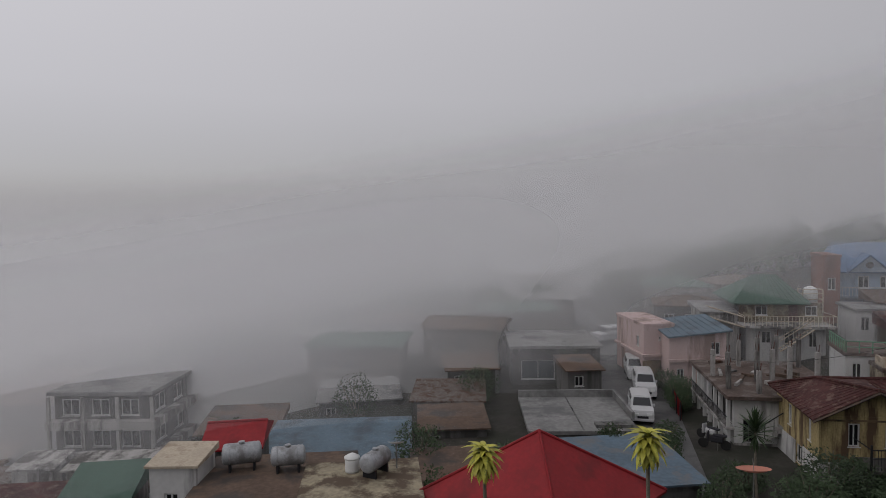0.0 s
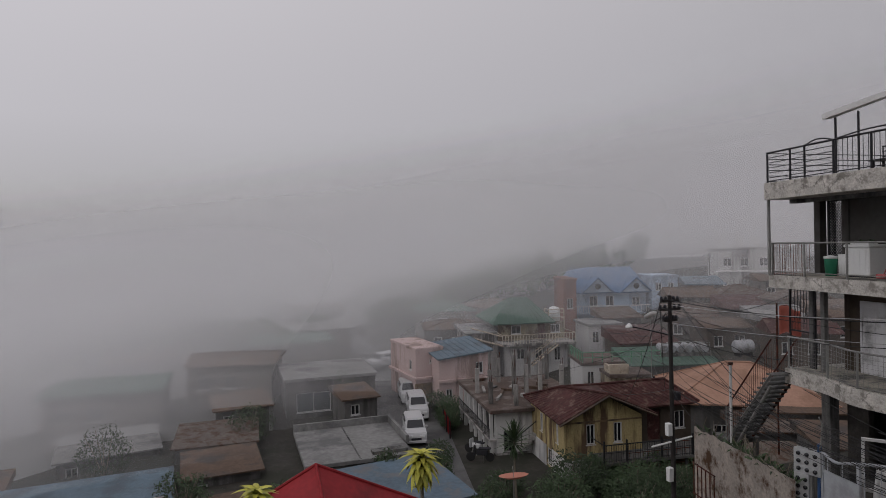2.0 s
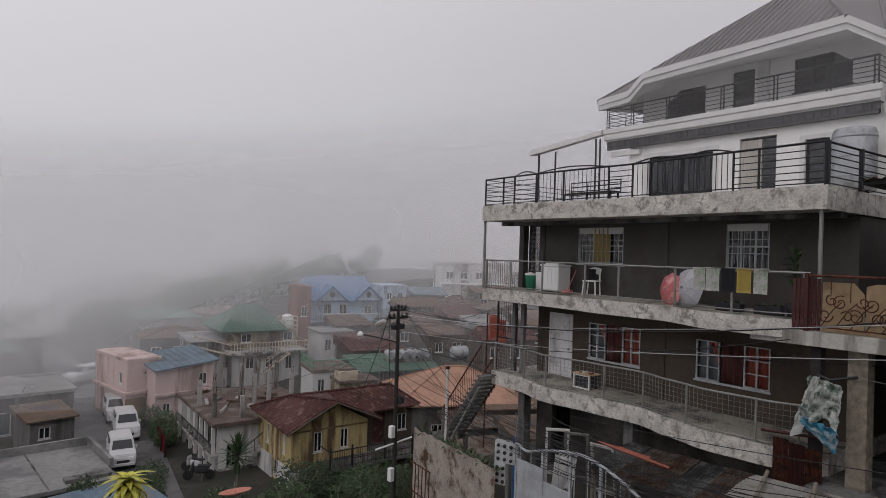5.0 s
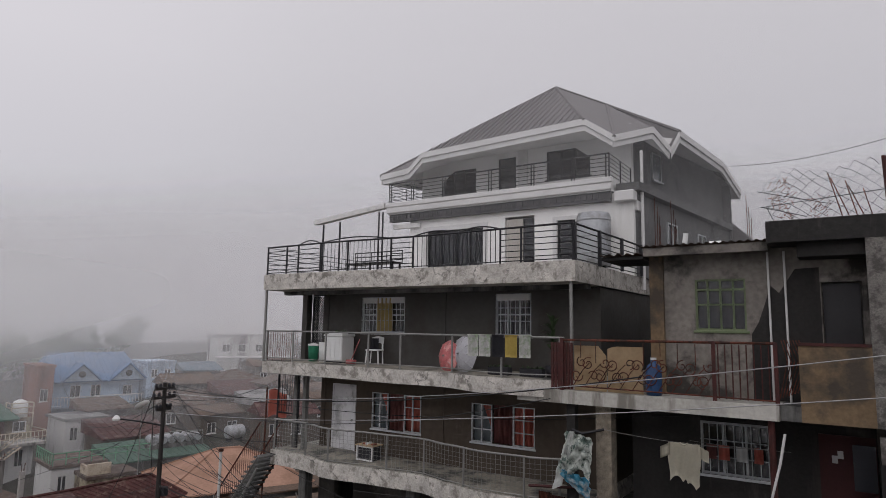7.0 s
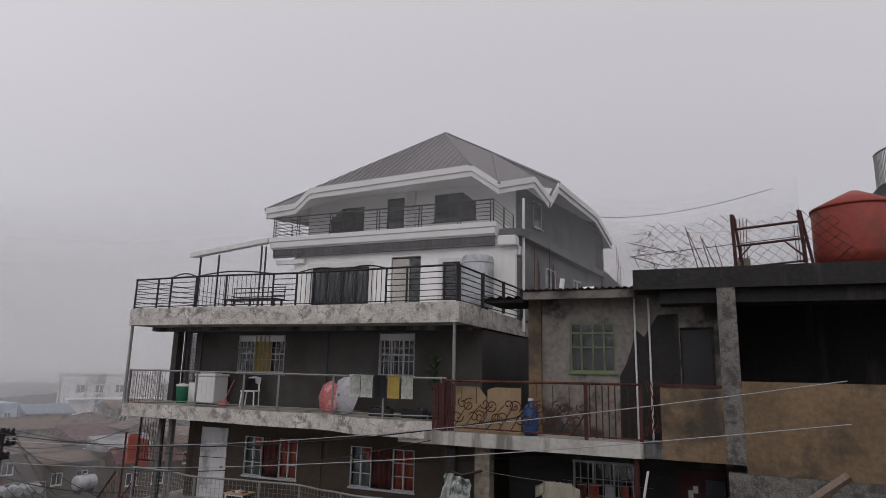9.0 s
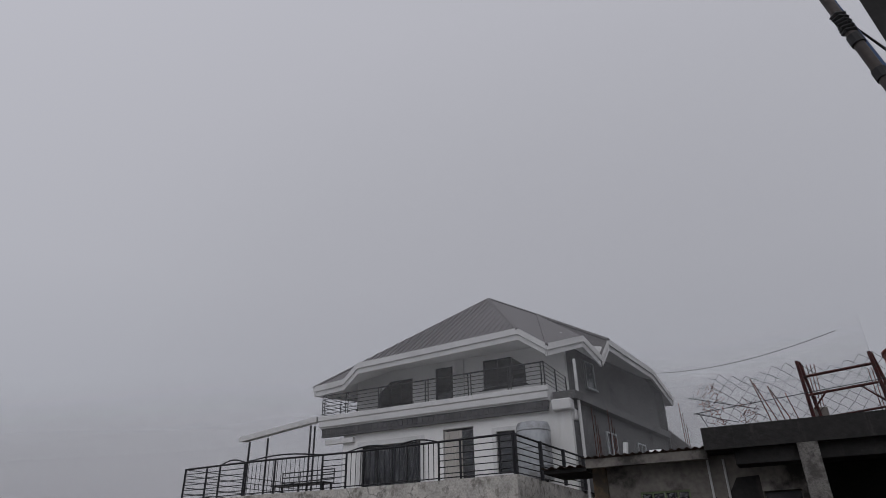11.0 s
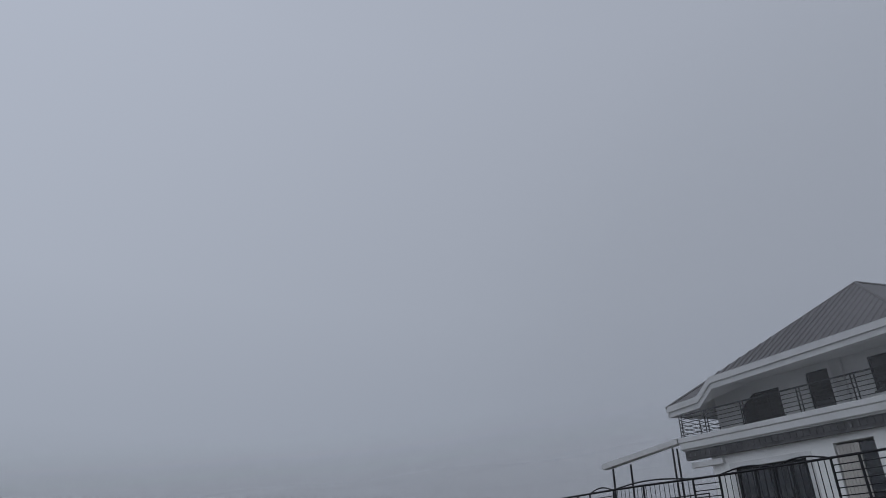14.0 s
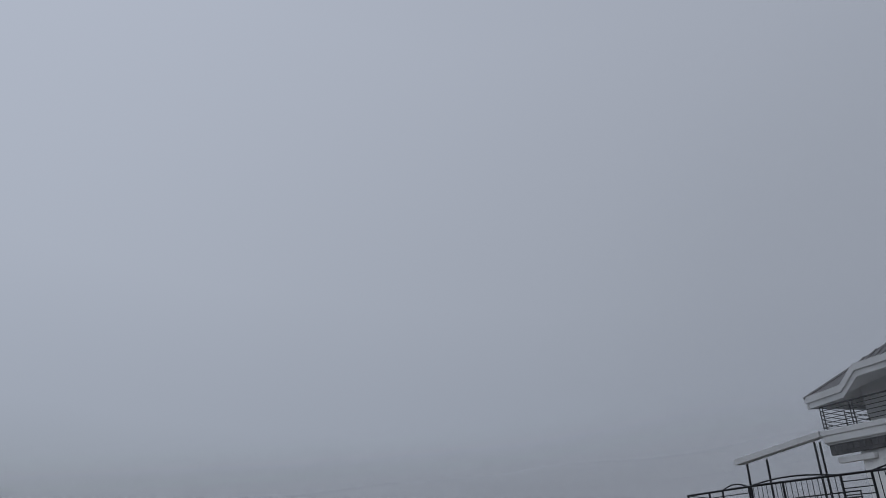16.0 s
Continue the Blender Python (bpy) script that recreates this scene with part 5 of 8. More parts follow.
def build_town():
    # yellow house with the rusted roof
    Y = town_house("yellow house with peeling paint and a rusted maroon roof", 19.2, 31.6, 0, -8, 5.0, 5.5, 3.55, YELLOW, "none",
                   front=[(1.4, 1.95, 2.0, 3.2), (3.15, 3.7, 2.0, 3.2)], left=[(0.9, 1.3, 1.9, 3.1), (3.4, 3.9, 1.9, 3.1), (1.9, 2.7, 0.2, 1.2)])
    gb = bmesh.new()
    for y in (0.02, 0.2):
        gb.faces.new([gb.verts.new(p) for p in ((0, y, 3.554), (5.0, y, 3.554), (2.5, y, 4.9))])
    bmesh.ops.bridge_loops(gb, edges=gb.edges[:])
    part("gable", gb, YELLOW, Y)
    rv = [(-0.6, -0.7, 3.55), (2.5, -0.7, 5.08), (5.6, -0.7, 3.72), (5.4, 0.4, 3.85), (9.2, 0.4, 3.9), (8.3, 2.9, 4.85), (3.6, 3.0, 4.77), (1.2, 3.2, 4.75), (-0.45, 5.7, 3.72), (9.5, 6.0, 3.8)]
    rf = poly_roof(Y, rv, ((0, 1, 7, 8), (1, 2, 3, 6), (1, 6, 7), (3, 4, 5, 6), (4, 9, 5), (8, 7, 6), (8, 6, 5, 9)), MAROONROOF, "rusted maroon corrugated roof")
    laps(rf, rv[0], rv[8], rv[1], rv[7], 16, MAROONROOF)
    laps(rf, rv[3], rv[4], rv[6], rv[5], 12, MAROONROOF)
    laps(rf, rv[2], rv[3], rv[1], rv[6], 6, MAROONROOF)
    for a, b in ((1, 7), (7, 6), (6, 5), (5, 4), (7, 8)):
        part("ridge_cap", tube(bmesh.new(), [Vector(rv[a]) + Vector((0, 0, 0.05)), Vector(rv[b]) + Vector((0, 0, 0.05))], 0.08, 6), MAROONROOF, rf)
    for a, b in ((0, 1), (1, 2)):
        part("barge_board", tube(bmesh.new(), [Vector(rv[a]) - Vector((0, 0.02, 0.1)), Vector(rv[b]) - Vector((0, 0.02, 0.1))], 0.07, 4), BROWNROOF, rf)
    part("plinth", bx(-0.05, 5.05, -0.06, -0.004, -2.5, 1.15), WHITETOWN, Y)
    part("plinth", bx(-0.06, -0.004, 0, 1.8, -2.5, 1.3), WHITETOWN, Y)
    part("plinth", bx(-0.06, -0.004, 2.8, 5.5, -2.5, 1.3), WHITETOWN, Y)
    for z in (1.2, 3.3):
        part("trim_board", bx(-0.03, 5.03, -0.035, -0.004, z, z + 0.1), OCHRE, Y)
    part("annex_wall", holed(bmesh.new(), 5.004, 9.0, -2.0, 3.85, 0.9, 1.1, [(5.9, 6.8, 1.6, 3.5), (7.5, 8.5, 2.2, 3.3)]), BROWNWALL, Y, "dark brown boarded annex wall")
    window(Y, 7.5, 8.5, 2.2, 3.3, 0.95, WHITEFRAME, WINDARK, 3, 1, fr=0.06)
    part("annex_door", bx(5.9, 6.8, 1.0, 1.05, 1.6, 3.5), MAROONROOF, Y)
    part("annex_wall", bx(8.8, 9.0, 1.104, 5.5, -2.0, 3.75), BROWNWALL, Y)
    part("annex_wall", bx(5.004, 8.796, 5.3, 5.5, -2.0, 3.7), BROWNWALL, Y)
    part("balcony_slab", bx(1.6, 9.3, -1.9, -0.07, 1.35, 1.5), GREYPLAST, Y)
    part("balcony_slab", bx(5.004, 9.3, -0.066, 0.9, 1.352, 1.498), GREYPLAST, Y)
    part("lower_wall", bx(5.2, 9.2, -0.05, 0.1, -1.5, 1.345), OCHRE, Y, "tan plastered wall under the balcony")
    for x in (1.7, 4.2, 6.8, 9.2):
        part("balcony_post", bx(x - 0.07, x + 0.07, -1.85, -1.71, -1.5, 1.346), CONC_D, Y)
    rl = part("balcony_railing", tube(bmesh.new(), [(1.6, -1.82, 2.5), (9.2, -1.82, 2.5)], 0.035), IRON, Y)
    part("rail", tube(bmesh.new(), [(1.6, -1.82, 2.05), (9.2, -1.82, 2.05)], 0.02, 5), IRON, rl)
    part("rail", tube(bmesh.new(), [(1.6, -1.82, 1.6), (9.2, -1.82, 1.6)], 0.02, 5), IRON, rl)
    part("rail", tube(bmesh.new(), [(1.6, -1.82, 2.5), (1.6, -0.1, 2.5)], 0.03, 5), IRON, rl)
    bb = mesh_of("baluster", tube(bmesh.new(), [(0, 0, 1.5), (0, 0, 2.5)], 0.016, 4), IRON)
    for i in range(52):
        share("baluster", bb, rl, 1.6 + i * 0.149, -1.82, 0)
    for x in (1.6, 3.0, 5.2, 7.2, 9.2):
        part("post", bx(x - 0.04, x + 0.04, -1.86, -1.78, 1.5, 2.75), IRON, rl)
    # orange roof
    town_house("low house under a faded orange hipped roof", 27.6, 31.6, 0, -32, 8.6, 7.0, 3.7, GREYPLAST, "hip", ORANGEROOF, 1.9, 0.5, front=[(2, 3, 1.4, 2.4)], roof_label="faded orange hipped roof")
    # unfinished house with column stubs on a dirty deck, open at its side
    P = town_house("unfinished white house with bare column stubs on its roof deck", 17.45, 37.2, 0, -9, 6.6, 9.0, 2.9, WHITETOWN, "none",
                   left=[(0.5, 1.5, 1.2, 2.7), (1.8, 2.8, 1.2, 2.7), (3.1, 4.1, 1.2, 2.7), (4.4, 5.4, 1.2, 2.7)], front=[(0.5, 1.2, 0.2, 1.6), (3.0, 4.2, 1.6, 2.5)], frame_m=GREYPLAST)
    part("roof_deck", bx(-0.55, 6.9, -0.55, 9.2, 2.904, 3.14, 0.02), DECK, P, "dirty brown concrete roof deck")
    part("lower_storey", bx(-0.02, 6.62, -0.03, -0.004, -1.0, 0.15), STAINEDTOWN, P)
    for y in (0.05, 1.65, 2.95, 4.25, 5.55, 7.2, 8.7):
        part("column", bx(-0.42, -0.2, y, y + 0.2, -0.2, 2.9, 0.01), WHITETOWN, P)
    part("side_ledge", bx(-0.5, -0.004, -0.1, 8.95, 0.95, 1.1), STAINEDTOWN, P)
    rl = part("side_railing", tube(bmesh.new(), [(-0.45, 0, 1.75), (-0.45, 8.9, 1.75)], 0.03, 5), IRON, P)
    bb = mesh_of("baluster", tube(bmesh.new(), [(0, 0, 1.1), (0, 0, 1.75)], 0.014, 4), IRON)
    for i in range(44):
        share("baluster", bb, rl, -0.45, 0.1 + i * 0.2, 0)
    for px, py, hh in ((0.0, 1.2, 1.5), (1.5, 0.3, 1.4), (-0.1, 4.4, 1.8), (0.9, 4.6, 1.6), (2.3, 3.2, 2.0), (3.3, 3.4, 2.1), (4.5, 3.8, 2.2), (6.1, 3.6, 1.9), (2.4, 7.4, 1.9), (3.8, 7.8, 2.0), (5.2, 8.2, 2.1), (6.4, 7.4, 2.0)):
        cs = part("column_stub", bx(px - 0.13, px + 0.13, py - 0.13, py + 0.13, 3.13, 3.13 + hh, 0.01), STAINEDTOWN, P)
        for dx, dy in ((-0.07, -0.07), (0.07, 0.06), (0.06, -0.07)):
            part("reinforcing_bar", tube(bmesh.new(), [(px + dx, py + dy, 3.1 + hh), (px + dx * 1.8, py + dy, 3.6 + hh)], 0.014, 4), RUST, cs)
    # the white stair against its front
    st = thing("front_stair", P.matrix_world @ pose(1.4, -0.7, 0), "pale concrete stair with a dark rail against the house front", "stair")
    tm = mesh_of("tread", bx(0, 0.3, 0, 0.6, -0.2, 0), STAINEDTOWN)
    for i in range(11):
        share("tread", tm, st, i * 0.26, 0, 0.7 + i * 0.18)
    part("hand_rail", tube(bmesh.new(), [(0, 0, 1.5), (2.9, 0, 3.5)], 0.035, 5), IRON, st)
    for i in range(6):
        part("rail_post", tube(bmesh.new(), [(0.1 + i * 0.52, 0, 0.7 + i * 0.36), (0.1 + i * 0.52, 0, 1.57 + i * 0.36)], 0.02, 4), IRON, st)
    # rubble, planks and drums left on the deck
    rd = random.Random(31)
    for i in range(14):
        q = P.matrix_world @ pose(rd.uniform(0, 6), rd.uniform(0.2, 8), 3.14, 0, 0, rd.uniform(0, 180))
        b = thing("deck_plank", q, "weathered plank lying on the unfinished deck", "plank", "planks on the deck")
        part("board", bx(0, rd.uniform(0.8, 2.2), 0, rd.uniform(0.15, 0.4), 0.002, rd.uniform(0.05, 0.25), 0.01), rd.choice([BROWNROOF, RUSTROOF, STAINEDTOWN, CONC_D]), b)
    # pink house in two blocks
    K = town_house("pink plastered house with a blue-grey shed roof", 18.1, 49.8, 0, 0, 4.6, 5.0, 4.35, PINK, "none", front=[(3.4, 4.1, 2.7, 3.7), (0.6, 1.2, 0.6, 1.6)], left=[])
    sr = [(-0.25, -0.45, 4.3), (4.9, -0.45, 4.75), (4.9, 5.0, 5.25), (-0.25, 5.0, 4.85)]
    rf = poly_roof(K, sr, ((0, 1, 2, 3),), TEALROOF, "blue-grey sheet roof")
    laps(rf, sr[0], sr[1], sr[3], sr[2], 9, TEALROOF)
    gb = bmesh.new()
    for y in (0.0, 0.2):
        gb.faces.new([gb.verts.new(p) for p in ((0, y, 4.35), (4.6, y, 4.35), (4.6, y, 4.72))])
    bmesh.ops.bridge_loops(gb, edges=gb.edges[:])
    part("wall_top", gb, PINK, K)
    part("storey_ledge", bx(-0.15, 4.75, -0.3, -0.004, 2.2, 2.42), PINK, K)
    # thin dark sheet on the wall, drawn as shade on the lower storey
    part("lower_shade", bx(3.2, 4.4, -0.012, -0.004, 0.9, 1.9), WINDARK, K)
    T = town_house("tall pink block with a flat parapet", 16.6, 51.6, 0, 4, 2.6, 6.4, 4.75, PINK, "flat", PINK, 0, 0.05, front=[(1.3, 1.7, 3.6, 3.9)], left=[(1.0, 1.6, 2.9, 3.8), (3.0, 3.6, 0.8, 1.8)])
    part("storey_ledge", bx(-0.25, 2.6, -0.3, -0.004, 2.25, 2.45), PINK, T)
    part("storey_ledge", bx(-0.25, -0.004, 0.0, 6.4, 2.25, 2.45), PINK, T)
    part("lintel", bx(-0.1, 1.4, -0.2, -0.004, 0.2, 1.9), OCHRE, T)
    # white house with a green roof, a railed terrace and outside stairs
    W2 = town_house("white house with a green hipped roof and a railed terrace", 27.7, 55.5, 0.5, -10, 6.0, 8.0, 3.4, WHITETOWN, "none", front=[(0.7, 1.5, 1.9, 3.0), (2.6, 3.4, 1.9, 3.0), (4.6, 5.3, 1.6, 3.0)])
    part("terrace_slab", bx(-1.0, 6.6, -1.0, 8.4, 3.404, 3.6), STAINEDTOWN, W2)
    rl = part("terrace_railing", tube(bmesh.new(), [(-1.0, 1.0, 4.5), (-1.0, -0.95, 4.5), (6.5, -0.95, 4.5), (6.5, 3, 4.5)], 0.04, 5), CREAMPAINT, W2, "cream painted terrace railing")
    part("rail", tube(bmesh.new(), [(-1.0, -0.95, 4.05), (6.5, -0.95, 4.05)], 0.025, 4), CREAMPAINT, rl)
    bb = mesh_of("baluster", tube(bmesh.new(), [(0, 0, 3.6), (0, 0, 4.5)], 0.022, 4), CREAM)
    for i in range(26):
        share("baluster", bb, rl, -1.0 + i * 0.3, -0.95, 0)
    part("upper_wall", holed(bmesh.new(), -0.8, 6.2, 3.604, 5.4, 1.4, 1.6, [(0.6, 1.6, 4.3, 5.1), (3.4, 4.2, 3.61, 5.2), (4.9, 5.7, 4.2, 5.1)]), YELROOF, W2, "stained cream upper wall")
    part("upper_door", bx(3.4, 4.2, 1.46, 1.5, 3.61, 5.2), MAROONROOF, W2)
    for x in (0.6, 4.8):
        window(W2, x, x + 1.0, 4.25, 5.1, 1.38, WHITEFRAME, WINDARK, 2, 1, fr=0.06)
    part("upper_wall", bx(-0.8, -0.6, 1.604, 8.0, 3.604, 5.4), GREYPLAST, W2)
    hr = [(-1.5, 0.6, 5.42), (5.0, 0.6, 5.42), (6.2, 8.4, 5.5), (-1.5, 8.4, 5.5), (1.2, 4.4, 7.7), (3.2, 4.4, 7.7)]
    rf = poly_roof(W2, hr, ((0, 1, 5, 4), (1, 2, 5), (2, 3, 4, 5), (3, 0, 4)), GREENROOF, "faded green hipped roof")
    laps(rf, hr[0], hr[1], hr[4], hr[5], 12, GREENROOF)
    for a, b, n in (((4.4, -1.1, 3.5), (1.6, -1.3, 1.6), 10), ((-1.2, -1.1, 3.6), (-4.4, -1.6, 4.6), 10)):
        so = thing("terrace_stair", W2.matrix_world, "cream painted outside stair of the white house", "stair")
        a, b = Vector(a), Vector(b)
        for dy in (0, 0.7):
            part("stringer", tube(bmesh.new(), [a + Vector((0, -dy, 0)), b + Vector((0, -dy, 0))], 0.07, 4), CREAMPAINT, so)
            part("hand_rail", tube(bmesh.new(), [a + Vector((0, -dy, 0.9)), b + Vector((0, -dy, 0.9))], 0.035, 4), CREAMPAINT, so)
        tm = mesh_of("tread", bx(-0.14, 0.14, -0.7, 0, -0.03, 0.03), STAINEDTOWN)
        for i in range(n):
            p = a.lerp(b, (i + 0.5) / n)
            share("tread", tm, so, p.x, p.y, p.z)
    ts = thing("tank_stand", pose(33.9, 57.4, 4.1, 0, 0, -10), "white water tank in a cream railed stand on the terrace", "water tank")
    for x in (-0.85, 0.85):
        for y in (-0.6, 0.6):
            part("leg", bx(x - 0.05, x + 0.05, y - 0.05, y + 0.05, 0, 2.9), CREAMPAINT, ts)
    for z in (1.5, 2.0, 2.5, 2.9):
        for a, b in (((-0.85, -0.6), (0.85, -0.6)), ((-0.85, -0.6), (-0.85, 0.6)), ((0.85, -0.6), (0.85, 0.6))):
            part("rail", tube(bmesh.new(), [(*a, z), (*b, z)], 0.04, 4), CREAMPAINT, ts)
    part("deck", bx(-0.9, 0.9, -0.65, 0.65, 1.35, 1.45), CREAMPAINT, ts)
    lathe_part("tank", [(0, 1.45), (0.6, 1.45), (0.62, 2.7), (0.5, 3.0), (0.2, 3.15), (0, 3.16)], 16, WHITEPL, ts, "white domed tank")
    town_house("low grey house end beside the terrace", 24.2, 58.0, 0.5, -10, 3.2, 5.0, 4.4, STAINEDTOWN, "shed", SLABROOF, 0.3, 0.3, front=[(0.7, 1.5, 2.4, 3.4)])
    # blue house with twin gables
    B = town_house("pale blue two-storey house with twin gables and a blue roof", 41.8, 65.9, 2.4, -18, 8.9, 7.0, 5.5, PALEBLUE, "none",
                   front=[(1.9, 2.9, 3.6, 4.9), (3.9, 4.9, 3.6, 4.9), (7.2, 8.2, 3.6, 4.7), (1.2, 2.0, 0.8, 2.0), (5.0, 6.4, 0.4, 2.2)], left=[(1.5, 2.5, 3.4, 4.6)])
    br = [(-0.9, -0.5, 5.35), (9.4, -0.5, 5.35), (9.4, 7.5, 5.35), (-0.9, 7.5, 5.35), (0.3, 3.5, 8.3), (8.2, 3.5, 8.3)]
    rf = poly_roof(B, br, ((0, 1, 5, 4), (1, 2, 5), (2, 3, 4, 5), (3, 0, 4)), BLUEROOF, "blue sheet metal roof")
    laps(rf, br[0], br[1], br[4], br[5], 18, BLUEROOF)
    for gx in (2.75, 7.5):
        bm = bmesh.new()
        vs = [bm.verts.new(p) for p in ((gx - 1.75, -0.65, 5.4), (gx + 1.75, -0.65, 5.4), (gx, -0.65, 7.1), (gx - 1.75, 2.5, 5.4), (gx + 1.75, 2.5, 5.4), (gx, 2.5, 7.1))]
        for f in ((0, 1, 2), (5, 4, 3), (0, 2, 5, 3), (1, 4, 5, 2), (0, 3, 4, 1)):
            bm.faces.new([vs[i] for i in f])
        bmesh.ops.recalc_face_normals(bm, faces=bm.faces[:])
        part("gable", bm, PALEBLUE, B)
        for e in (-1, 1):
            gr = [(gx, -0.95, 7.25), (gx + e * 2.1, -0.95, 5.3), (gx + e * 2.1, 2.6, 5.3), (gx, 2.6, 7.25)]
            poly_roof(B, gr, ((0, 1, 2, 3),), BLUEROOF, "", "gable_roof")
        part("gable_window", tube(bmesh.new(), [(gx, -0.72, 6.1), (gx, -0.66, 6.1)], 0.35, 14), WINDARK, B)
    part("balcony", bx(-0.2, 9.1, -1.1, -0.004, 2.7, 2.9), PALEBLUE, B)
    rl = part("balcony_railing", tube(bmesh.new(), [(-0.2, -1.05, 3.8), (9.1, -1.05, 3.8)], 0.04, 4), WHITEFRAME, B)
    bb = mesh_of("baluster", tube(bmesh.new(), [(0, 0, 2.9), (0, 0, 3.8)], 0.03, 4), WHITEFRAME)
    for i in range(30):
        share("baluster", bb, rl, -0.1 + i * 0.31, -1.05, 0)
    part("storey_band", bx(-0.06, 8.96, -0.08, -0.006, 0.0, 0.5), BLUEROOF, B)
    town_house("small pale blue annex with a flat roof", 50.4, 62.1, 3.5, -18, 3.2, 5, 6.0, PALEBLUE, "flat", PALEBLUE, 0, 0.1, front=[(0.5, 1.2, 4.4, 5.3), (2.0, 2.7, 4.4, 5.3)], floors=(3.4,))
    town_house("narrow red-brown house end beside the blue house", 38.6, 63.1, 1.0, -18, 1.5, 5, 8.5, BRICKRED, "flat", BRICKRED, 0, 0.1, front=[(0.4, 1.1, 5.2, 6.4)])
    town_house("small white house with dark windows below the blue one", 36.5, 54.9, 1.5, -15, 3.5, 4.5, 3.75, WHITETOWN, "flat", SLABROOF, 0, 0.2, front=[(0.4, 1.1, 2.0, 3.2), (2.1, 2.9, 1.8, 3.0)])
    D2 = town_house("dark house under a long rusted roof", 35.6, 48.3, 1.0, -18, 5.2, 5.0, 3.4, BROWNWALL, "shed", MAROONROOF, 1.0, 0.3, front=[(0.6, 1.6, 1.6, 2.6), (3.0, 4.2, 1.6, 2.6)])
    seams(D2, -0.3, 5.5, -0.3, 5.3, 3.52, 4.52, 12, MAROONROOF)
    # crowded yard with a green railed deck, a cream parapet and a long green roof
    S = town_house("white stair house with a green railed deck", 28.3, 43.6, 0, -18, 3.4, 4.0, 3.9, WHITETOWN, "flat", DECK, 0, 0.15, front=[(0.4, 1.0, 2.2, 3.4), (2.0, 2.6, 2.2, 3.4)])
    for k, (a, b) in enumerate((((0, -0.1), (6.5, -0.1)), ((0, -0.1), (0, 4.0)))):
        rl = part("deck_railing", tube(bmesh.new(), [(*a, 4.95), (*b, 4.95)], 0.04, 4), GREENPAINT, S, "green painted railing")
        part("rail", tube(bmesh.new(), [(*a, 4.55), (*b, 4.55)], 0.03, 4), GREENPAINT, rl)
        for i in range(9):
            q = Vector((*a, 0)).lerp(Vector((*b, 0)), i / 8)
            part("post", tube(bmesh.new(), [(q.x, q.y, 4.0), (q.x, q.y, 4.95)], 0.035, 4), GREENPAINT, rl)
    town_house("low shed with a cream parapet", 28.9, 40.6, 0, -18, 3.2, 3.0, 3.4, YELROOF, "flat", DECK, 0, 0.1, front=[(0.5, 1.3, 1.6, 2.6)], category="shed", group="sheds of the yards")
    cp = thing("cream_parapet", pose(28.95, 40.75, 3.66, 0, 0, -18), "cream plastered parapet block on a roof", "parapet")
    part("wall", bx(0.0, 1.5, 0, 0.2, 0, 0.75, 0.02), CREAMPAINT, cp)
    part("wall", bx(0.0, 0.2, 0.204, 1.6, 0, 0.6, 0.02), CREAMPAINT, cp)
    GL = town_house("long shed under a moss-green sheet roof", 32.6, 42.7, 0, -18, 7.2, 4.5, 3.6, GREYPLAST, "shed", GREENROOF, 0.7, 0.3, front=[(1.0, 2.2, 1.8, 2.8), (4.0, 5.2, 1.8, 2.8)], category="shed", group="sheds of the yards")
    seams(GL, -0.3, 7.5, -0.3, 4.8, 3.72, 4.42, 16, GREENROOF)
    rk = thing("drum_rack", pose(35.9, 43.3, 3.9, 0, 0, -18), "row of dull steel drums under a pipe rail", "drum rack")
    for i in range(6):
        dm = tube(bmesh.new(), [(0.35 + i * 0.72, 0, 0.75), (0.35 + i * 0.72, 1.1, 0.85)], 0.33, 12)
        part("drum", dm, TANKSTEEL, rk)
    part("base", bx(0, 4.4, 0.1, 1.0, 0.1, 0.44), CONC_D, rk)
    part("pipe_rail", tube(bmesh.new(), [(0, 0, 0.1), (0.1, 0, 1.25), (2.2, 0, 1.4), (4.3, 0, 1.25), (4.4, 0, 0.1)], 0.05, 6), GALV, rk)
    water_tank(40.3, 39.6, 4.3, -14, 1.6, 0.55, TANKSTEEL, "large dull steel water tank behind the orange roof")
    # white unfinished block on the rise and rusty roofs below it
    W = town_house("white unfinished concrete block on the rise", 59.4, 60.7, 9.0, -32, 10.0, 6.0, 3.7, WHITETOWN, "flat", WHITETOWN, 0, 0.1, front=[(0.6, 1.6, 1.6, 2.6), (2.6, 3.6, 1.6, 2.6), (4.8, 5.8, 1.6, 2.6)], base=6)
    for i in range(5):
        part("column_stub", bx(0.1 + i * 2.0, 0.9 + i * 2.0, 0.1, 0.7, 3.95, 5.3 + 0.3 * (i % 2)), WHITEWALL, W)
    part("ledge", bx(-0.3, 10.2, -0.5, -0.13, 0.9, 1.1), WHITEWALL, W)
    rd = random.Random(17)
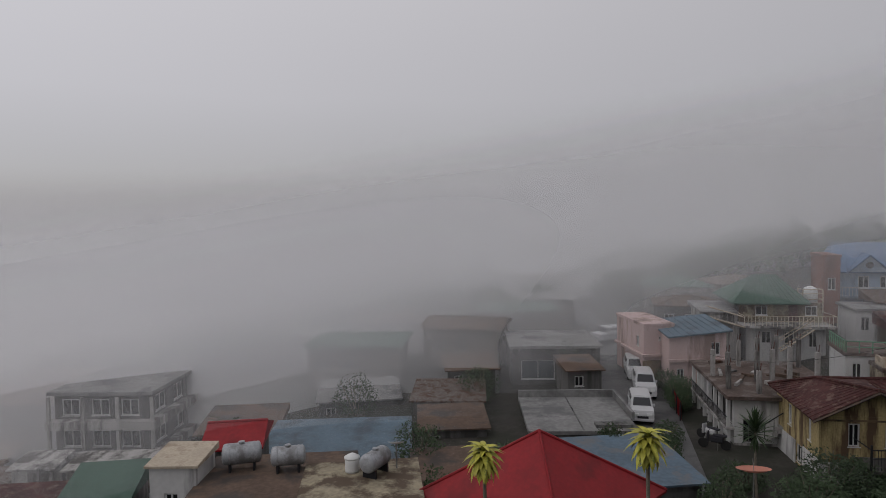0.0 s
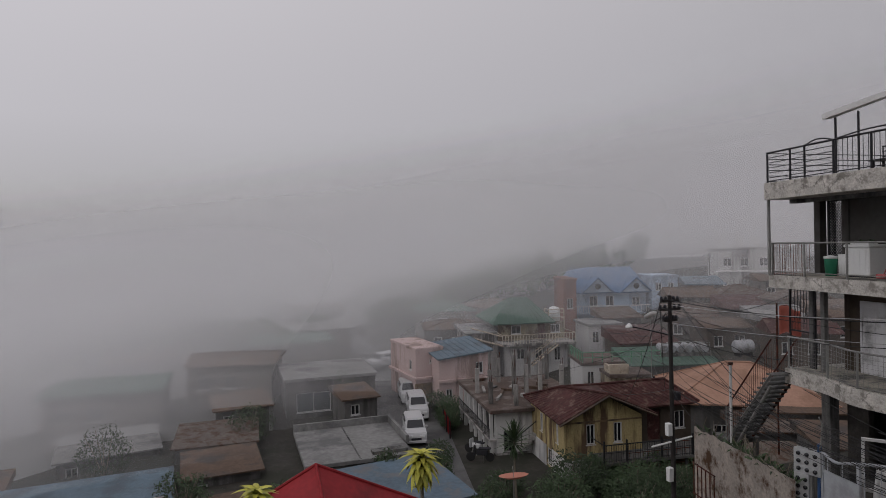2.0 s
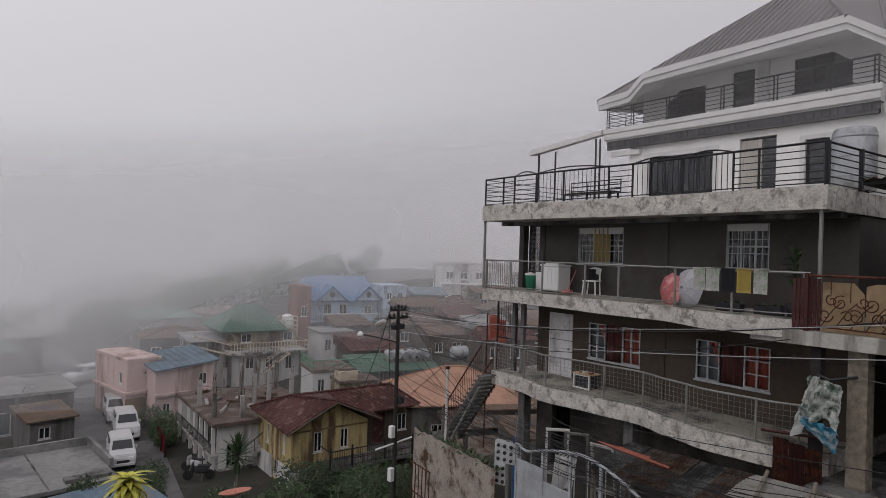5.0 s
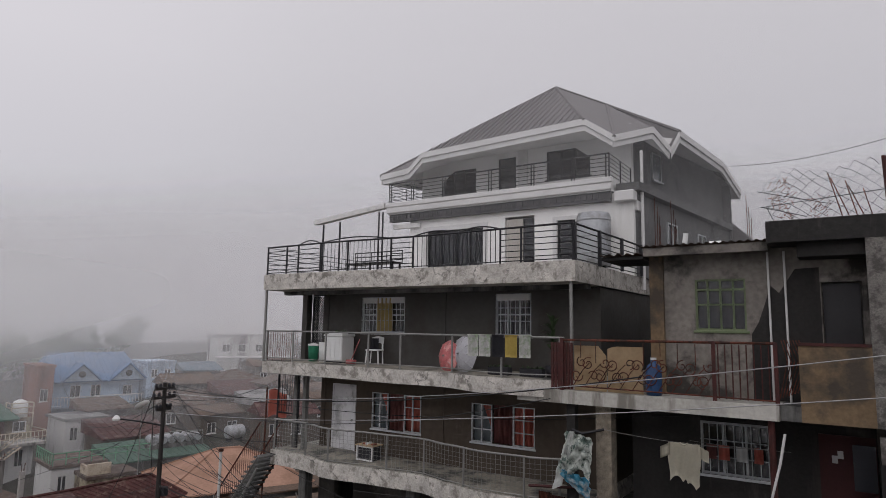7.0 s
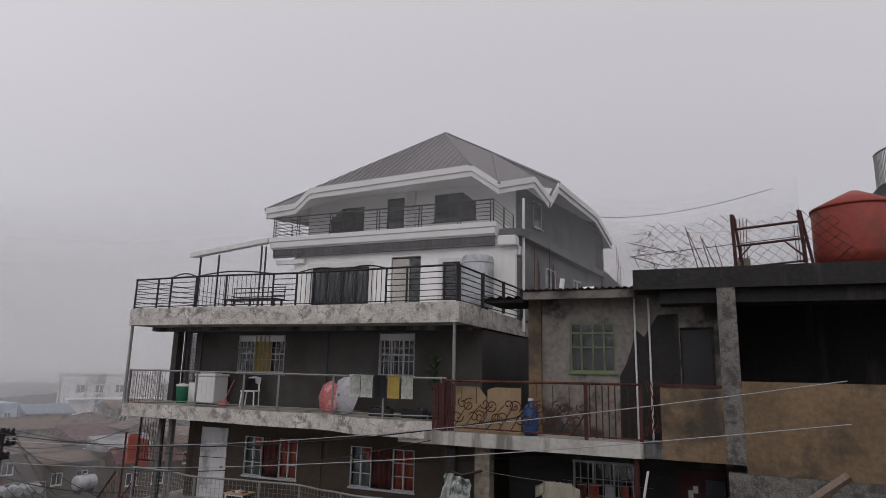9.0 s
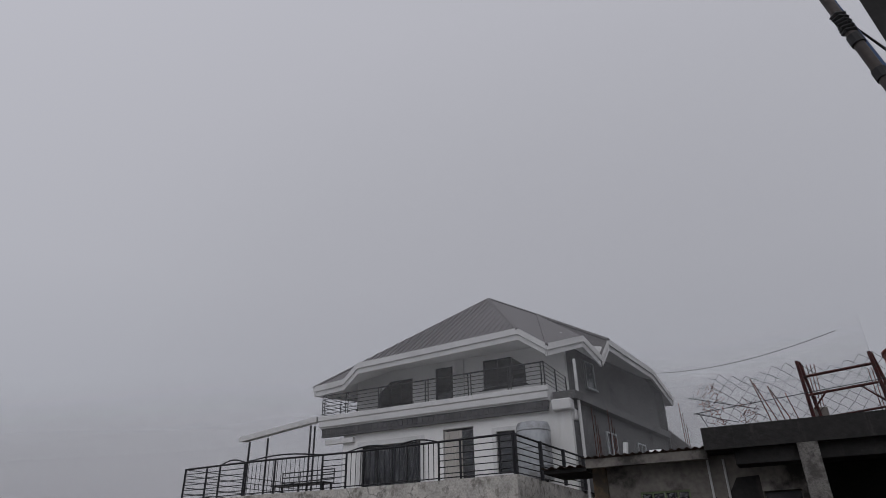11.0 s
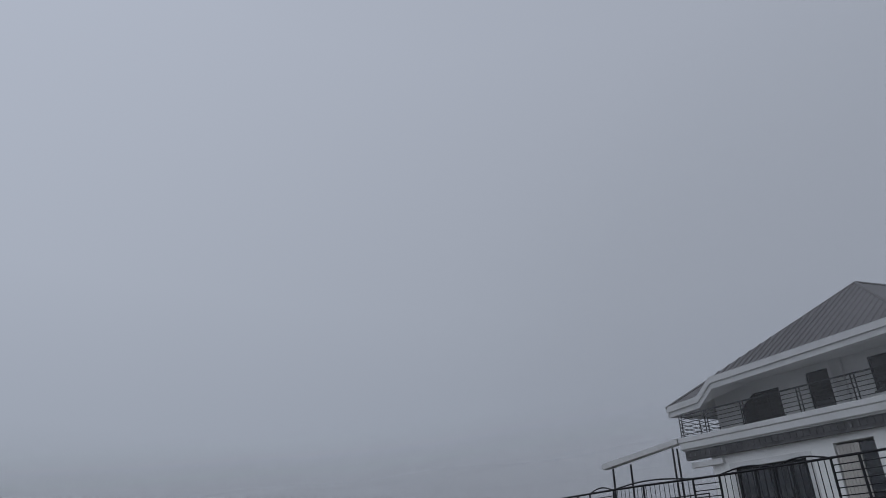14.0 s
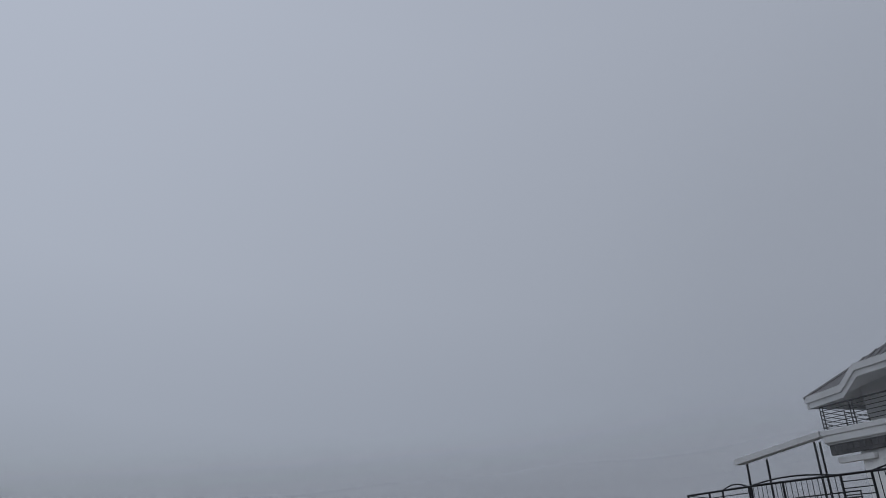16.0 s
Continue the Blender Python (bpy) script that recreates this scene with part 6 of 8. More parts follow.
    for x, y, l, dd, zt, kind, rm in ((52.6, 53.5, 6.0, 5.0, 7.6, "hip", RUSTROOF), (57.5, 52.5, 6.0, 5.0, 9.2, "gable_x", BROWNROOF), (44.0, 52.0, 5.0, 4.0, 6.0, "shed", RUSTROOF), (47.5, 55.5, 5.0, 4.0, 7.6, "gable_x", BROWNROOF),
                                     (43.6, 46.0, 5.5, 4.0, 5.6, "gable_x", BROWNROOF), (48.5, 48.0, 5.0, 4.0, 7.0, "shed", MAROONROOF), (47.0, 42.0, 5.0, 4.0, 6.4, "shed", SLABROOF), (52.0, 45.5, 6.0, 4.0, 7.8, "gable_y", RUSTROOF),
                                     (53.5, 59.5, 4.0, 4.0, 8.6, "shed", TEALROOF), (44.0, 39.0, 5.0, 4.0, 6.0, "gable_x", MAROONROOF), (49.0, 37.5, 6.0, 4.0, 7.2, "shed", BROWNROOF), (40.0, 57.0, 4.0, 3.5, 5.6, "shed", RUSTROOF)):
        g = ground_z(x + 2, y + 2)
        h = max(2.6, zt - g)
        hh = town_house("small crowded house with a weathered roof on the slope", x, y, zt - h, rd.uniform(-34, -12), l, dd, h, rd.choice([GREYPLAST, BROWNWALL, PLASTER, BROWNWALL]), kind, rm, rd.uniform(0.6, 1.1), 0.3,
                        front=[(0.6, 1.5, h - 1.7, h - 0.7), (2.6, 3.6, h - 1.7, h - 0.7)])
        if kind == "shed":
            seams(hh, -0.3, l + 0.3, -0.3, dd + 0.3, h + 0.12, h + 0.8, 10, rm)
    # flat concrete roof by the street and the building behind
    L = town_house("low building with a wet concrete roof slab", 5.2, 38.2, -2.1, -2, 6.7, 7.4, 2.6, GREYPLAST, "flat", SLABROOF, 0, 0.1, front=[])
    part("roof_joint", bx(3.3, 3.4, 0, 7.4, 2.85, 2.87), CONC_D, L)
    for a, b, c, d in ((-0.1, 7.0, 7.3, 7.5), (6.8, 7.0, 2.0, 7.3)):
        part("parapet", bx(a, b, c, d, 2.85, 3.35), SLABROOF, L)
    part("roof_opening", bx(4.2, 6.5, 0.4, 1.1, 2.85, 3.05), CONC_D, L)
    town_house("grey concrete building with a pale roller front", 5.6, 52.0, -1.2, -2, 7.4, 7.0, 4.2, GREYPLAST, "flat", SLABROOF, 0, 0.2, front=[(0.8, 3.6, 1.6, 3.2), (4.6, 5.4, 1.4, 3.0), (6.2, 7.2, 1.4, 3.0)], glass_m=WINGLASS)
    town_house("blue sheet roofed low house below the red roof", 6.2, 29.0, -2.2, 6, 6.2, 5.6, 3.2, GREYPLAST, "shed", BLUEWET, 0.35, 0.3)
    # red pyramid roof, close below
    R = town_house("house under a bright red pyramid roof", 3.7, 20.1, 0.0, 45, 6.2, 6.2, 2.9, GREYPLAST, "hip", REDROOF, 2.5, 0.5, front=[(2, 3.2, 1.0, 2.2)], roof_label="bright red painted metal pyramid roof")
    # left side: roofs under the tanks
    town_house("low house with a patched brown flat roof", -10.1, 21.5, 0.0, 4, 6.2, 7.0, 2.85, GREYPLAST, "flat", BROWNROOF, 0, 0.2)
    town_house("low house with a pale stained roof deck", -5.6, 22.6, 0.0, 6, 4.6, 4.6, 2.95, GREYPLAST, "flat", YELROOF, 0, 0.2)
    town_house("small white house with a pale stained shed roof", -12.4, 25.4, 0.0, -1, 1.95, 2.1, 3.9, WHITETOWN, "shed", CREAMPAINT, 0.2, 0.15, front=[(0.6, 1.2, 1.8, 2.8)])
    town_house("small house with a faded red roof", -11.7, 29.6, -1.0, 8, 2.5, 3.6, 4.0, GREYPLAST, "gable_x", REDROOF, 0.7, 0.25)
    town_house("long low house under a faded teal roof", -10.6, 33.0, -2.2, 3, 8.4, 8.0, 2.7, GREYPLAST, "shed", TEALROOF, 0.1, 0.3)
    town_house("low house with a green roof", -18.0, 28.4, -2.2, 8, 2.8, 2.6, 3.2, GREYPLAST, "shed", GREENROOF, 0.8, 0.3)
    # long grey three-storey building with ledges
    G = town_house("grey apartment block with long pale balconies on each storey", -26.0, 40.8, -5.6, -2, 6.4, 6.4, 8.4, GREYPLAST, "flat", SLABROOF, 0, 0.35,
                   front=[(0.5 + 2.0 * i, 1.7 + 2.0 * i, z, z + 1.1) for i in range(3) for z in (2.7, 4.9, 7.0)], right=[(0.8 + 2.6 * i, 2.2 + 2.6 * i, z, z + 1.1) for i in range(2) for z in (4.9, 7.0)], floors=(4.2, 6.4))
    for z in (2.0, 4.2, 6.4):
        part("balcony", bx(-0.2, 7.1, -0.8, -0.13, z - 0.15, z + 0.4), STAINEDTOWN, G)
        part("balcony", bx(6.404, 7.1, -0.12, 6.4, z - 0.15, z + 0.4), STAINEDTOWN, G)
        for k in range(4):
            part("balcony_post", bx(-0.1 + 2.3 * k, 0.1 + 2.3 * k, -0.72, -0.56, z + 0.404, z + 2.0), STAINEDTOWN, G)
    for x, y, z, rz, l, d in ((-24.7, 34.6, -2.9, 2, 2.3, 1.8), (-21.0, 33.6, -2.6, 2, 4.2, 1.8), (-18.4, 30.9, -2.3, 4, 2.5, 1.6)):
        town_house("low shed under a wet pale sheet roof", x, y, z, rz, l, d, 3.1, STAINEDTOWN, "shed", STAINEDTOWN, 0.3, 0.2, category="shed", group="sheds of the yards")
    # sheds and lean-tos that crowd the yards below the yellow house
    for x, y, z, rz, L3, D3, h3, rm in ((28.2, 27.0, 0.0, -25, 3.6, 3.0, 3.0, RUSTROOF), 
                                       (31.5, 27.6, 0.4, -30, 4.0, 3.0, 3.2, BROWNROOF), (24.0, 22.6, 0.4, -20, 3.6, 3.0, 2.4, RUSTROOF), (28.0, 22.0, 1.0, -30, 4.0, 3.4, 2.6, BROWNROOF), (9.4, 47.2, -0.4, 4, 2.6, 3.6, 2.6, BROWNROOF),
                                       (-1.6, 39.0, -2.0, 3, 4.2, 4.0, 2.6, BROWNROOF), (-2.4, 44.0, -2.0, -4, 5.0, 4.5, 3.0, RUSTROOF), (-9.5, 46.0, -2.6, 8, 6.0, 5.0, 3.0, SLABROOF), (0.2, 49.5, -1.6, 5, 4.0, 4.0, 3.4, BROWNROOF),
                                       (-17.0, 33.5, -3.0, 8, 5.0, 5.0, 2.6, RUSTROOF), (-16.5, 40.5, -3.0, 5, 5.0, 5.0, 3.0, BROWNROOF), (-29.5, 33.0, -4.0, 10, 4.0, 4.0, 2.8, RUSTROOF), (-22.6, 28.4, -2.6, 6, 3.6, 2.6, 3.0, MAROONROOF),
                                       (-34.0, 38.0, -5.0, 10, 5.0, 4.5, 3.4, BROWNROOF), (-1.4, 30.0, -1.2, 6, 3.0, 4.0, 2.0, BROWNROOF)):
        town_house("low rusty shed crowded between the houses", x, y, z, rz, L3, D3, h3, GREYPLAST, "shed", rm, 0.35, 0.25, front=[(0.5, 1.2, h3 - 1.2, h3 - 0.4)], category="shed", group="sheds of the yards")
    # further low houses in the mist
    rnd = random.Random(11)
    spots = [(-12, 54, 8, 6, GREENROOF), (-2, 58, 7, 6, BROWNROOF), (-22, 68, 9, 7, SLABROOF), (4, 66, 8, 6, GREENROOF), (-10, 68, 8, 7, BROWNROOF),
             (8, 76, 8, 7, SLABROOF), (-38, 50, 8, 7, BROWNROOF), (-40, 66, 9, 8, SLABROOF), (24, 70, 7, 6, BROWNROOF), (26, 80, 8, 7, GREENROOF), (34, 76, 7, 6, BROWNROOF), (10, 90, 8, 6, BROWNROOF), (-4, 84, 8, 6, GREENROOF)]
    for x, y, L2, D2, rm in spots:
        h = rnd.uniform(3.0, 4.6)
        z = ground_z(x + 2, y + 2)
        wm = rnd.choice([GREYPLAST, PLASTER, GREYPLAST, PLASTER])
        town_house("small mist-veiled house of the hillside town", x, y, z, rnd.uniform(-18, 12), L2, D2, h, wm, rnd.choice(["hip", "flat", "gable_x", "shed"]), rm, rnd.uniform(0.5, 1.2), 0.4,
                   front=[(0.8, 1.8, h - 2.0, h - 0.9), (3.0, 4.2, h - 2.0, h - 0.9)])



# ---- street ----
def build_street():
    mid = [(9.0, 22.0), (11.2, 33.0), (13.4, 42.0), (15.2, 50.0), (16.6, 58.0), (17.6, 70.0), (18.0, 90.0), (17.0, 120.0)]
    bm = bmesh.new()
    prev = None
    for i, (x, y) in enumerate(mid):
        a, b = Vector(mid[max(0, i - 1)]), Vector(mid[min(len(mid) - 1, i + 1)])
        n = (b - a).normalized()
        s = Vector((n.y, -n.x)) * 2.6
        z = ground_z(x, y) + 0.12
        row = [bm.verts.new((x - s.x, y - s.y, z)), bm.verts.new((x + s.x, y + s.y, z)), bm.verts.new((x - s.x, y - s.y, z - 0.6)), bm.verts.new((x + s.x, y + s.y, z - 0.6))]
        if prev:
            bm.faces.new((prev[0], prev[1], row[1], row[0]))
            bm.faces.new((prev[0], row[0], row[2], prev[2]))
            bm.faces.new((row[1], prev[1], prev[3], row[3]))
        prev = row
    tagged(new("road", mesh_of("road", bm, ASPHALT)), "narrow wet asphalt street between the houses", "road", kind="structure")


build_street()
for rad, dens, base, r0, r1, lo, hi, gain in ((33, 0.012, 1.0, -60, -50, 5, 14, (7.0, 0.0, (-16, 4))), (41, 0.026, 1.0, -60, -50, 6, 16, (7.0, 0.0, (-18, 10))), (50, 0.22, 0.7, 3, 11, 11, 21, (2.8, 0.5, (-12, 20))), (64, 0.44, 0.6, 1, 10, 11, 24, (1.7, 0.6, (-10, 42))),
                                              (80, 0.55, 0.5, -1, 9, 10, 26, (1.4, 0.72, (-20, 42))), (100, 0.72, 0.5, -3, 8, 8, 28, (1.3, 0.85, (-25, 62))), (130, 0.88, 0.8, -8, 5, 6, 30, (1.1, 1.0, (-25, 62)))):
    fb = new("mist_veil", mesh_of("mist_veil", sheet(bmesh.new(), fog_arc(rad, -22, hi + 2 + 0.17 * rad, -100, 18 if rad < 45 else 105), 150, 6), fog_mat("mist", dens, lo, hi, r0, r1, *gain, tilt=0.17, white=0.92, base=base), True))
    fb.visible_shadow = False
    tagged(fb, "thin drifting veil of grey mist over the valley", "mist", kind="stuff")
for w, dens in ((3.9, 0.15),):
    mv = new("mist_wisp", mesh_of("mist_wisp", sheet(bmesh.new(), lambda a, b: (-20 + 56 * a, w + 0.25 * math.sin(a * 9), 1.0 + 26 * b), 40, 6), fog_mat("mist_wisp", dens, 21, 36, 15.6, 20.5, 1.0, 1.0, (-25, 62), (-18, 2, 33, 14)), True))
    mv.matrix_world = HOUSE
    mv.visible_shadow = False
    tagged(mv, "wisp of mist drifting across the upper storeys", "mist", kind="stuff")
mv = new("mist_wisp", mesh_of("mist_wisp", sheet(bmesh.new(), lambda a, b: (10.95 + 3.0 * a, 5.2 + 10.5 * a, 1.5 + 12.0 * b), 30, 6), fog_mat("mist_side", 0.24, 18.5, 21.3, 15.5, 18.0, 1.0, 1.0, (-25, 62), (11.0, 12.4, 14.0, 13.3)), True))
mv.matrix_world = HOUSE
mv.visible_shadow = False
tagged(mv, "wisp of mist drifting along the side wall", "mist", kind="stuff")
# the far cloud that closes the valley: it emits, as bright as the sky that it runs into
def build_backdrop():
    m = bpy.data.materials.new("far_cloud_glow")
    m.use_nodes = True
    t = m.node_tree
    for nd in list(t.nodes):
        t.nodes.remove(nd)
    out, em, tr, mx = (t.nodes.new("ShaderNode" + k) for k in ("OutputMaterial", "Emission", "BsdfTransparent", "MixShader"))
    geo, sep = t.nodes.new("ShaderNodeNewGeometry"), t.nodes.new("ShaderNodeSeparateXYZ")
    t.links.new(geo.outputs["Position"], sep.inputs[0])
    st = t.nodes.new("ShaderNodeMath")
    st.operation = "MULTIPLY_ADD"
    st.inputs[1].default_value, st.inputs[2].default_value = -0.26 / 420, 1.05
    t.links.new(sep.outputs["X"], st.inputs[0])
    t.links.new(st.outputs[0], em.inputs["Strength"])
    # fog brightness comes from this emission, not from light on the ring
    em.inputs["Color"].default_value = (0.285, 0.285, 0.292, 1)
    up = t.nodes.new("ShaderNodeMapRange")
    up.interpolation_type = "SMOOTHSTEP"
    up.inputs["From Min"].default_value, up.inputs["From Max"].default_value = 16, 50
    t.links.new(sep.outputs["Z"], up.inputs["Value"])
    t.links.new(up.outputs[0], mx.inputs[0])
    t.links.new(em.outputs[0], mx.inputs[1])
    t.links.new(tr.outputs[0], mx.inputs[2])
    t.links.new(mx.outputs[0], out.inputs["Surface"])
    b = new("backdrop", mesh_of("backdrop", sheet(bmesh.new(), fog_arc(420, -75, 55, -180, 180), 120, 4), m, True))
    b.visible_shadow = False
    tagged(b, "pale self-glowing far cloud closing the valley on all sides", "backdrop", kind="structure")


build_backdrop()


# ---- things on the balconies ----
REDPL = mat("red_plastic_bag", (0.40, 0.11, 0.11), 0.45, var=0.25, scale=4, stain=(0.6, 0.3, 0.28), stain_scale=4, stain_amt=0.3, bump=0.2)
GREYBAG = mat("grey_plastic_bag", (0.36, 0.36, 0.38), 0.45, var=0.2, scale=4, bump=0.2)
WHITEPL = mat("white_plastic", (0.62, 0.63, 0.62), 0.5, var=0.06, scale=3, bump=0.03)
GREENPL = mat("green_plastic", (0.02, 0.16, 0.09), 0.5, var=0.1, bump=0)
DARKFAB = mat("dark_fabric", (0.03, 0.03, 0.035), 0.9, var=0.2, bump=0.1)
YELFAB = mat("yellow_towel", (0.48, 0.36, 0.10), 0.95, var=0.15, scale=5, bump=0.2)
PALEFAB = mat("patterned_towel", (0.56, 0.56, 0.54), 0.95, var=0.2, scale=5, stain=(0.35, 0.42, 0.3), stain_scale=6, bump=0.2)
LEAF = mat("dark_leaf", (0.035, 0.06, 0.025), 0.6, var=0.4, scale=3, bump=0.1, piece=0.3)
LEAFY = mat("variegated_leaf", (0.42, 0.40, 0.06), 0.5, var=0.3, scale=2.5, stain=(0.07, 0.11, 0.02), stain_scale=5, stain_amt=0.5, bump=0.1, piece=0.3)
BARK = mat("pale_bark", (0.16, 0.14, 0.11), 0.95, var=0.3, scale=5, bump=0.4)
CARWHITE = mat("white_car_paint", (0.45, 0.455, 0.46), 0.35, var=0.04, bump=0, spec=0.5)
TYRE = mat("black_rubber", (0.02, 0.02, 0.02), 0.9, var=0.2, bump=0.1)
TANKSTEEL = mat("dull_steel_tank", (0.34, 0.355, 0.37), 0.5, 0.35, var=0.2, scale=1.5, stain=(0.2, 0.2, 0.2), stain_scale=1, bump=0.05)
TIMBER = mat("dark_pole_timber", (0.028, 0.025, 0.024), 0.9, var=0.3, scale=4, bump=0.3, streak=True)
WIRE = mat("black_cable", (0.012, 0.012, 0.013), 0.6, var=0.1, bump=0)
WIREPALE = mat("pale_cable", (0.30, 0.30, 0.30), 0.6, var=0.1, bump=0)
ORANGECL = mat("orange_tarpaulin", (0.36, 0.105, 0.075), 0.7, var=0.12, scale=2, bump=0.1)
RUSTWALL = mat("mossy_old_wall", (0.50, 0.45, 0.40), 0.95, var=0.4, scale=2, stain=(0.13, 0.075, 0.045), stain_scale=1.7, stain_amt=0.4, bump=0.7)
GATEPAINT = mat("grey_blue_gate_paint", (0.36, 0.38, 0.40), 0.6, 0.1, var=0.1, scale=2, stain=(0.26, 0.27, 0.28), stain_scale=1, bump=0.05)
METERGREY = mat("meter_box_grey", (0.36, 0.37, 0.37), 0.6, 0.2, var=0.2, scale=4, bump=0.1)
STRIPERED = mat("red_plank_paint", (0.23, 0.07, 0.05), 0.8, var=0.4, scale=3, bump=0.2)
DISHPINK = mat("faded_orange_dish", (0.42, 0.17, 0.12), 0.75, var=0.15, scale=3, bump=0.05)


def local(u, w, z, rz=0):
    return HOUSE @ pose(u, w, z, 0, 0, rz)


def build_balcony_things():
    wm = thing("washing_machine", local(1.75, 1.05, FB + 0.012), "white plastic washing tub with a ribbed front", "washing machine")
    part("body", bx(0, 0.78, 0, 0.6, 0.05, 0.82, 0.03), WHITEPL, wm)
    part("lid", bx(-0.02, 0.8, -0.02, 0.62, 0.822, 0.9, 0.02), WHITEPL, wm)
    for i in range(4):
        part("rib", bx(0.1 + i * 0.18, 0.14 + i * 0.18, -0.012, 0.0, 0.15, 0.75, 0.004), WHITEPL, wm)
    part("base", bx(0.04, 0.74, 0.04, 0.56, 0, 0.052), DARKFAB, wm)
    pl = thing("herb_tray", local(1.8, 1.2, FB + 0.914), "low tray of green herbs on the washing tub", "plant")
    part("tray", bx(0, 0.6, 0, 0.3, 0, 0.05, 0.01), WHITEPL, pl)
    rnd = random.Random(3)
    lm = leaf_mesh(0.12, 0.03, LEAF)
    for i in range(30):
        o = share("leaf", lm, pl, rnd.uniform(0.03, 0.57), rnd.uniform(0.03, 0.27), 0.04, rnd.uniform(0, 360))
        o.rotation_euler = (radians(rnd.uniform(20, 75)), 0, rnd.uniform(0, 6.28))
    bn = thing("green_bin", local(1.25, 1.1, FB + 0.012), "small green and white plastic bin", "bin")
    lathe_part("bin_body", [(0, 0), (0.15, 0), (0.18, 0.5), (0.18, 0.52)], 12, GREENPL, bn)
    lathe_part("bin_lid", [(0.19, 0.5), (0.19, 0.56), (0, 0.6)], 12, WHITEPL, bn)
    for u in (1.5, 1.62):
        b2 = thing("white_bucket", local(u, 1.25, FB + 0.012), "pale plastic bucket by the wall", "bucket", "buckets by the wall")
        lathe_part("bucket_body", [(0, 0), (0.1, 0), (0.12, 0.62), (0.0, 0.62)], 12, WHITEPL, b2)
    dp = thing("dustpan", local(2.75, 1.0, FB + 0.012), "red dustpan with a long handle", "dustpan")
    part("pan", bx(0, 0.28, 0, 0.22, 0, 0.12, 0.02), REDPL, dp)
    part("handle", tube(bmesh.new(), [(0.14, 0.12, 0.1), (0.26, 0.35, 0.75)], 0.015, 6), REDPL, dp)
    ch = thing("plastic_chair", local(3.55, 1.0, FB + 0.012, 15), "white plastic stool chair with a dark cloth over it", "chair")
    part("seat", bx(0, 0.45, 0, 0.42, 0.42, 0.46, 0.012), WHITEPL, ch)
    for x, y in ((0.02, 0.02), (0.39, 0.02), (0.02, 0.36), (0.39, 0.36)):
        part("leg", tube(bmesh.new(), [(x + 0.02 + (-0.03 if x < 0.2 else 0.03), y, 0), (x + 0.02, y + 0.02, 0.43)], 0.022, 6), WHITEPL, ch)
    part("backrest", sheet(bmesh.new(), lambda a, b: (0.02 + 0.41 * a, 0.40 + 0.06 * b, 0.62 + 0.2 * b + 0.04 * math.sin(a * 3.14)), 8, 3, 0.03), WHITEPL, ch)
    for x in (0.05, 0.38):
        part("back_post", bx(x, x + 0.04, 0.38, 0.42, 0.46, 0.66), WHITEPL, ch)
    part("cloth", sheet(bmesh.new(), lambda a, b: (0.0 + 0.3 * a, 0.36 - 0.03 * math.sin(a * 8), 0.8 - 0.36 * b), 8, 4, 0.02), DARKFAB, ch)
    for u, m, r, lab in ((6.85, REDPL, 0.44, "red"), (7.35, GREYBAG, 0.52, "pale grey")):
        g = thing("umbrella", HOUSE @ pose(u, 0.62, FB + 0.012 + r * 0.88) @ pose(0, 0, 0, 84, 0, -18), lab + " open umbrella drying on the balcony floor", "umbrella", "umbrellas on the balcony")
        bm = bmesh.new()
        top = bm.verts.new((0, 0, r * 0.42))
        rings = []
        for k in (0.35, 0.7, 1.0):
            rings.append([bm.verts.new((r * k * (1 - 0.05 * (i % 2)) * math.cos(i * math.tau / 16), r * k * (1 - 0.05 * (i % 2)) * math.sin(i * math.tau / 16), r * 0.42 * (1 - k * k))) for i in range(16)])
        for i in range(16):
            n = (i + 1) % 16
            bm.faces.new((top, rings[0][i], rings[0][n]))
            for a, b in zip(rings, rings[1:]):
                bm.faces.new((a[i], b[i], b[n], a[n]))
        part("canopy", bm, m, g)
        for i in range(8):
            a = i * math.tau / 8
            part("rib", tube(bmesh.new(), [(0, 0, r * 0.42), (r * 0.6 * math.cos(a), r * 0.6 * math.sin(a), r * 0.27), (r * math.cos(a), r * math.sin(a), 0.0)], 0.008, 4), GALV, g)
        part("shaft", tube(bmesh.new(), [(0, 0, -0.3), (0, 0, r * 0.42 + 0.05)], 0.012, 6), GALV, g)
    mats = [PALEFAB, PALEFAB, DARKFAB, YELFAB, PALEFAB]
    for i, m in enumerate(mats):
        u = 8.05 + i * 0.36
        tw = thing("towel", local(u, -lerp_line(EDGE_B, u + 0.15) + 0.0, FB + 0.98), ["white printed", "pale green printed", "black patterned", "yellow", "pale"][i] + " towel drying over the balcony rail", "towel", "towels on the rail")
        part("front", sheet(bmesh.new(), lambda a, b: (0.31 * a, 0.02 - 0.02 * math.sin(a * 9 + i) - 0.01, 0.03 - 0.52 * b), 8, 6, 0.008), m, tw, smooth=True)
        part("hem", bx(0.0, 0.31, -0.015, 0.1, 0.028, 0.04), m, tw)
    po = thing("potted_plant", local(9.95, 0.5, FB + 0.012), "leafy plant in a dark pot on a stand", "plant")
    lathe_part("pot", [(0, 0), (0.14, 0), (0.18, 0.28), (0, 0.28)], 12, DARKFAB, po)
    lm2 = leaf_mesh(0.35, 0.05, LEAF)
    part("stem", tube(bmesh.new(), [(0, 0, 0.28), (0.02, 0, 1.3)], 0.012, 5), LEAF, po)
    for i in range(30):
        o = share("leaf", lm2, po, 0, 0, rnd.uniform(0.6, 1.35))
        o.rotation_euler = (radians(rnd.uniform(-10, 60)), 0, rnd.uniform(0, 6.28))
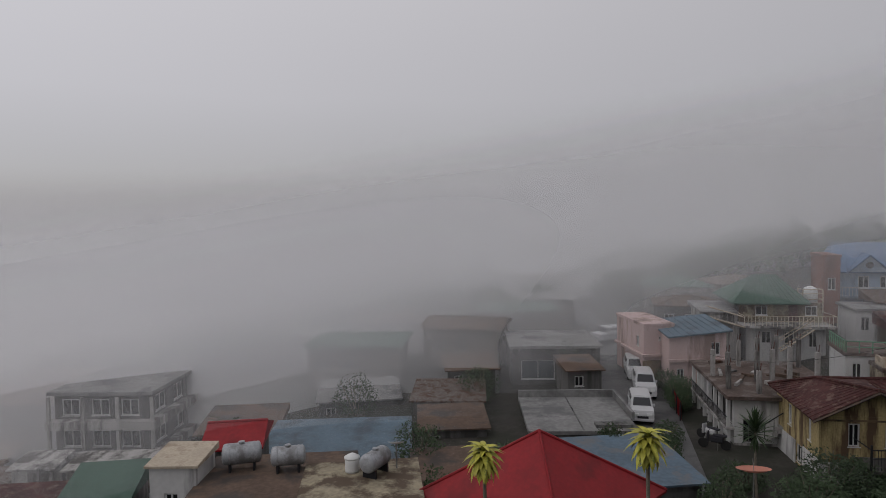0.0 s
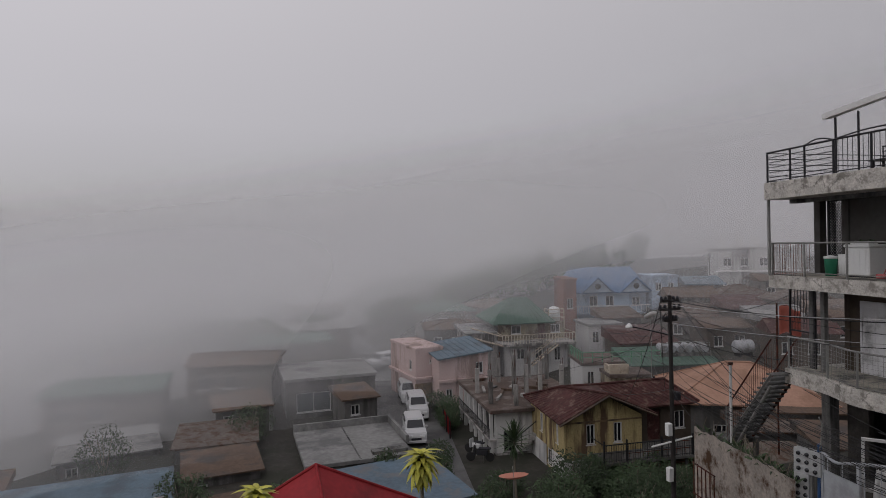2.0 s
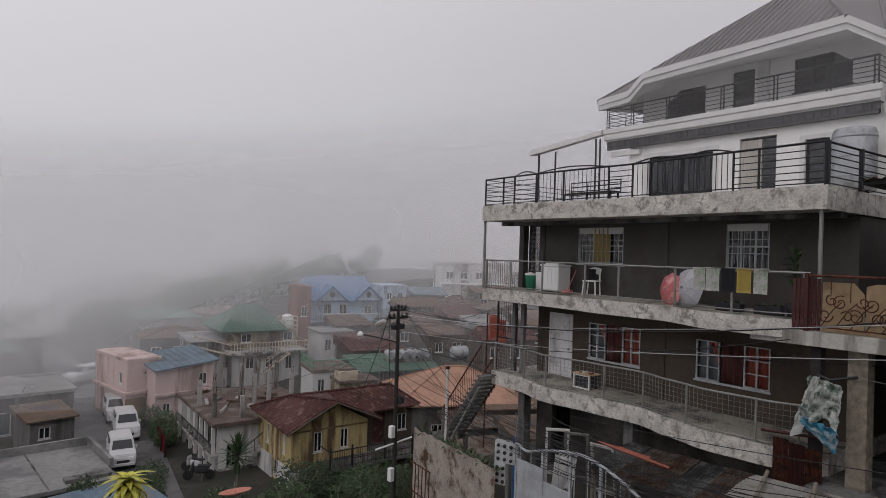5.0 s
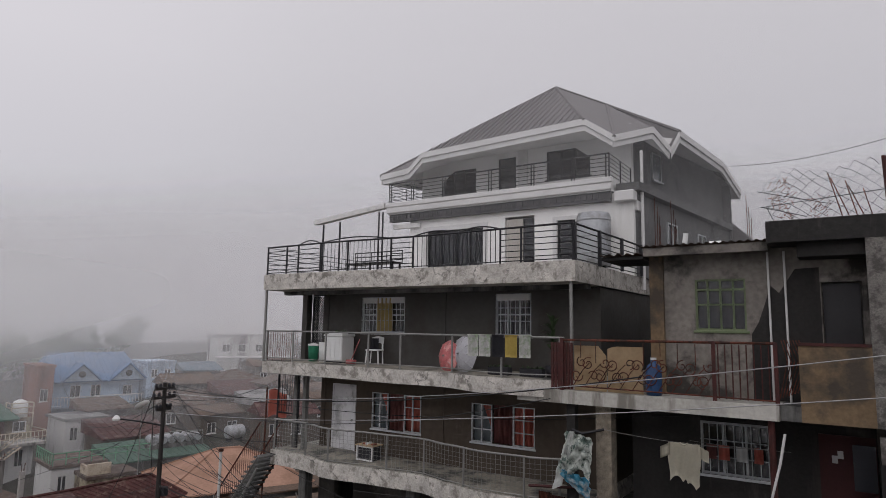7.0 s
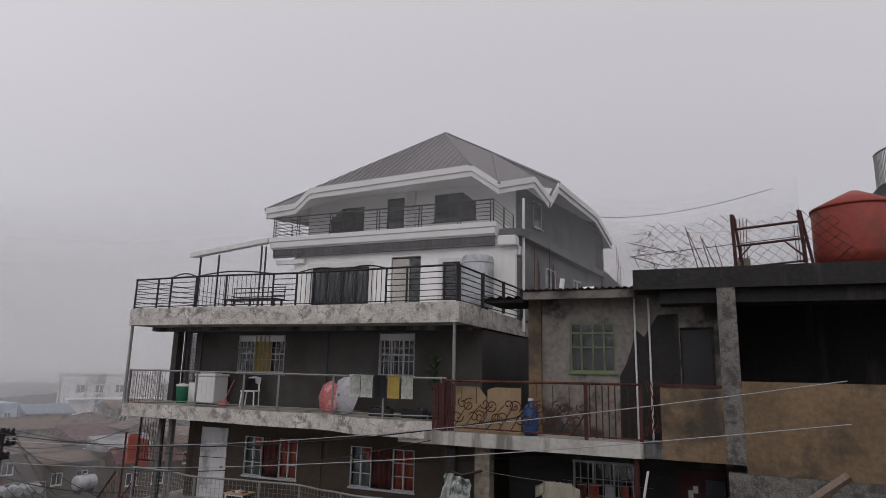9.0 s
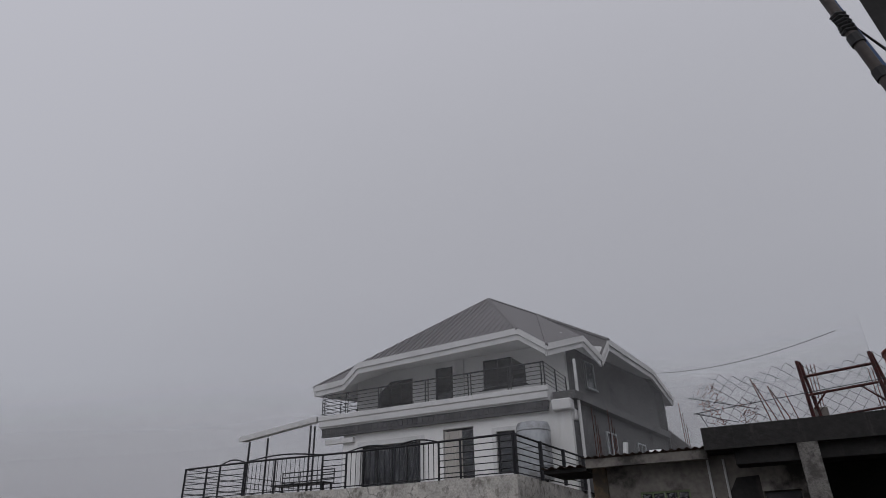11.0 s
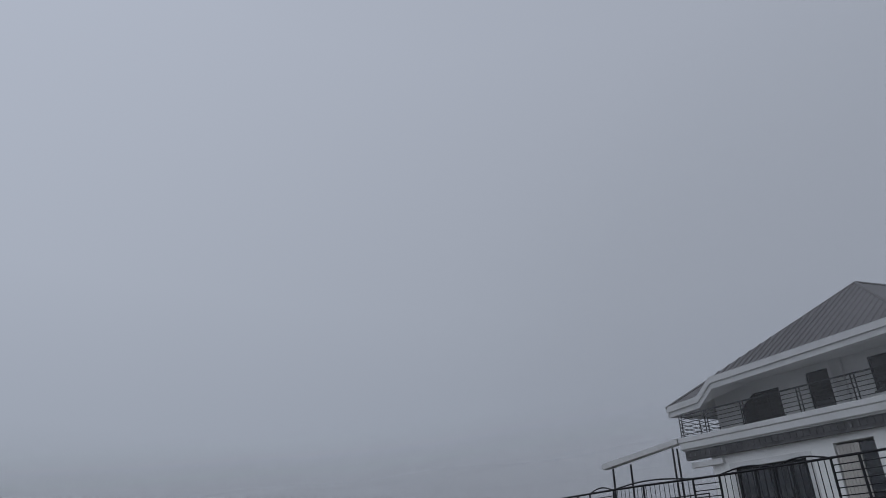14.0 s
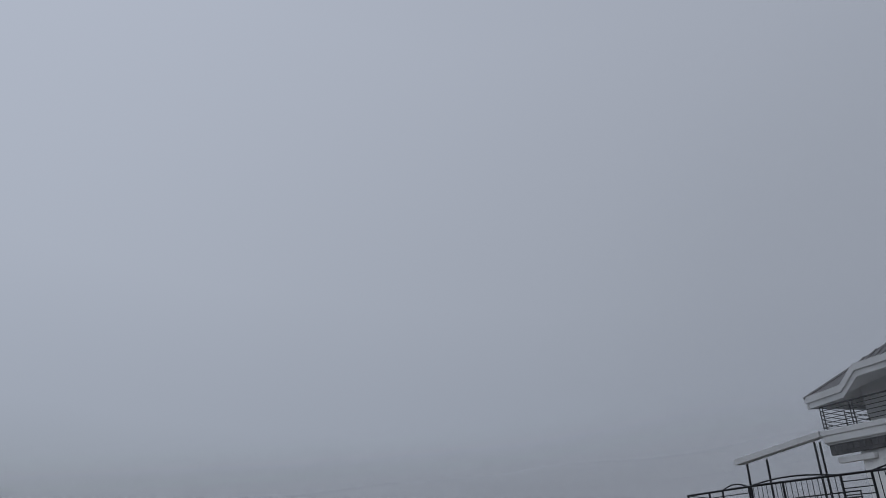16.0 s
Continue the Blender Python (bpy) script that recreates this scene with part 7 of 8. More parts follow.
    for u in (8.3, 9.2):
        pt = thing("planter", local(u, 0.2, FB + 0.012), "long dark planter with low greens", "planter", "planters at the balcony edge")
        part("trough", bx(0, 0.6, 0, 0.22, 0, 0.2, 0.015), DARKFAB, pt)
        for i in range(24):
            o = share("leaf", lm, pt, rnd.uniform(0, 0.6), rnd.uniform(0, 0.22), 0.17)
            o.rotation_euler = (radians(rnd.uniform(10, 80)), 0, rnd.uniform(0, 6.28))
    # box with a wire front on C
    cg = thing("small_cage", local(3.45, 0.85, FC + 0.012), "small pale framed cage with clutter on its lid", "cage")
    fr = bmesh.new()
    holed(fr, 0, 0.62, 0, 0.42, 0, 0.03, [(0.04, 0.58, 0.04, 0.38)])
    part("front_frame", fr, WHITEPL, cg)
    part("body", bx(0.01, 0.61, 0.032, 0.45, 0.01, 0.41), DARKFAB, cg)
    part("lid", bx(-0.03, 0.65, -0.03, 0.48, 0.422, 0.45), PLY, cg)
    for i in range(5):
        part("clutter", bx(0.05 + i * 0.11, 0.13 + i * 0.11, 0.1, 0.3, 0.452, 0.47 + 0.02 * (i % 3), 0.006), (PLY, STRIPERED, WHITEPL)[i % 3], cg)
    # furniture on the roof terrace
    bt = thing("terrace_bench", local(2.3, 1.3, FA), "low black metal bench on the terrace", "bench")
    part("seat", bx(0, 2.0, 0, 0.5, 0.36, 0.4, 0.01), IRON, bt)
    for x in (0.05, 1.0, 1.9):
        for y in (0.05, 0.42):
            part("leg", bx(x, x + 0.05, y, y + 0.05, 0, 0.36), IRON, bt)
    for k in range(3):
        part("back_rail", tube(bmesh.new(), [(0, 0.5, 0.5 + 0.14 * k), (2.0, 0.5, 0.5 + 0.14 * k)], 0.018, 5), IRON, bt)
    for x in (0.02, 0.7, 1.35, 1.98):
        part("back_post", tube(bmesh.new(), [(x, 0.5, 0.38), (x, 0.5, 0.8)], 0.018, 5), IRON, bt)
    # upright tank beside the white storey
    st = thing("steel_water_tank", local(9.75, 4.05, FA), "tall pale steel water tank on the terrace", "water tank")
    lathe_part("tank_body", [(0, 0.25), (0.48, 0.25), (0.5, 0.3), (0.5, 1.75), (0.46, 1.85), (0, 1.95)], 20, TANKSTEEL, st)
    for z in (0.6, 1.1, 1.6):
        lathe_part("band", [(0.5, z), (0.515, z + 0.02), (0.515, z + 0.05), (0.5, z + 0.07)], 20, TANKSTEEL, st)
    for k in range(3):
        part("leg", bx(0.3 * math.cos(k * 2.1) - 0.04, 0.3 * math.cos(k * 2.1) + 0.04, 0.3 * math.sin(k * 2.1) - 0.04, 0.3 * math.sin(k * 2.1) + 0.04, 0, 0.252), IRON, st)
    # starter bars and tiles at the side of the roof below
    for u, w in ((11.15, 5.6), (11.45, 6.4)):
        r = thing("starter_bars", local(u, w, FA), "rusty column bars rising beside the side wall", "rebar", "starter bars")
        for k in range(4):
            part("rebar", tube(bmesh.new(), [(0.05 * k, 0.03 * (k % 2), -0.4), (0.05 * k + 0.04 * math.sin(k), 0, 2.5 - 0.3 * k)], 0.011, 4), RUST, r)
    # bars, green panel and orange sheet at the stair landing
    gl = thing("security_grille", local(-0.25, 1.0, FC), "tall black security grille at the stair landing", "grille")
    part("frame", holed(bmesh.new(), 0, 1.0, 1.05, 2.4, 0, 0.04, [(0.05, 0.95, 1.1, 2.35)]), IRON, gl)
    br = mesh_of("bar", tube(bmesh.new(), [(0, 0.02, 1.08), (0, 0.02, 2.38)], 0.012, 4), IRON)
    for i in range(8):
        share("bar", br, gl, 0.1 + i * 0.115, 0, 0)
    for i in range(4):
        part("scroll", tube(bmesh.new(), [(0.16 + i * 0.2, 0.02, 1.3), (0.24 + i * 0.2, 0.02, 1.7), (0.16 + i * 0.2, 0.02, 2.1)], 0.01, 4), IRON, gl)
    part("post", bx(0.0, 0.05, 0.0, 0.04, 0, 1.05), IRON, gl)
    part("post", bx(0.95, 1.0, 0.0, 0.04, 0, 1.05), IRON, gl)
    gp = thing("green_sheet", local(0.0, 3.0, FC), "green corrugated sheet with a white top behind the landing", "sheet")
    part("sheet", sheet(bmesh.new(), lambda a, b: (1.2 * a, 0.02 * math.sin(a * 60), 1.75 * b), 60, 1, 0.01), GREENPL, gp)
    part("top_panel", bx(0, 1.2, -0.02, 0.02, 1.755, 2.3), WHITEPL, gp)
    oc = thing("orange_sheet", local(-1.35, 1.6, FC + 0.72), "orange-red tarpaulin hung to dry beyond the landing", "tarpaulin")
    part("cloth", sheet(bmesh.new(), lambda a, b: (0.9 * a, 0.05 * math.sin(a * 7), 0.95 - (0.95 - 0.15 * a) * b + 0.08 * math.sin(a * 5)), 12, 6, 0.01), ORANGECL, oc, smooth=True)
    part("line", tube(bmesh.new(), [(-0.1, 0, 1.0), (1.3, 0, 1.0)], 0.008, 4), WIRE, oc)
    part("pole", tube(bmesh.new(), [(-0.1, 0, -4.0), (-0.1, 0, 1.05)], 0.03, 6), RUST, oc)


def leaf_mesh(l, w, m, droop=0.5):
    """One blade: a bent, tapered, folded leaf along +y."""
    bm = bmesh.new()
    prev = None
    n = 5
    for i in range(n + 1):
        k = i / n
        hw = w * (math.sin(math.pi * min(1, k * 0.92 + 0.08))) ** 0.8
        y, z = l * k * (1 - 0.18 * droop * k), l * (0.25 * k - droop * 0.62 * k * k)
        row = [bm.verts.new((-hw, y, z + hw * 0.3)), bm.verts.new((0, y, z)), bm.verts.new((hw, y, z + hw * 0.3))]
        if prev:
            bm.faces.new((prev[0], prev[1], row[1], row[0]))
            bm.faces.new((prev[1], prev[2], row[2], row[1]))
        prev = row
    return mesh_of("leaf", bm, m, True)


# ---- outside stair, old wall, gate and pole in front of the house ----
def build_front():
    st = thing("outside_stair", HOUSE, "rusty outside stair with thin treads beside the house", "stair")
    top, bot = Vector((0.25, -0.1, FC - 0.1)), Vector((-1.9, 0.0, -6.6))
    n = 15
    tm = mesh_of("tread", bx(-0.16, 0.16, 0.0, 0.95, -0.025, 0.025), CONC_D)
    for i in range(n):
        p = top.lerp(bot, (i + 0.5) / n)
        share("tread", tm, st, p.x, p.y, p.z)
    for dy in (0.0, 0.95):
        part("stringer", tube(bmesh.new(), [top + Vector((0, dy, -0.05)), bot + Vector((0, dy, -0.1))], 0.05, 4), GALV if dy == 0 else RUST, st)
        r = part("hand_rail", tube(bmesh.new(), [top + Vector((0, dy, 1.0)), bot + Vector((0, dy, 1.0))], 0.025, 6), RUST, st)
        bm_b = mesh_of("baluster", tube(bmesh.new(), [(0, 0, 0), (0, 0, 1.0)], 0.009, 4), RUST)
        for i in range(22):
            p = top.lerp(bot, i / 21)
            share("baluster", bm_b, r, p.x, p.y + dy, p.z)
    part("prop", tube(bmesh.new(), [(0.45, -0.3, FC - 0.45), (-0.9, -0.5, -6.6)], 0.045, 6), GALV, st, "pale diagonal prop pole")
    part("landing_post", bx(-2.0, -1.85, 0.0, 0.15, -9.5, -5.6), CONC_D, st)
    part("landing", bx(-2.6, -1.7, -0.1, 1.1, -6.8, -6.66), CONC_D, st)
    for u in (-2.5, -1.8):
        part("landing_post", bx(u, u + 0.12, 0.9, 1.02, -9.8, -6.8), CONC_D, st)
    # old mossy wall with plants along its top
    A, B = Vector((14.1, 15.5)), Vector((12.72, 10.75))
    d = (B - A)
    ang = math.degrees(math.atan2(d.y, d.x))
    ow = thing("old_wall", pose(A.x, A.y, 0, 0, 0, ang), "old flaking retaining wall with weeds along its top", "wall")
    L = d.length
    bm = sheet(bmesh.new(), lambda a, b: (L * a, 0.04 * noise.noise(Vector((a * 9, b * 6, 1))), 4.2 + (3.95 + 0.18 * a + 0.08 * noise.noise(Vector((a * 14, 0, 0)))) * b), 50, 24, 0.28)
    part("wall_face", bm, RUSTWALL, ow)
    rnd = random.Random(8)
    lm, tw = leaf_mesh(0.3, 0.035, LEAF), mesh_of("twig", tube(bmesh.new(), [(0, 0, 0), (0.05, 0, 0.25), (0.0, 0.1, 0.5)], 0.008, 4), BARK)
    for i in range(140):
        x = rnd.uniform(0, L)
        o = share("weed", lm if i % 4 else tw, ow, x, rnd.uniform(0.02, 0.3), 8.05 + 0.18 * x / L)
        o.rotation_euler = (radians(rnd.uniform(-20, 70)), radians(rnd.uniform(-30, 30)), rnd.uniform(0, 6.28))
    rg = thing("rusty_railing", pose(A.x - 0.25, A.y - 0.4, 0, 0, 0, ang), "broken rusty railing below the old wall", "railing")
    for z in (6.4, 7.3):
        part("rail", tube(bmesh.new(), [(0.3, -0.3, z), (1.6, -0.3, z + 0.05)], 0.022, 5), RUST, rg)
    for i in range(6):
        part("bar", tube(bmesh.new(), [(0.35 + 0.24 * i, -0.3, 5.6), (0.35 + 0.24 * i, -0.3, 7.35)], 0.018, 5), RUST, rg)
    # meter boxes on their post
    mb = thing("meter_boxes", pose(12.9, 10.95, 8.0, 0, 0, -78), "stack of grey electricity meter boxes on a post", "meter box")
    part("post", tube(bmesh.new(), [(0.35, 0.12, -1.8), (0.35, 0.12, 1.05)], 0.05, 8), GALV, mb)
    part("panel", bx(0.0, 0.62, 0.02, 0.2, 0.45, 1.02, 0.01), METERGREY, mb)
    part("panel", bx(0.0, 0.34, 0.02, 0.16, -0.15, 0.446, 0.01), METERGREY, mb)
    mtr = lathe(bmesh.new(), [(0, 0), (0.05, 0), (0.045, 0.03), (0.03, 0.04), (0, 0.04)], 10)
    bmesh.ops.rotate(mtr, verts=mtr.verts[:], cent=(0, 0, 0), matrix=Matrix.Rotation(radians(90), 3, "X"))
    # dark discs stand in for the dark round holes of the pale panel
    mm = mesh_of("meter", mtr, WINDARK, True)
    for i in range(3):
        for k in range(3):
            share("meter", mm, mb, 0.12 + i * 0.19, 0.02, 0.55 + k * 0.18)
    for i in range(2):
        for k in range(3):
            share("meter", mm, mb, 0.1 + i * 0.17, 0.02, -0.05 + k * 0.18)
    part("conduit", tube(bmesh.new(), [(0.55, 0.1, 1.0), (0.6, 0.1, 1.25), (0.62, 0.1, 1.7), (0.58, 0.05, 1.85)], 0.02, 6), GALV, mb)
    # arched double gate
    G0, G1 = Vector((13.12, 10.35)), Vector((12.3, 5.9))
    gd = G1 - G0
    gt = thing("arched_gate", pose(G0.x, G0.y, 7.1, 0, 0, math.degrees(math.atan2(gd.y, gd.x))), "pale grey steel gate with an arched barred top", "gate")
    LG = gd.length

    def arch(x):
        k = x / LG
        if k < 0.09:
            return 1.95 - 0.12 * math.sin(k / 0.09 * math.pi / 2)
        return 1.83 + 0.46 * math.sin(min(1, (k - 0.09) / 0.5) * math.pi / 2) - 0.75 * max(0, (k - 0.45) / 0.55) ** 2
    part("top_rail", tube(bmesh.new(), [(LG * i / 40, 0, arch(LG * i / 40)) for i in range(41)], 0.035, 6), GATEPAINT, gt)
    for x, h in ((0, arch(0)), (1.0, arch(1.0)), (1.95, arch(1.95)), (2.9, arch(2.9)), (LG, arch(LG))):
        part("stile", bx(x - 0.035, x + 0.035, -0.03, 0.03, -0.3, h), GATEPAINT, gt)
    for a, b, top_z in ((0.04, 0.96, 1.5), (1.04, 1.91, 1.2), (1.99, 2.86, 1.05), (2.94, LG - 0.04, 0.9)):
        part("sheet_panel", bx(a, b, -0.012, 0.012, -0.2, top_z), GATEPAINT, gt)
        part("cross_rail", bx(a, b, -0.03, 0.03, top_z + 0.002, top_z + 0.06), GATEPAINT, gt)
        k = 0
        x = a + 0.1
        while x < b - 0.05:
            part("bar", tube(bmesh.new(), [(x, 0, top_z + 0.05), (x, 0, arch(x))], 0.014, 5), GATEPAINT, gt)
            x += 0.42
    part("gate_post", tube(bmesh.new(), [(-0.1, 0, -0.4), (-0.1, 0, 2.1)], 0.05, 8), BLUEP, gt, "blue painted gate post")
    # clutter between gate and house: boards, frames, planks, sheets
    for x, y, z, a, tilt, m in ((13.95, 10.05, 7.2, -52, 10, WHITETOWN), (14.2, 9.55, 7.2, -62, 12, GREYPLAST), (14.25, 8.6, 7.1, -84, 12, STAINEDTOWN)):
        f = thing("leaning_frame", pose(x, y, z, tilt, 0, a), "pale worn window frame leaning in the yard", "frame", "frames leaning in the yard")
        part("frame", holed(bmesh.new(), 0, 0.62, 0, 2.3, 0, 0.05, [(0.06, 0.56, 0.06, 1.0), (0.06, 0.56, 1.08, 2.24)]), m, f)
    wt = thing("white_sack", pose(13.3, 9.25, 7.75, 0, 0, -60), "dirty white sheet hung in the yard", "sheet")
    part("cloth", sheet(bmesh.new(), lambda a, b: (0.55 * a - 0.1 * b, 0.06 * math.sin(a * 7 + b * 4), 1.25 - (1.0 - 0.2 * a) * b), 10, 8, 0.01), WHITEWALL, wt, smooth=True)
    rp = thing("scrap_sheet", HOUSE @ pose(9.9, -0.2, -4.75), "rusty red sheet panel below the balcony end", "sheet panel")
    for i in range(3):
        part("sheet", sheet(bmesh.new(), lambda a, b: (0.33 * i + 0.32 * a, 0.012 * math.sin(a * 25) - 0.02 * i, 1.12 * b - 0.04 * i), 16, 3, 0.01), RUST if i != 1 else REDIRON, rp)
    part("rail", tube(bmesh.new(), [(-0.25, 0.0, 1.2), (0.85, 0.04, 1.3)], 0.035, 5), REDIRON, rp)
    sh = thing("scrap_roof", pose(13.5, 3.6, 9.35, 0, 0, 90), "dark patched scrap-sheet roof over the yard", "shed roof")
    for i in range(7):
        part("sheet", sheet(bmesh.new(), lambda a, b: (0.05 + 0.62 * i + 0.6 * a, -1.2 + 1.9 * b, -0.02 * (i % 2) - 0.25 * b + 0.012 * math.sin(a * 44)), 22, 2, 0.012), RUSTROOF if i % 3 else CONC_D, sh)
    for u in (0.1, 2.2, 4.3):
        part("post", tube(bmesh.new(), [(u, -1.0, -2.4), (u, -1.0, -0.05)], 0.05, 6), BARK, sh)
        part("post", tube(bmesh.new(), [(u, 0.6, -2.4), (u, 0.6, -0.3)], 0.05, 6), BARK, sh)
    for i, (a, b) in enumerate([((12.9, 7.7, 9.72), (12.6, 5.9, 9.68)), ((13.0, 7.3, 9.7), (12.75, 6.0, 9.62)), ((13.1, 7.9, 9.66), (12.95, 6.5, 9.66))]):
        k = thing("red_plank", pose(0, 0, 0), "red painted plank lying on the scrap roof", "plank", "red planks")
        part("plank", tube(bmesh.new(), [a, b], 0.03, 4), STRIPERED, k)
    sk = thing("pale_sheet_roof", pose(11.7, 3.2, 10.0), "pale worn roofing sheet weighted with poles", "roof sheet")
    part("sheet", sheet(bmesh.new(), lambda a, b: (-0.6 + 1.5 * a, -1.6 + 2.6 * b, 0.06 * math.sin(a * 3) + 0.012 * math.sin(a * 60)), 50, 3, 0.012), CONCW, sk)
    for y in (-1.2, -0.3, 0.5):
        part("pole", tube(bmesh.new(), [(-0.6, y, 0.1), (0.9, y + 0.3, 0.13)], 0.035, 6), BARK, sk)
    for x, y in ((-0.4, -1.4), (0.7, -1.4), (-0.4, 0.8), (0.7, 0.8)):
        part("post", tube(bmesh.new(), [(x, y, -3.2), (x, y, 0.0)], 0.05, 6), BARK, sk)
    # thin pale post
    tp = thing("thin_post", pose(15.6, 15.5, 0), "thin pale steel post with a rusty cap", "post")
    part("shaft", tube(bmesh.new(), [(0, 0, 4.5), (0, 0, 9.95)], 0.045, 8), WHITETOWN, tp)
    part("cap", lathe(bmesh.new(), [(0, 9.95), (0.08, 9.95), (0.08, 10.03), (0, 10.05)], 8), RUST, tp)
    # tall service pole with lamp arm
    po = thing("utility_pole", pose(15.58, 18.25, 0), "dark timber utility pole with a street lamp arm", "utility pole")
    part("shaft", tube(bmesh.new(), [(0.08, 0, -1.0), (0, 0, 12.0)], 0.1, 10, 0.07), TIMBER, po)
    for z, l in ((11.75, 0.38), (11.45, 0.45), (11.05, 0.3)):
        part("crossarm", bx(-l, l, -0.05, 0.05, z, z + 0.09), TIMBER, po)
        for x in (-l, -l * 0.5, l * 0.5, l):
            part("insulator", lathe(bmesh.new(), [(0, z + 0.09), (0.05, z + 0.09), (0.06, z + 0.15), (0.03, z + 0.22), (0, z + 0.22)], 8), DARKFAB, po).location = (x * 0.94, 0, 0)
    la = part("lamp_arm", tube(bmesh.new(), [(0, 0, 10.55), (-0.5, 0.4, 10.7), (-1.08, 0.85, 10.84)], 0.03, 6), IRON, po)
    part("lamp_head", lathe(bmesh.new(), [(0, -0.06), (0.12, -0.05), (0.13, 0.0), (0.05, 0.1), (0, 0.12)], 10), WHITEPL, la).location = (-1.12, 0.88, 10.84)
    for x, z, h in ((-0.22, 6.95, 0.45), (-0.2, 5.3, 0.5), (0.18, 8.2, 0.3)):
        part("box", bx(x - 0.1, x + 0.1, -0.2, 0.0, z, z + h, 0.02), WHITEPL if x < 0 else DARKFAB, po)
    part("arm_bracket", tube(bmesh.new(), [(-0.9, 0, 6.6), (0.9, 0, 6.75)], 0.04, 4), WHITEPL, po)


def build_wires():
    top = [Vector((15.58 + dx, 18.25, z)) for dx, z in ((-0.36, 11.9), (0.36, 11.9), (-0.42, 11.6), (0.42, 11.6), (0.25, 11.2), (0, 10.6), (0, 9.4), (0, 8.6))]
    ends = [((13.4, 2.0, 13.1), 0.5), ((14.2, -1.0, 12.6), 0.6), ((12.0, 3.5, 12.7), 0.7), ((16.2, 13.6, 9.9), 0.3), ((15.6, 15.5, 9.9), 0.3), ((28, 33, 5.5), 0.8), ((40, 62, 9), 1.5), ((22, 34, 5.2), 0.5),
            ((45, 55, 11), 1.4), ((13, 11, 9.4), 0.5), ((16.9, 14.4, 12.2), 0.4), ((36, 50, 8), 1.2), ((30, 40, 7.5), 0.8), ((17, 40, 5), 0.8), ((10.5, -1.5, 10.8), 0.7), ((11, 1.0, 10.2), 0.6), ((52, 60, 12.5), 1.5), ((33.0, 33, 6.0), 0.6), ((26.0, 31, 4.8), 0.5),
            ((16.3, 13.4, 8.2), 0.3), ((15.9, 13.0, 7.4), 0.4), ((17.0, 14.0, 10.2), 0.2), ((14.6, 12.0, 8.6), 0.5), ((12.9, 11.5, 8.4), 0.6), ((20.5, 28, 5.0), 0.6), ((24.5, 36.5, 5.8), 0.9), ((38.5, 58, 9.5), 1.4), ((31.0, 46, 7.0), 1.0), ((13.2, 9.8, 8.8), 0.7), ((12.8, 8.8, 9.2), 0.6), ((29, 36, 6.5), 1.2)]
    for i, (e, dr) in enumerate(ends):
        w = thing("overhead_cable", pose(0, 0, 0), "sagging black overhead cable from the utility pole", "cable", "overhead cables")
        part("cable", tube(bmesh.new(), sag(top[i % len(top)], e, dr, 14), 0.009 if i % 3 else 0.014, 4), WIRE, w)
    # pairs of service drops that cross in front of the balconies
    drops = [((15.58, 18.15, 11.65), (8.6, -2.65, 14.0), 0.4, WIREPALE), ((15.58, 18.15, 11.0), (8.6, -2.65, 13.5), 0.3, WIREPALE),
             ((13.0, 9.0, 9.9), (8.6, -2.5, 11.6), 0.25, WIRE), ((13.2, 10.5, 9.6), (8.7, -2.6, 11.2), 0.35, WIRE), ((12.8, 8.5, 10.2), (9.0, -2.4, 12.0), 0.15, WIRE),
             ((13.4, 11.0, 9.3), (9.2, -2.0, 10.8), 0.4, WIRE), ((13.1, 10.8, 10.4), (9.5, -1.0, 10.4), 0.45, WIRE), ((12.7, 9.5, 9.2), (9.6, 0.0, 10.2), 0.3, WIRE),
             ((12.6, 9.2, 9.6), (9.6, 0.5, 9.9), 0.3, WIRE), ((15.2, 17.5, 9.0), (12.0, 4.0, 9.8), 0.5, WIRE), ((15.4, 17.0, 8.4), (11.5, 3.0, 9.6), 0.5, WIRE), ((24.0, 0.55, 19.98), (17.5, -4.1, 18.94), 0.25, WIRE)]
    rw = random.Random(3)
    for k in range(14):
        s = rw.random()
        drops.append(((13.4 + 1.6 * s, 10.5 + 7.0 * s, rw.uniform(8.6, 9.8)), (rw.uniform(8.8, 9.6), rw.uniform(-2.6, 0.5), rw.uniform(9.7, 11.4)), rw.uniform(0.2, 0.7), WIRE))
    for a, b, dr, m in drops:
        w = thing("service_cable", pose(0, 0, 0), ("pale" if m is WIREPALE else "dark") + " service cable strung before the balconies", "cable", "service cables")
        part("cable", tube(bmesh.new(), sag(a, b, dr, 20), 0.0075, 4), m, w)


# ---- plants, tanks and vehicles of the town ----
def dracaena(x, y, z0, z1, mat_leaf, leaf_l, leaf_w, n, label, droop):
    p = thing("dracaena", pose(x, y, z0), label, "plant")
    h = z1 - z0
    part("trunk", tube(bmesh.new(), [(0.15, 0, 0), (0.05, 0.05, h * 0.5), (0, 0, h)], 0.07, 7, 0.045), BARK, p)
    rnd = random.Random(int(x * 10))
    ms = [leaf_mesh(leaf_l * k, leaf_w, mat_leaf, droop) for k in (0.75, 0.9, 1.05)]
    for i in range(n):
        el = (-30 if droop > 1 else -35) + (95 if droop > 1 else 115) * (i / n) ** 0.9
        o = share("leaf", ms[i % 3], p, 0, 0, h - 0.25 + 0.35 * i / n)
        o.rotation_euler = (radians(el), 0, i * 2.399)
    for i in range(8):
        o = share("dead_leaf", ms[0], p, 0, 0, h - 0.25)
        o.rotation_euler = (radians(-80), 0, i * 0.8 + rnd.random())
    return p


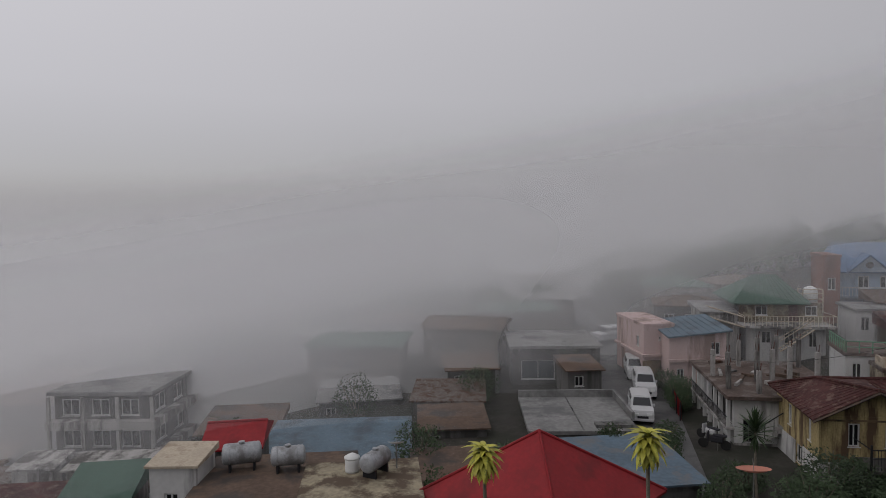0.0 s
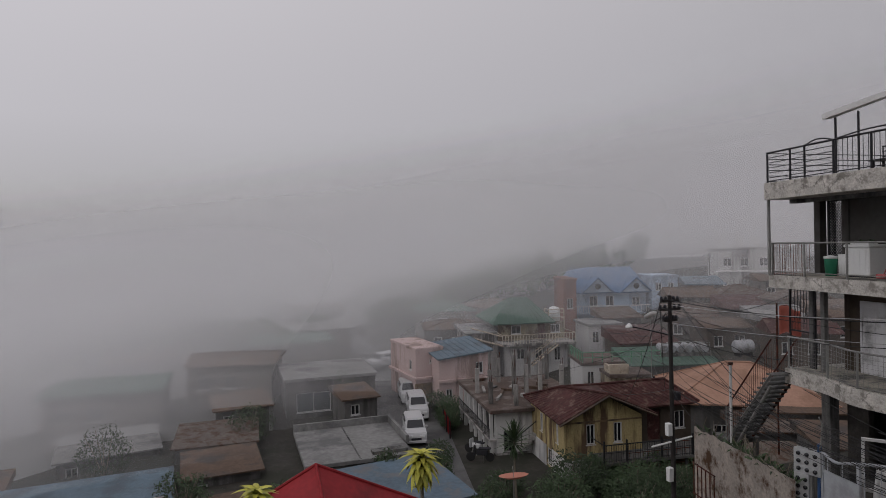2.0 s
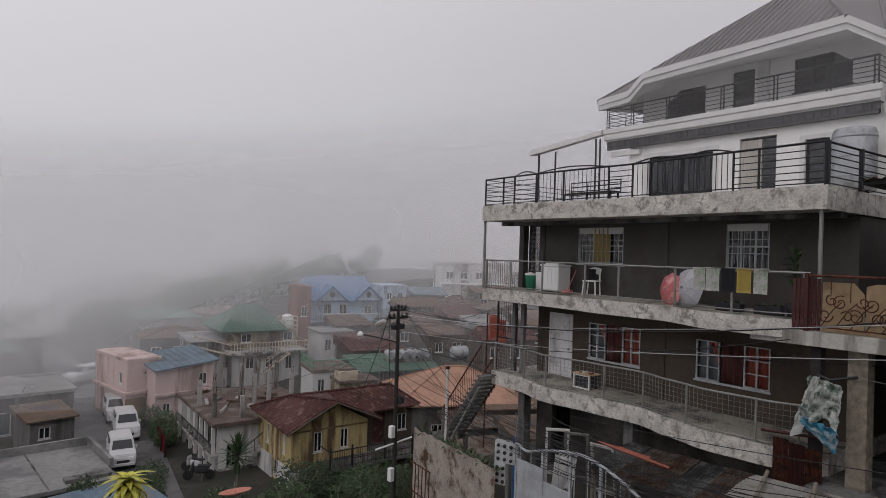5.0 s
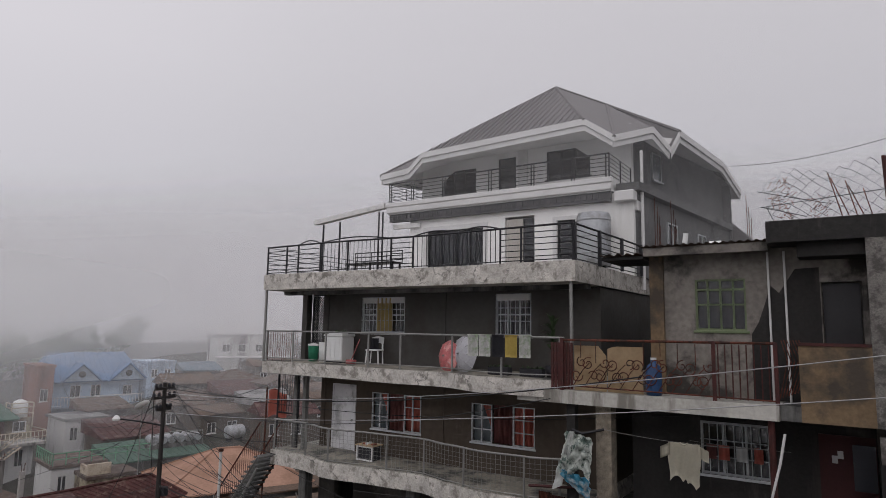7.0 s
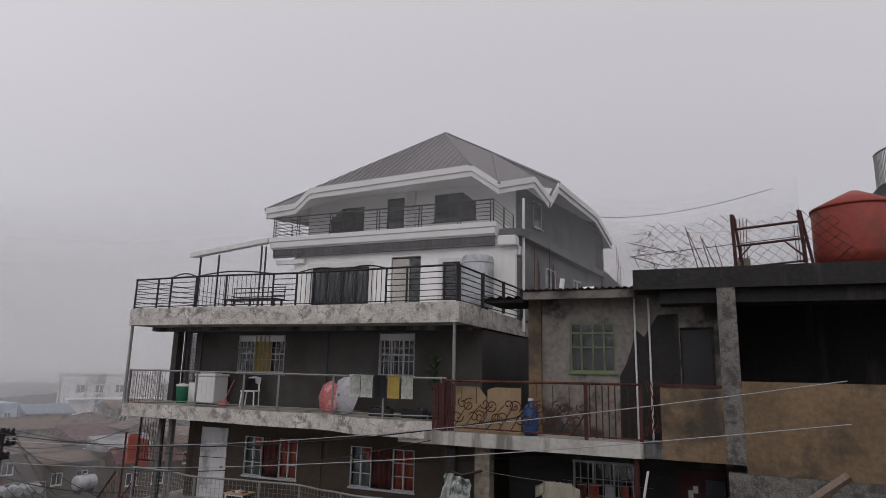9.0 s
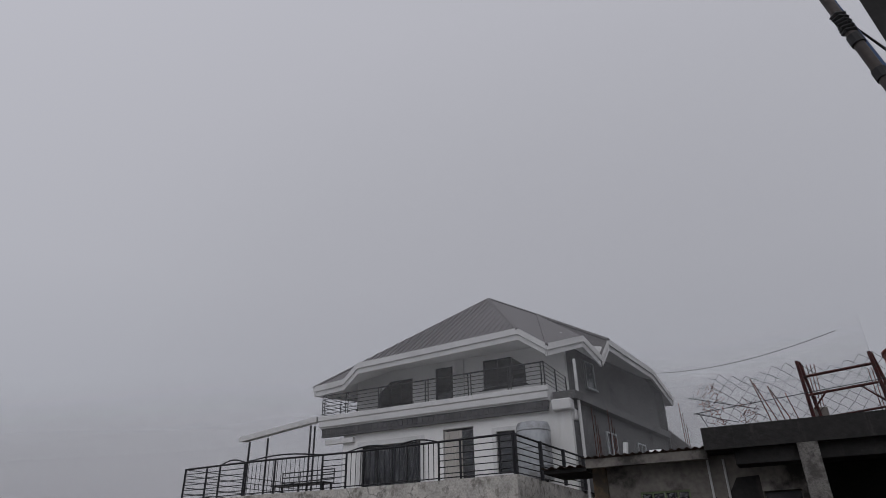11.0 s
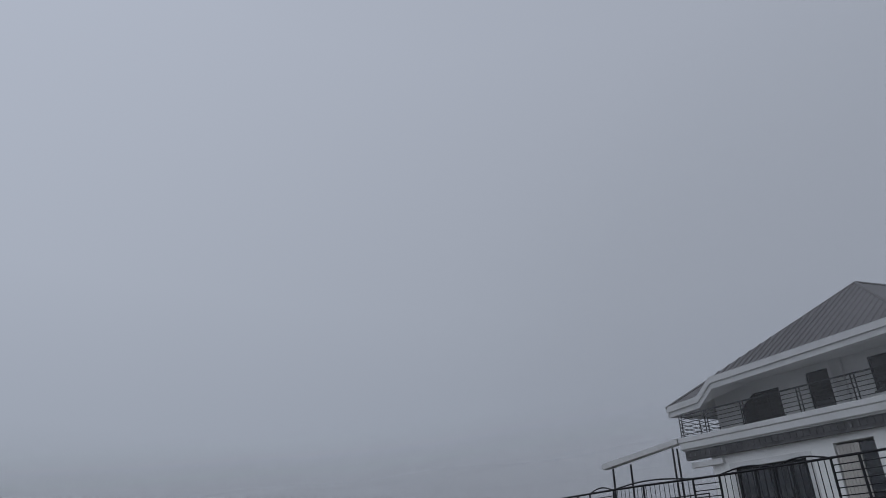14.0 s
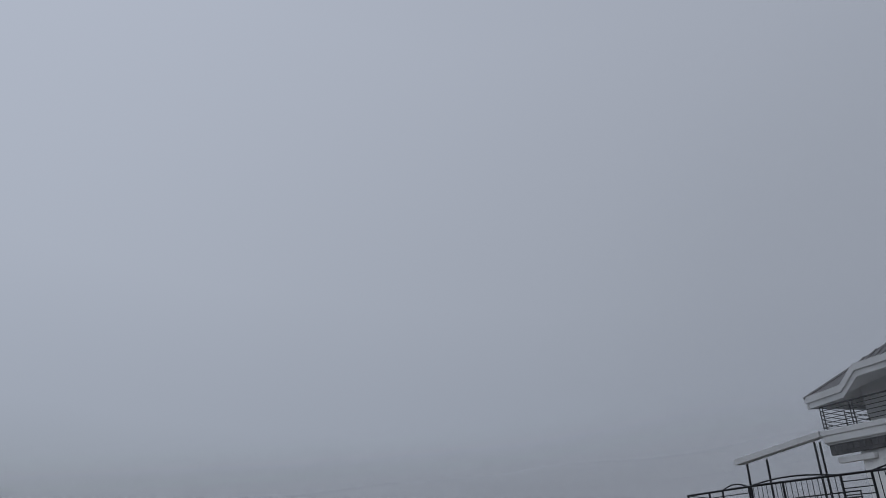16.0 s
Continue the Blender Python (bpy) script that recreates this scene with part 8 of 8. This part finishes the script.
def bush(x, y, z, rx, ry, rz, n, seed, label, name="shrub", leaf=0.17, m=None):
    p = thing(name, pose(x, y, z), label, "shrub")
    rnd = random.Random(seed)
    bm = bmesh.new()
    for i in range(6):
        a = rnd.uniform(0, 6.28)
        tube(bm, [(0, 0, 0), (rx * 0.3 * math.cos(a), ry * 0.3 * math.sin(a), rz * 0.5), (rx * 0.6 * math.cos(a), ry * 0.6 * math.sin(a), rz * 0.9)], 0.04, 4, 0.012)
    part("stem", bm, BARK, p)
    bm = bmesh.new()
    for i in range(n * 5):
        v = Vector((rnd.gauss(0, 1), rnd.gauss(0, 1), rnd.gauss(0, 1))).normalized() * rnd.uniform(0.55, 1.0)
        c = Vector((v.x * rx, v.y * ry, rz * (0.5 + 0.5 * v.z)))
        c *= 1 + 0.25 * noise.noise(c * 0.9 + Vector((seed, 0, 0)))
        d1 = Vector((rnd.uniform(-1, 1), rnd.uniform(-1, 1), rnd.uniform(-1, 1))).normalized()
        d2 = d1.orthogonal().normalized()
        l = leaf * rnd.uniform(0.6, 1.3)
        vs = [bm.verts.new(c), bm.verts.new(c + d1 * l * 0.5 + d2 * l * 0.22), bm.verts.new(c + d1 * l), bm.verts.new(c + d1 * l * 0.5 - d2 * l * 0.22)]
        bm.faces.new(vs)
    part("crown", bm, m or LEAF, p)
    return p


def water_tank(x, y, z, rz, l, r, m, label):
    t = thing("roof_tank", pose(x, y, z, 0, 0, rz), label, "water tank", "roof tanks")
    bm = bmesh.new()
    prof = [(0, 0), (r * 0.6, 0.02), (r * 0.92, 0.07), (r, 0.14), (r, l - 0.14), (r * 0.92, l - 0.07), (r * 0.6, l - 0.02), (0, l)]
    lathe(bm, prof, 20)
    bmesh.ops.transform(bm, matrix=pose(0, 0, r + 0.25, 0, 90, 0), verts=bm.verts[:])
    part("cylinder", bm, m, t, smooth=True)
    for k in (0.2, 0.8):
        part("cradle", bx(l * k - 0.05, l * k + 0.05, -r * 0.8, r * 0.8, 0, 0.36), IRON, t)
        bm2 = lathe(bmesh.new(), [(r + 0.004, -0.03), (r + 0.014, -0.02), (r + 0.014, 0.02), (r + 0.004, 0.03)], 20)
        bmesh.ops.transform(bm2, matrix=pose(l * k, 0, r + 0.25, 0, 90, 0), verts=bm2.verts[:])
        part("strap", bm2, m, t)
    part("hatch", lathe(bmesh.new(), [(0, 0), (0.14, 0), (0.14, 0.1), (0, 0.13)], 10), m, t).location = (l * 0.5, 0, 2 * r + 0.22)
    return t


def car(x, y, z, rz, L, W, Hh, m, label):
    c = thing("car", pose(x, y, z, 0, 0, rz), label, "car", "parked cars")
    prof = [(-L / 2, 0.35), (-L / 2, 0.85), (-L / 2 + 0.06, Hh * 0.62), (-L / 2 + 0.2, Hh * 0.98), (L * 0.16, Hh), (L * 0.26, Hh * 0.64), (L / 2 - 0.1, Hh * 0.57), (L / 2, 0.7), (L / 2, 0.35)]
    bm = bmesh.new()
    l = [bm.verts.new((-W / 2 + (0.12 if z_ > Hh * 0.7 else 0), x_, z_)) for x_, z_ in prof]
    r = [bm.verts.new((W / 2 - (0.12 if z_ > Hh * 0.7 else 0), x_, z_)) for x_, z_ in prof]
    bm.faces.new(l)
    bm.faces.new(r[::-1])
    for i in range(len(prof)):
        j = (i + 1) % len(prof)
        bm.faces.new((l[j], l[i], r[i], r[j]))
    bmesh.ops.recalc_face_normals(bm, faces=bm.faces[:])
    bmesh.ops.bevel(bm, geom=bm.edges[:], offset=0.05, segments=2, affect="EDGES")
    b = part("body", bm, m, c, smooth=False)
    part("windscreen", bm_quad([(-W / 2 + 0.22, L * 0.175 + 0.03, Hh * 0.94), (W / 2 - 0.22, L * 0.175 + 0.03, Hh * 0.94), (W / 2 - 0.14, L * 0.255 + 0.03, Hh * 0.66), (-W / 2 + 0.14, L * 0.255 + 0.03, Hh * 0.66)]), WINDARK, c)
    part("rear_window", bm_quad([(W / 2 - 0.22, -L / 2 + 0.16, Hh * 0.93), (-W / 2 + 0.22, -L / 2 + 0.16, Hh * 0.93), (-W / 2 + 0.14, -L / 2 + 0.04, Hh * 0.66), (W / 2 - 0.14, -L / 2 + 0.04, Hh * 0.66)]), WINDARK, c)
    for s in (-1, 1):
        for a, b2 in ((-0.36, -0.12), (-0.1, 0.1)):
            part("side_window", bx(s * (W / 2 - 0.075) - 0.03, s * (W / 2 - 0.075) + 0.03, L * a, L * b2, Hh * 0.66, Hh * 0.9, 0.01), WINDARK, c)
        part("headlight", bx(s * (W / 2 - 0.3) - 0.16, s * (W / 2 - 0.3) + 0.16, L / 2 - 0.06, L / 2 + 0.012, 0.68, 0.84, 0.01), WHITEPL, c)
        part("mirror", bx(s * (W / 2 + 0.08) - 0.07, s * (W / 2 + 0.08) + 0.07, L * 0.17, L * 0.2, Hh * 0.6, Hh * 0.7, 0.01), m, c)
        for k in (-0.32, 0.32):
            wl = lathe(bmesh.new(), [(0.12, -0.1), (0.32, -0.1), (0.34, -0.06), (0.34, 0.06), (0.32, 0.1), (0.12, 0.1)], 16)
            bmesh.ops.transform(wl, matrix=pose(s * (W / 2 - 0.1), L * k, 0.34, 0, 90, 0), verts=wl.verts[:])
            w = part("wheel", wl, TYRE, c)
            rm = lathe(bmesh.new(), [(0, -0.105), (0.2, -0.105), (0.2, 0.105), (0, 0.105)], 12)
            bmesh.ops.transform(rm, matrix=pose(s * (W / 2 - 0.1), L * k, 0.34, 0, 90, 0), verts=rm.verts[:])
            part("rim", rm, GALV, w)
    part("grille", bx(-0.35, 0.35, L / 2 - 0.04, L / 2 + 0.012, 0.5, 0.66, 0.01), DARKFAB, c)
    part("bumper", bx(-W / 2 + 0.05, W / 2 - 0.05, L / 2 - 0.1, L / 2 + 0.04, 0.3, 0.48, 0.03), m, c)
    return c


def bm_quad(ps):
    bm = bmesh.new()
    a = [bm.verts.new(p) for p in ps]
    n = (a[1].co - a[0].co).cross(a[2].co - a[0].co).normalized() * 0.012
    b = [bm.verts.new(v.co + n) for v in a]
    bm.faces.new(a)
    bm.faces.new(b[::-1])
    for i in range(4):
        bm.faces.new((a[(i + 1) % 4], a[i], b[i], b[(i + 1) % 4]))
    bmesh.ops.recalc_face_normals(bm, faces=bm.faces[:])
    return bm


def motorbike(x, y, z, rz, m, label):
    b = thing("motorcycle", pose(x, y, z, 0, 0, rz), label, "motorcycle")
    for k in (-0.62, 0.62):
        w = lathe(bmesh.new(), [(0.2, -0.05), (0.28, -0.05), (0.3, 0), (0.28, 0.05), (0.2, 0.05)], 16)
        bmesh.ops.transform(w, matrix=pose(0, k, 0.3, 0, 90, 0), verts=w.verts[:])
        wh = part("wheel", w, TYRE, b)
        part("spokes", tube(bmesh.new(), [(0, k - 0.2, 0.3), (0, k + 0.2, 0.3)], 0.02, 4), GALV, wh)
    part("body", bx(-0.16, 0.16, -0.5, 0.25, 0.42, 0.8, 0.08), m, b)
    part("seat", bx(-0.14, 0.14, -0.7, 0.1, 0.8, 0.9, 0.04), DARKFAB, b)
    part("front_shield", bx(-0.22, 0.22, 0.3, 0.42, 0.4, 1.0, 0.05), m, b)
    part("fork", tube(bmesh.new(), [(0, 0.62, 0.3), (0, 0.4, 1.0)], 0.04, 6), GALV, b)
    part("handlebar", tube(bmesh.new(), [(-0.35, 0.3, 1.05), (0, 0.38, 1.02), (0.35, 0.3, 1.05)], 0.02, 6), DARKFAB, b)
    part("stand", tube(bmesh.new(), [(-0.12, -0.2, 0.42), (-0.22, -0.2, 0.0)], 0.02, 4), GALV, b)


def dish(x, y, z, r, m, base, label, tilt=-70, rz=0):
    d = thing("satellite_dish", pose(x, y, z, 0, 0, rz), label, "satellite dish")
    bm = lathe(bmesh.new(), [(0.02, 0.0), (r * 0.5, r * 0.06), (r, r * 0.22), (r + 0.02, r * 0.23), (r * 0.5, r * 0.05 - 0.02), (0.02, -0.02)], 20)
    bmesh.ops.transform(bm, matrix=pose(0, 0, 0, tilt, 0, 0), verts=bm.verts[:])
    part("reflector", bm, m, d, smooth=True)
    part("mast", tube(bmesh.new(), [(0, 0.05, -base), (0, 0.02, -0.05)], 0.035, 6), GALV, d)
    part("feed_arm", tube(bmesh.new(), [(0, 0, 0), Matrix.Rotation(radians(tilt), 3, "X") @ Vector((0, 0, r * 0.8))], 0.015, 5), GALV, d)


def build_plants_and_vehicles():
    dracaena(5.0, 15.25, 2.2, 8.4, LEAFY, 0.62, 0.085, 64, "tall dracaena with drooping yellow-green striped leaves", 1.5)
    dracaena(0.95, 15.9, 2.2, 7.85, LEAFY, 0.6, 0.085, 60, "second dracaena with yellow-green striped leaves", 1.5)
    dracaena(14.4, 28.6, 0, 3.9, LEAF, 1.1, 0.05, 90, "dark spiky yucca beside the yellow house", 0.25)
    dish(12.55, 25.0, 3.45, 0.66, DISHPINK, 3.4, "faded orange satellite dish lying nearly flat", -12)
    dish(-2.2, 26.6, 4.3, 0.36, WHITEPL, 1.2, "small pale satellite dish above the roofs", -20)
    dish(31.5, 39.0, 8.2, 0.5, WHITEPL, 8.0, "pale satellite dish among the roofs", -40)
    z1 = 3.1
    water_tank(-9.9, 26.9, z1, 14, 1.7, 0.46, TANKSTEEL, "long dull steel water tank lying on a flat roof")
    water_tank(-7.7, 26.7, z1, 10, 1.5, 0.42, TANKSTEEL, "dull blue-grey steel water tank lying on a roof")
    water_tank(-3.4, 25.4, 3.2, 62, 1.5, 0.4, TANKSTEEL, "steel water tank set crosswise on the pale roof")
    t = thing("upright_tank", pose(-4.1, 26.4, 3.2), "small upright white water tank with a domed lid", "water tank")
    lathe_part("tank_body", [(0, 0), (0.3, 0), (0.32, 0.1), (0.3, 0.3), (0.32, 0.5), (0.3, 0.6)], 16, WHITEPL, t)
    lathe_part("lid", [(0.34, 0.58), (0.34, 0.64), (0.1, 0.78), (0, 0.79)], 16, WHITEPL, t)
    car(18.4, 69.0, 0.12, 115, 4.2, 1.7, 1.7, CARWHITE, "white people carrier turning at the top of the street")
    car(16.3, 53.2, 0.12, 169, 3.7, 1.45, 1.8, CARWHITE, "white van parked in the row along the street")
    car(15.5, 48.1, 0.12, 168, 3.9, 1.5, 1.8, CARWHITE, "white jeep-like van parked in the row")
    car(13.4, 42.3, 0.12, 167, 3.6, 1.45, 1.7, CARWHITE, "white hatchback parked on the street")
    motorbike(16.3, 38.0, 0.02, 30, CARWHITE, "white motorcycle parked by the unfinished house")
    motorbike(16.0, 36.6, 0.02, 60, DARKFAB, "dark motorcycle parked by the unfinished house")
    for i, (x, y, rx, rz, n) in enumerate([(16.5, 27.5, 1.6, 2.4, 500), (18.6, 29.4, 1.8, 2.6, 600), (13.0, 28.8, 1.2, 1.8, 300), (15.0, 25.2, 1.5, 2.6, 420), (20.5, 29.9, 1.3, 2.0, 420), (13.4, 37.2, 1.0, 1.6, 240), (3.0, 31.5, 1.2, 2.6, 300), (-1.6, 34.5, 1.5, 2.8, 320), (2.4, 46.8, 1.6, 3.0, 300), (-6.4, 43.6, 1.8, 3.4, 320), (-13.6, 37.6, 1.8, 3.4, 320), (10.3, 51.5, 1.3, 3.6, 260), (-18, 31.5, 1.6, 3.0, 280), (20.8, 28.2, 1.5, 1.5, 450), (12.4, 34.5, 0.9, 1.5, 240), (18.4, 47.6, 1.4, 1.7, 300), (16.9, 44.2, 1.0, 1.5, 250),
                                          (-0.6, 25.8, 1.0, 3.6, 380), (15.2, 31.0, 1.2, 1.6, 260), (17.2, 46.0, 1.0, 1.8, 260), (17.6, 49.0, 1.0, 2.0, 260), (21.8, 28.6, 1.5, 2.0, 420), (23.6, 29.0, 1.4, 1.8, 380), (20.0, 26.0, 1.8, 2.4, 420), (23.0, 25.5, 1.8, 2.4, 420), (9.6, 35.6, 0.9, 2.2, 240), (17.6, 23.4, 1.6, 2.4, 380), (14.6, 22.6, 1.4, 2.4, 360), (24.5, 29.6, 1.6, 1.6, 380), (22.5, 26.5, 2.0, 2.0, 500), (26.5, 27.0, 2.0, 2.2, 450), (19.5, 24.0, 2.0, 2.0, 450), (24, 45, 1.5, 2.2, 260)]):
        bush(x, y, ground_z(x, y) - 0.1, rx, rx, rz, n, i + 20, "dense dark green shrub between the houses")
    # red sheet fence by the street
    f = thing("red_sheet_fence", pose(15.9, 41.5, 0, 0, 0, 78), "low red corrugated sheet fence by the street", "fence")
    part("sheet", sheet(bmesh.new(), lambda a, b: (3.2 * a, 0.03 * math.sin(a * 70), 1.3 * b), 60, 1, 0.012), REDROOF, f)
    for x in (0.0, 1.6, 3.2):
        part("post", bx(x - 0.04, x + 0.04, 0.04, 0.12, -0.2, 1.4), IRON, f)
    # fences and railings in the yards
    for i, (x, y, z, rz, l) in enumerate([(22.0, 29.5, 0.9, -8, 5.0), (20.0, 30.2, 0.0, 10, 4.0), (25, 30.0, 1.0, -10, 4)]):
        r = thing("yard_fence", pose(x, y, z, 0, 0, rz), "rusty yard fence of bars and rails", "fence", "yard fences")
        for zz in (0.2, 1.0):
            part("rail", tube(bmesh.new(), [(0, 0, zz), (l, 0, zz)], 0.025, 5), RUST, r)
        bmn = mesh_of("bar", tube(bmesh.new(), [(0, 0, -0.9), (0, 0, 1.05)], 0.014, 4), RUST)
        for k in range(int(l / 0.3)):
            share("bar", bmn, r, 0.15 + k * 0.3, 0, 0)
    # woods on the far slope, lost in the mist
    rnd = random.Random(5)
    bm = bmesh.new()
    for i in range(560):
        az = radians(rnd.uniform(-42, 38))
        d = rnd.uniform(70, 118)
        x, y = d * math.sin(az), d * math.cos(az)
        h = rnd.uniform(2.5, 6.0)
        if 13 < x < 24 or (x >= 24 and d < 94):
            continue
        c = Vector((x, y, ground_z(x, y)))
        for k in range(46):
            v = Vector((rnd.gauss(0, 1), rnd.gauss(0, 1), rnd.gauss(0, 0.8))).normalized() * rnd.uniform(0.5, 1.0)
            p = c + Vector((v.x * h * 0.42, v.y * h * 0.42, h * (0.55 + 0.45 * v.z)))
            a = Vector((rnd.uniform(-1, 1), rnd.uniform(-1, 1), rnd.uniform(-1, 1))).normalized() * 0.75
            b = a.orthogonal().normalized() * 0.5
            bm.faces.new([bm.verts.new(q) for q in (p - a, p + b, p + a, p - b)])
    tagged(new("far_woods", mesh_of("far_woods", bm, LEAF)), "dark trees on the far slope fading into mist", "woods", kind="stuff")


# ---- the viewer's own eave, its pipe, and the houses further up ----
def build_near():
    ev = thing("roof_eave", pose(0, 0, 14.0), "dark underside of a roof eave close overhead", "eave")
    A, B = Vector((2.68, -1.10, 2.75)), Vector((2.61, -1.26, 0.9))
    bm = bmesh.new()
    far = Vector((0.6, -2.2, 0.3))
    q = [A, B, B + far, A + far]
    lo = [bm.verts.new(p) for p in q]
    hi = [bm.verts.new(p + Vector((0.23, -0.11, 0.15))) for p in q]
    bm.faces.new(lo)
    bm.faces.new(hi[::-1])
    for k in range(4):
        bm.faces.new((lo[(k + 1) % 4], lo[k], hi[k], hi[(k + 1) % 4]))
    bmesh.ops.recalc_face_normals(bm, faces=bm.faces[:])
    part("soffit", bm, WETSHADE, ev)
    for k in range(3):
        part("rafter", tube(bmesh.new(), [A.lerp(B, 0.2 + 0.3 * k) + far * 0.02 - Vector((0.03, 0, 0)), A.lerp(B, 0.2 + 0.3 * k) + far * 0.95 - Vector((0.03, 0, 0))], 0.04, 4), TIMBER, ev)
    pp = thing("downpipe", pose(0, 0, 14.0), "dark pipe strapped with cloth under the eave", "pipe")
    P, Q = Vector((2.477, -0.846, 2.75)), Vector((2.335, -1.13, 0.7))
    part("tube", tube(bmesh.new(), [P.lerp(Q, k / 10) for k in range(11)], 0.022, 14), DARKPIPE, pp, smooth=True)
    for k in (0.42, 0.52):
        c = P.lerp(Q, k)
        part("collar", tube(bmesh.new(), [c - (Q - P) * 0.012, c + (Q - P) * 0.012], 0.028, 10), WIRE, pp)
    w = []
    for k in range(30):
        c = P.lerp(Q, 0.34 + 0.06 * k / 29)
        w.append(c + Vector((0.024 * math.cos(k * 1.3), 0.024 * math.sin(k * 1.3), 0)))
    part("wrapping", tube(bmesh.new(), w, 0.01, 5), WIRE, pp, "black cloth strapping")
    part("blue_cable", tube(bmesh.new(), [P.lerp(Q, k / 8) + Vector((0.03 + 0.01 * math.sin(k), -0.04, 0.0)) for k in range(5)], 0.01, 6), BLUEP, pp)
    part("wire", tube(bmesh.new(), [P.lerp(Q, 0.36) + Vector((0.06, -0.06, 0)), P.lerp(Q, 0.43) + Vector((0.10, -0.13, 0)), P.lerp(Q, 0.5) + Vector((0.05, -0.05, 0))], 0.006, 4), WIRE, pp)
    # the viewer's own house: the wall and the floor that one stands on, behind the view
    own = thing("own_house", pose(0, 0, 14.0), "plain plastered house wall behind the viewpoint", "house")
    part("terrace_floor", bx(-4.0, 2.0, -7.0, 0.5, -1.75, -1.6), CONC_D, own)
    part("wall", bx(-4.0, 3.4, -7.2, -3.4, -12.2, 3.0), PLASTER, own)
    part("wall", bx(-4.0, 2.0, -3.39, 0.4, -12.2, -1.76), PLASTER, own)
    # curved balcony of the house further up, behind the red tank
    up = thing("upper_house", HOUSE @ pose(0.65, 0, -0.4), "dark house with a curved railed balcony further up the slope", "house")
    arc = [(20.05 + 1.6 * (1 - math.cos(a)), 5.9 - 1.5 * math.sin(a)) for a in [radians(k * 9) for k in range(11)]]
    part("balcony_slab", prism(bmesh.new(), arc + [(26, 4.4), (26, 8.0), (20.05, 8.0)], 5.2, 5.62), WETSHADE, up)
    r = part("railing", tube(bmesh.new(), [(x, y + 0.06, 6.55) for x, y in arc] + [(26, 4.46, 6.55)], 0.03, 6), GALV, up, "pale curved railing")
    bb = mesh_of("baluster", tube(bmesh.new(), [(0, 0, 5.62), (0, 0, 6.55)], 0.013, 4), GALV)
    for k in range(40):
        t = k / 3.9
        i0 = min(9, int(t))
        x, y = (arc[i0][0] + (arc[i0 + 1][0] - arc[i0][0]) * (t - i0), arc[i0][1] + (arc[i0 + 1][1] - arc[i0][1]) * (t - i0)) if t < 10 else (arc[-1][0] + (t - 10) * 0.5, 4.4)
        share("baluster", bb, r, x, y + 0.06, 0)
    part("wall", bx(23.4, 28, 7.0, 14, -4, 9.4), GREYWALL, up)
    part("eave", bx(23.0, 28, 6.2, 14.5, 9.404, 9.6), TRIM, up)
    part("drainpipe", tube(bmesh.new(), [(23.3, 6.9, 0), (23.3, 6.9, 9.4)], 0.06, 8), REDIRON, up)
    # small roof end and thin mast behind the side wall
    sg = thing("back_house", HOUSE, "small grey gabled house end behind the tall house", "house")
    part("wall", bx(10.6, 13.6, 16.0, 20.0, -6, 3.3), GREYWALL, sg)
    bm = bmesh.new()
    vs = [bm.verts.new(p) for p in ((10.4, 15.7, 3.9), (13.4, 15.7, 3.3), (11.6, 15.7, 5.1), (10.4, 20.3, 3.9), (13.4, 20.3, 3.3), (11.6, 20.3, 5.1))]
    for fc in ((0, 1, 2), (5, 4, 3), (0, 2, 5, 3), (1, 4, 5, 2), (0, 3, 4, 1)):
        bm.faces.new([vs[i] for i in fc])
    bmesh.ops.recalc_face_normals(bm, faces=bm.faces[:])
    part("roof", bm, ROOFGREY, sg)
    an = thing("thin_mast", HOUSE @ pose(12.4, 16.2, 3.2), "thin bundle of rods standing behind the house", "mast")
    for k in range(3):
        part("rod", tube(bmesh.new(), [(0.06 * k, 0, -0.6), (0.06 * k + 0.03 * (k - 1), 0, 2.9 - 0.5 * k)], 0.016, 4), RUST, an)
    # damp patch and small things of the unfinished house
    dpz = thing("roof_debris", HOUSE @ pose(12.9, 1.4, 1.98), "pale rags and tiles lying on the lean-to roof", "debris")
    part("bottle", tube(bmesh.new(), [(0, 0, 0), (0.05, 0, 0.35)], 0.06, 8), WHITEPL, dpz)
    part("rag", bx(0.5, 0.85, 0, 0.2, 0.02, 0.14, 0.05), WHITEPL, dpz)


DARKPIPE = mat("dark_brown_pipe", (0.045, 0.036, 0.032), 0.5, 0.1, var=0.3, scale=6, bump=0.15)
build_balcony_things()
build_front()
build_wires()
build_town()
build_plants_and_vehicles()
build_near()
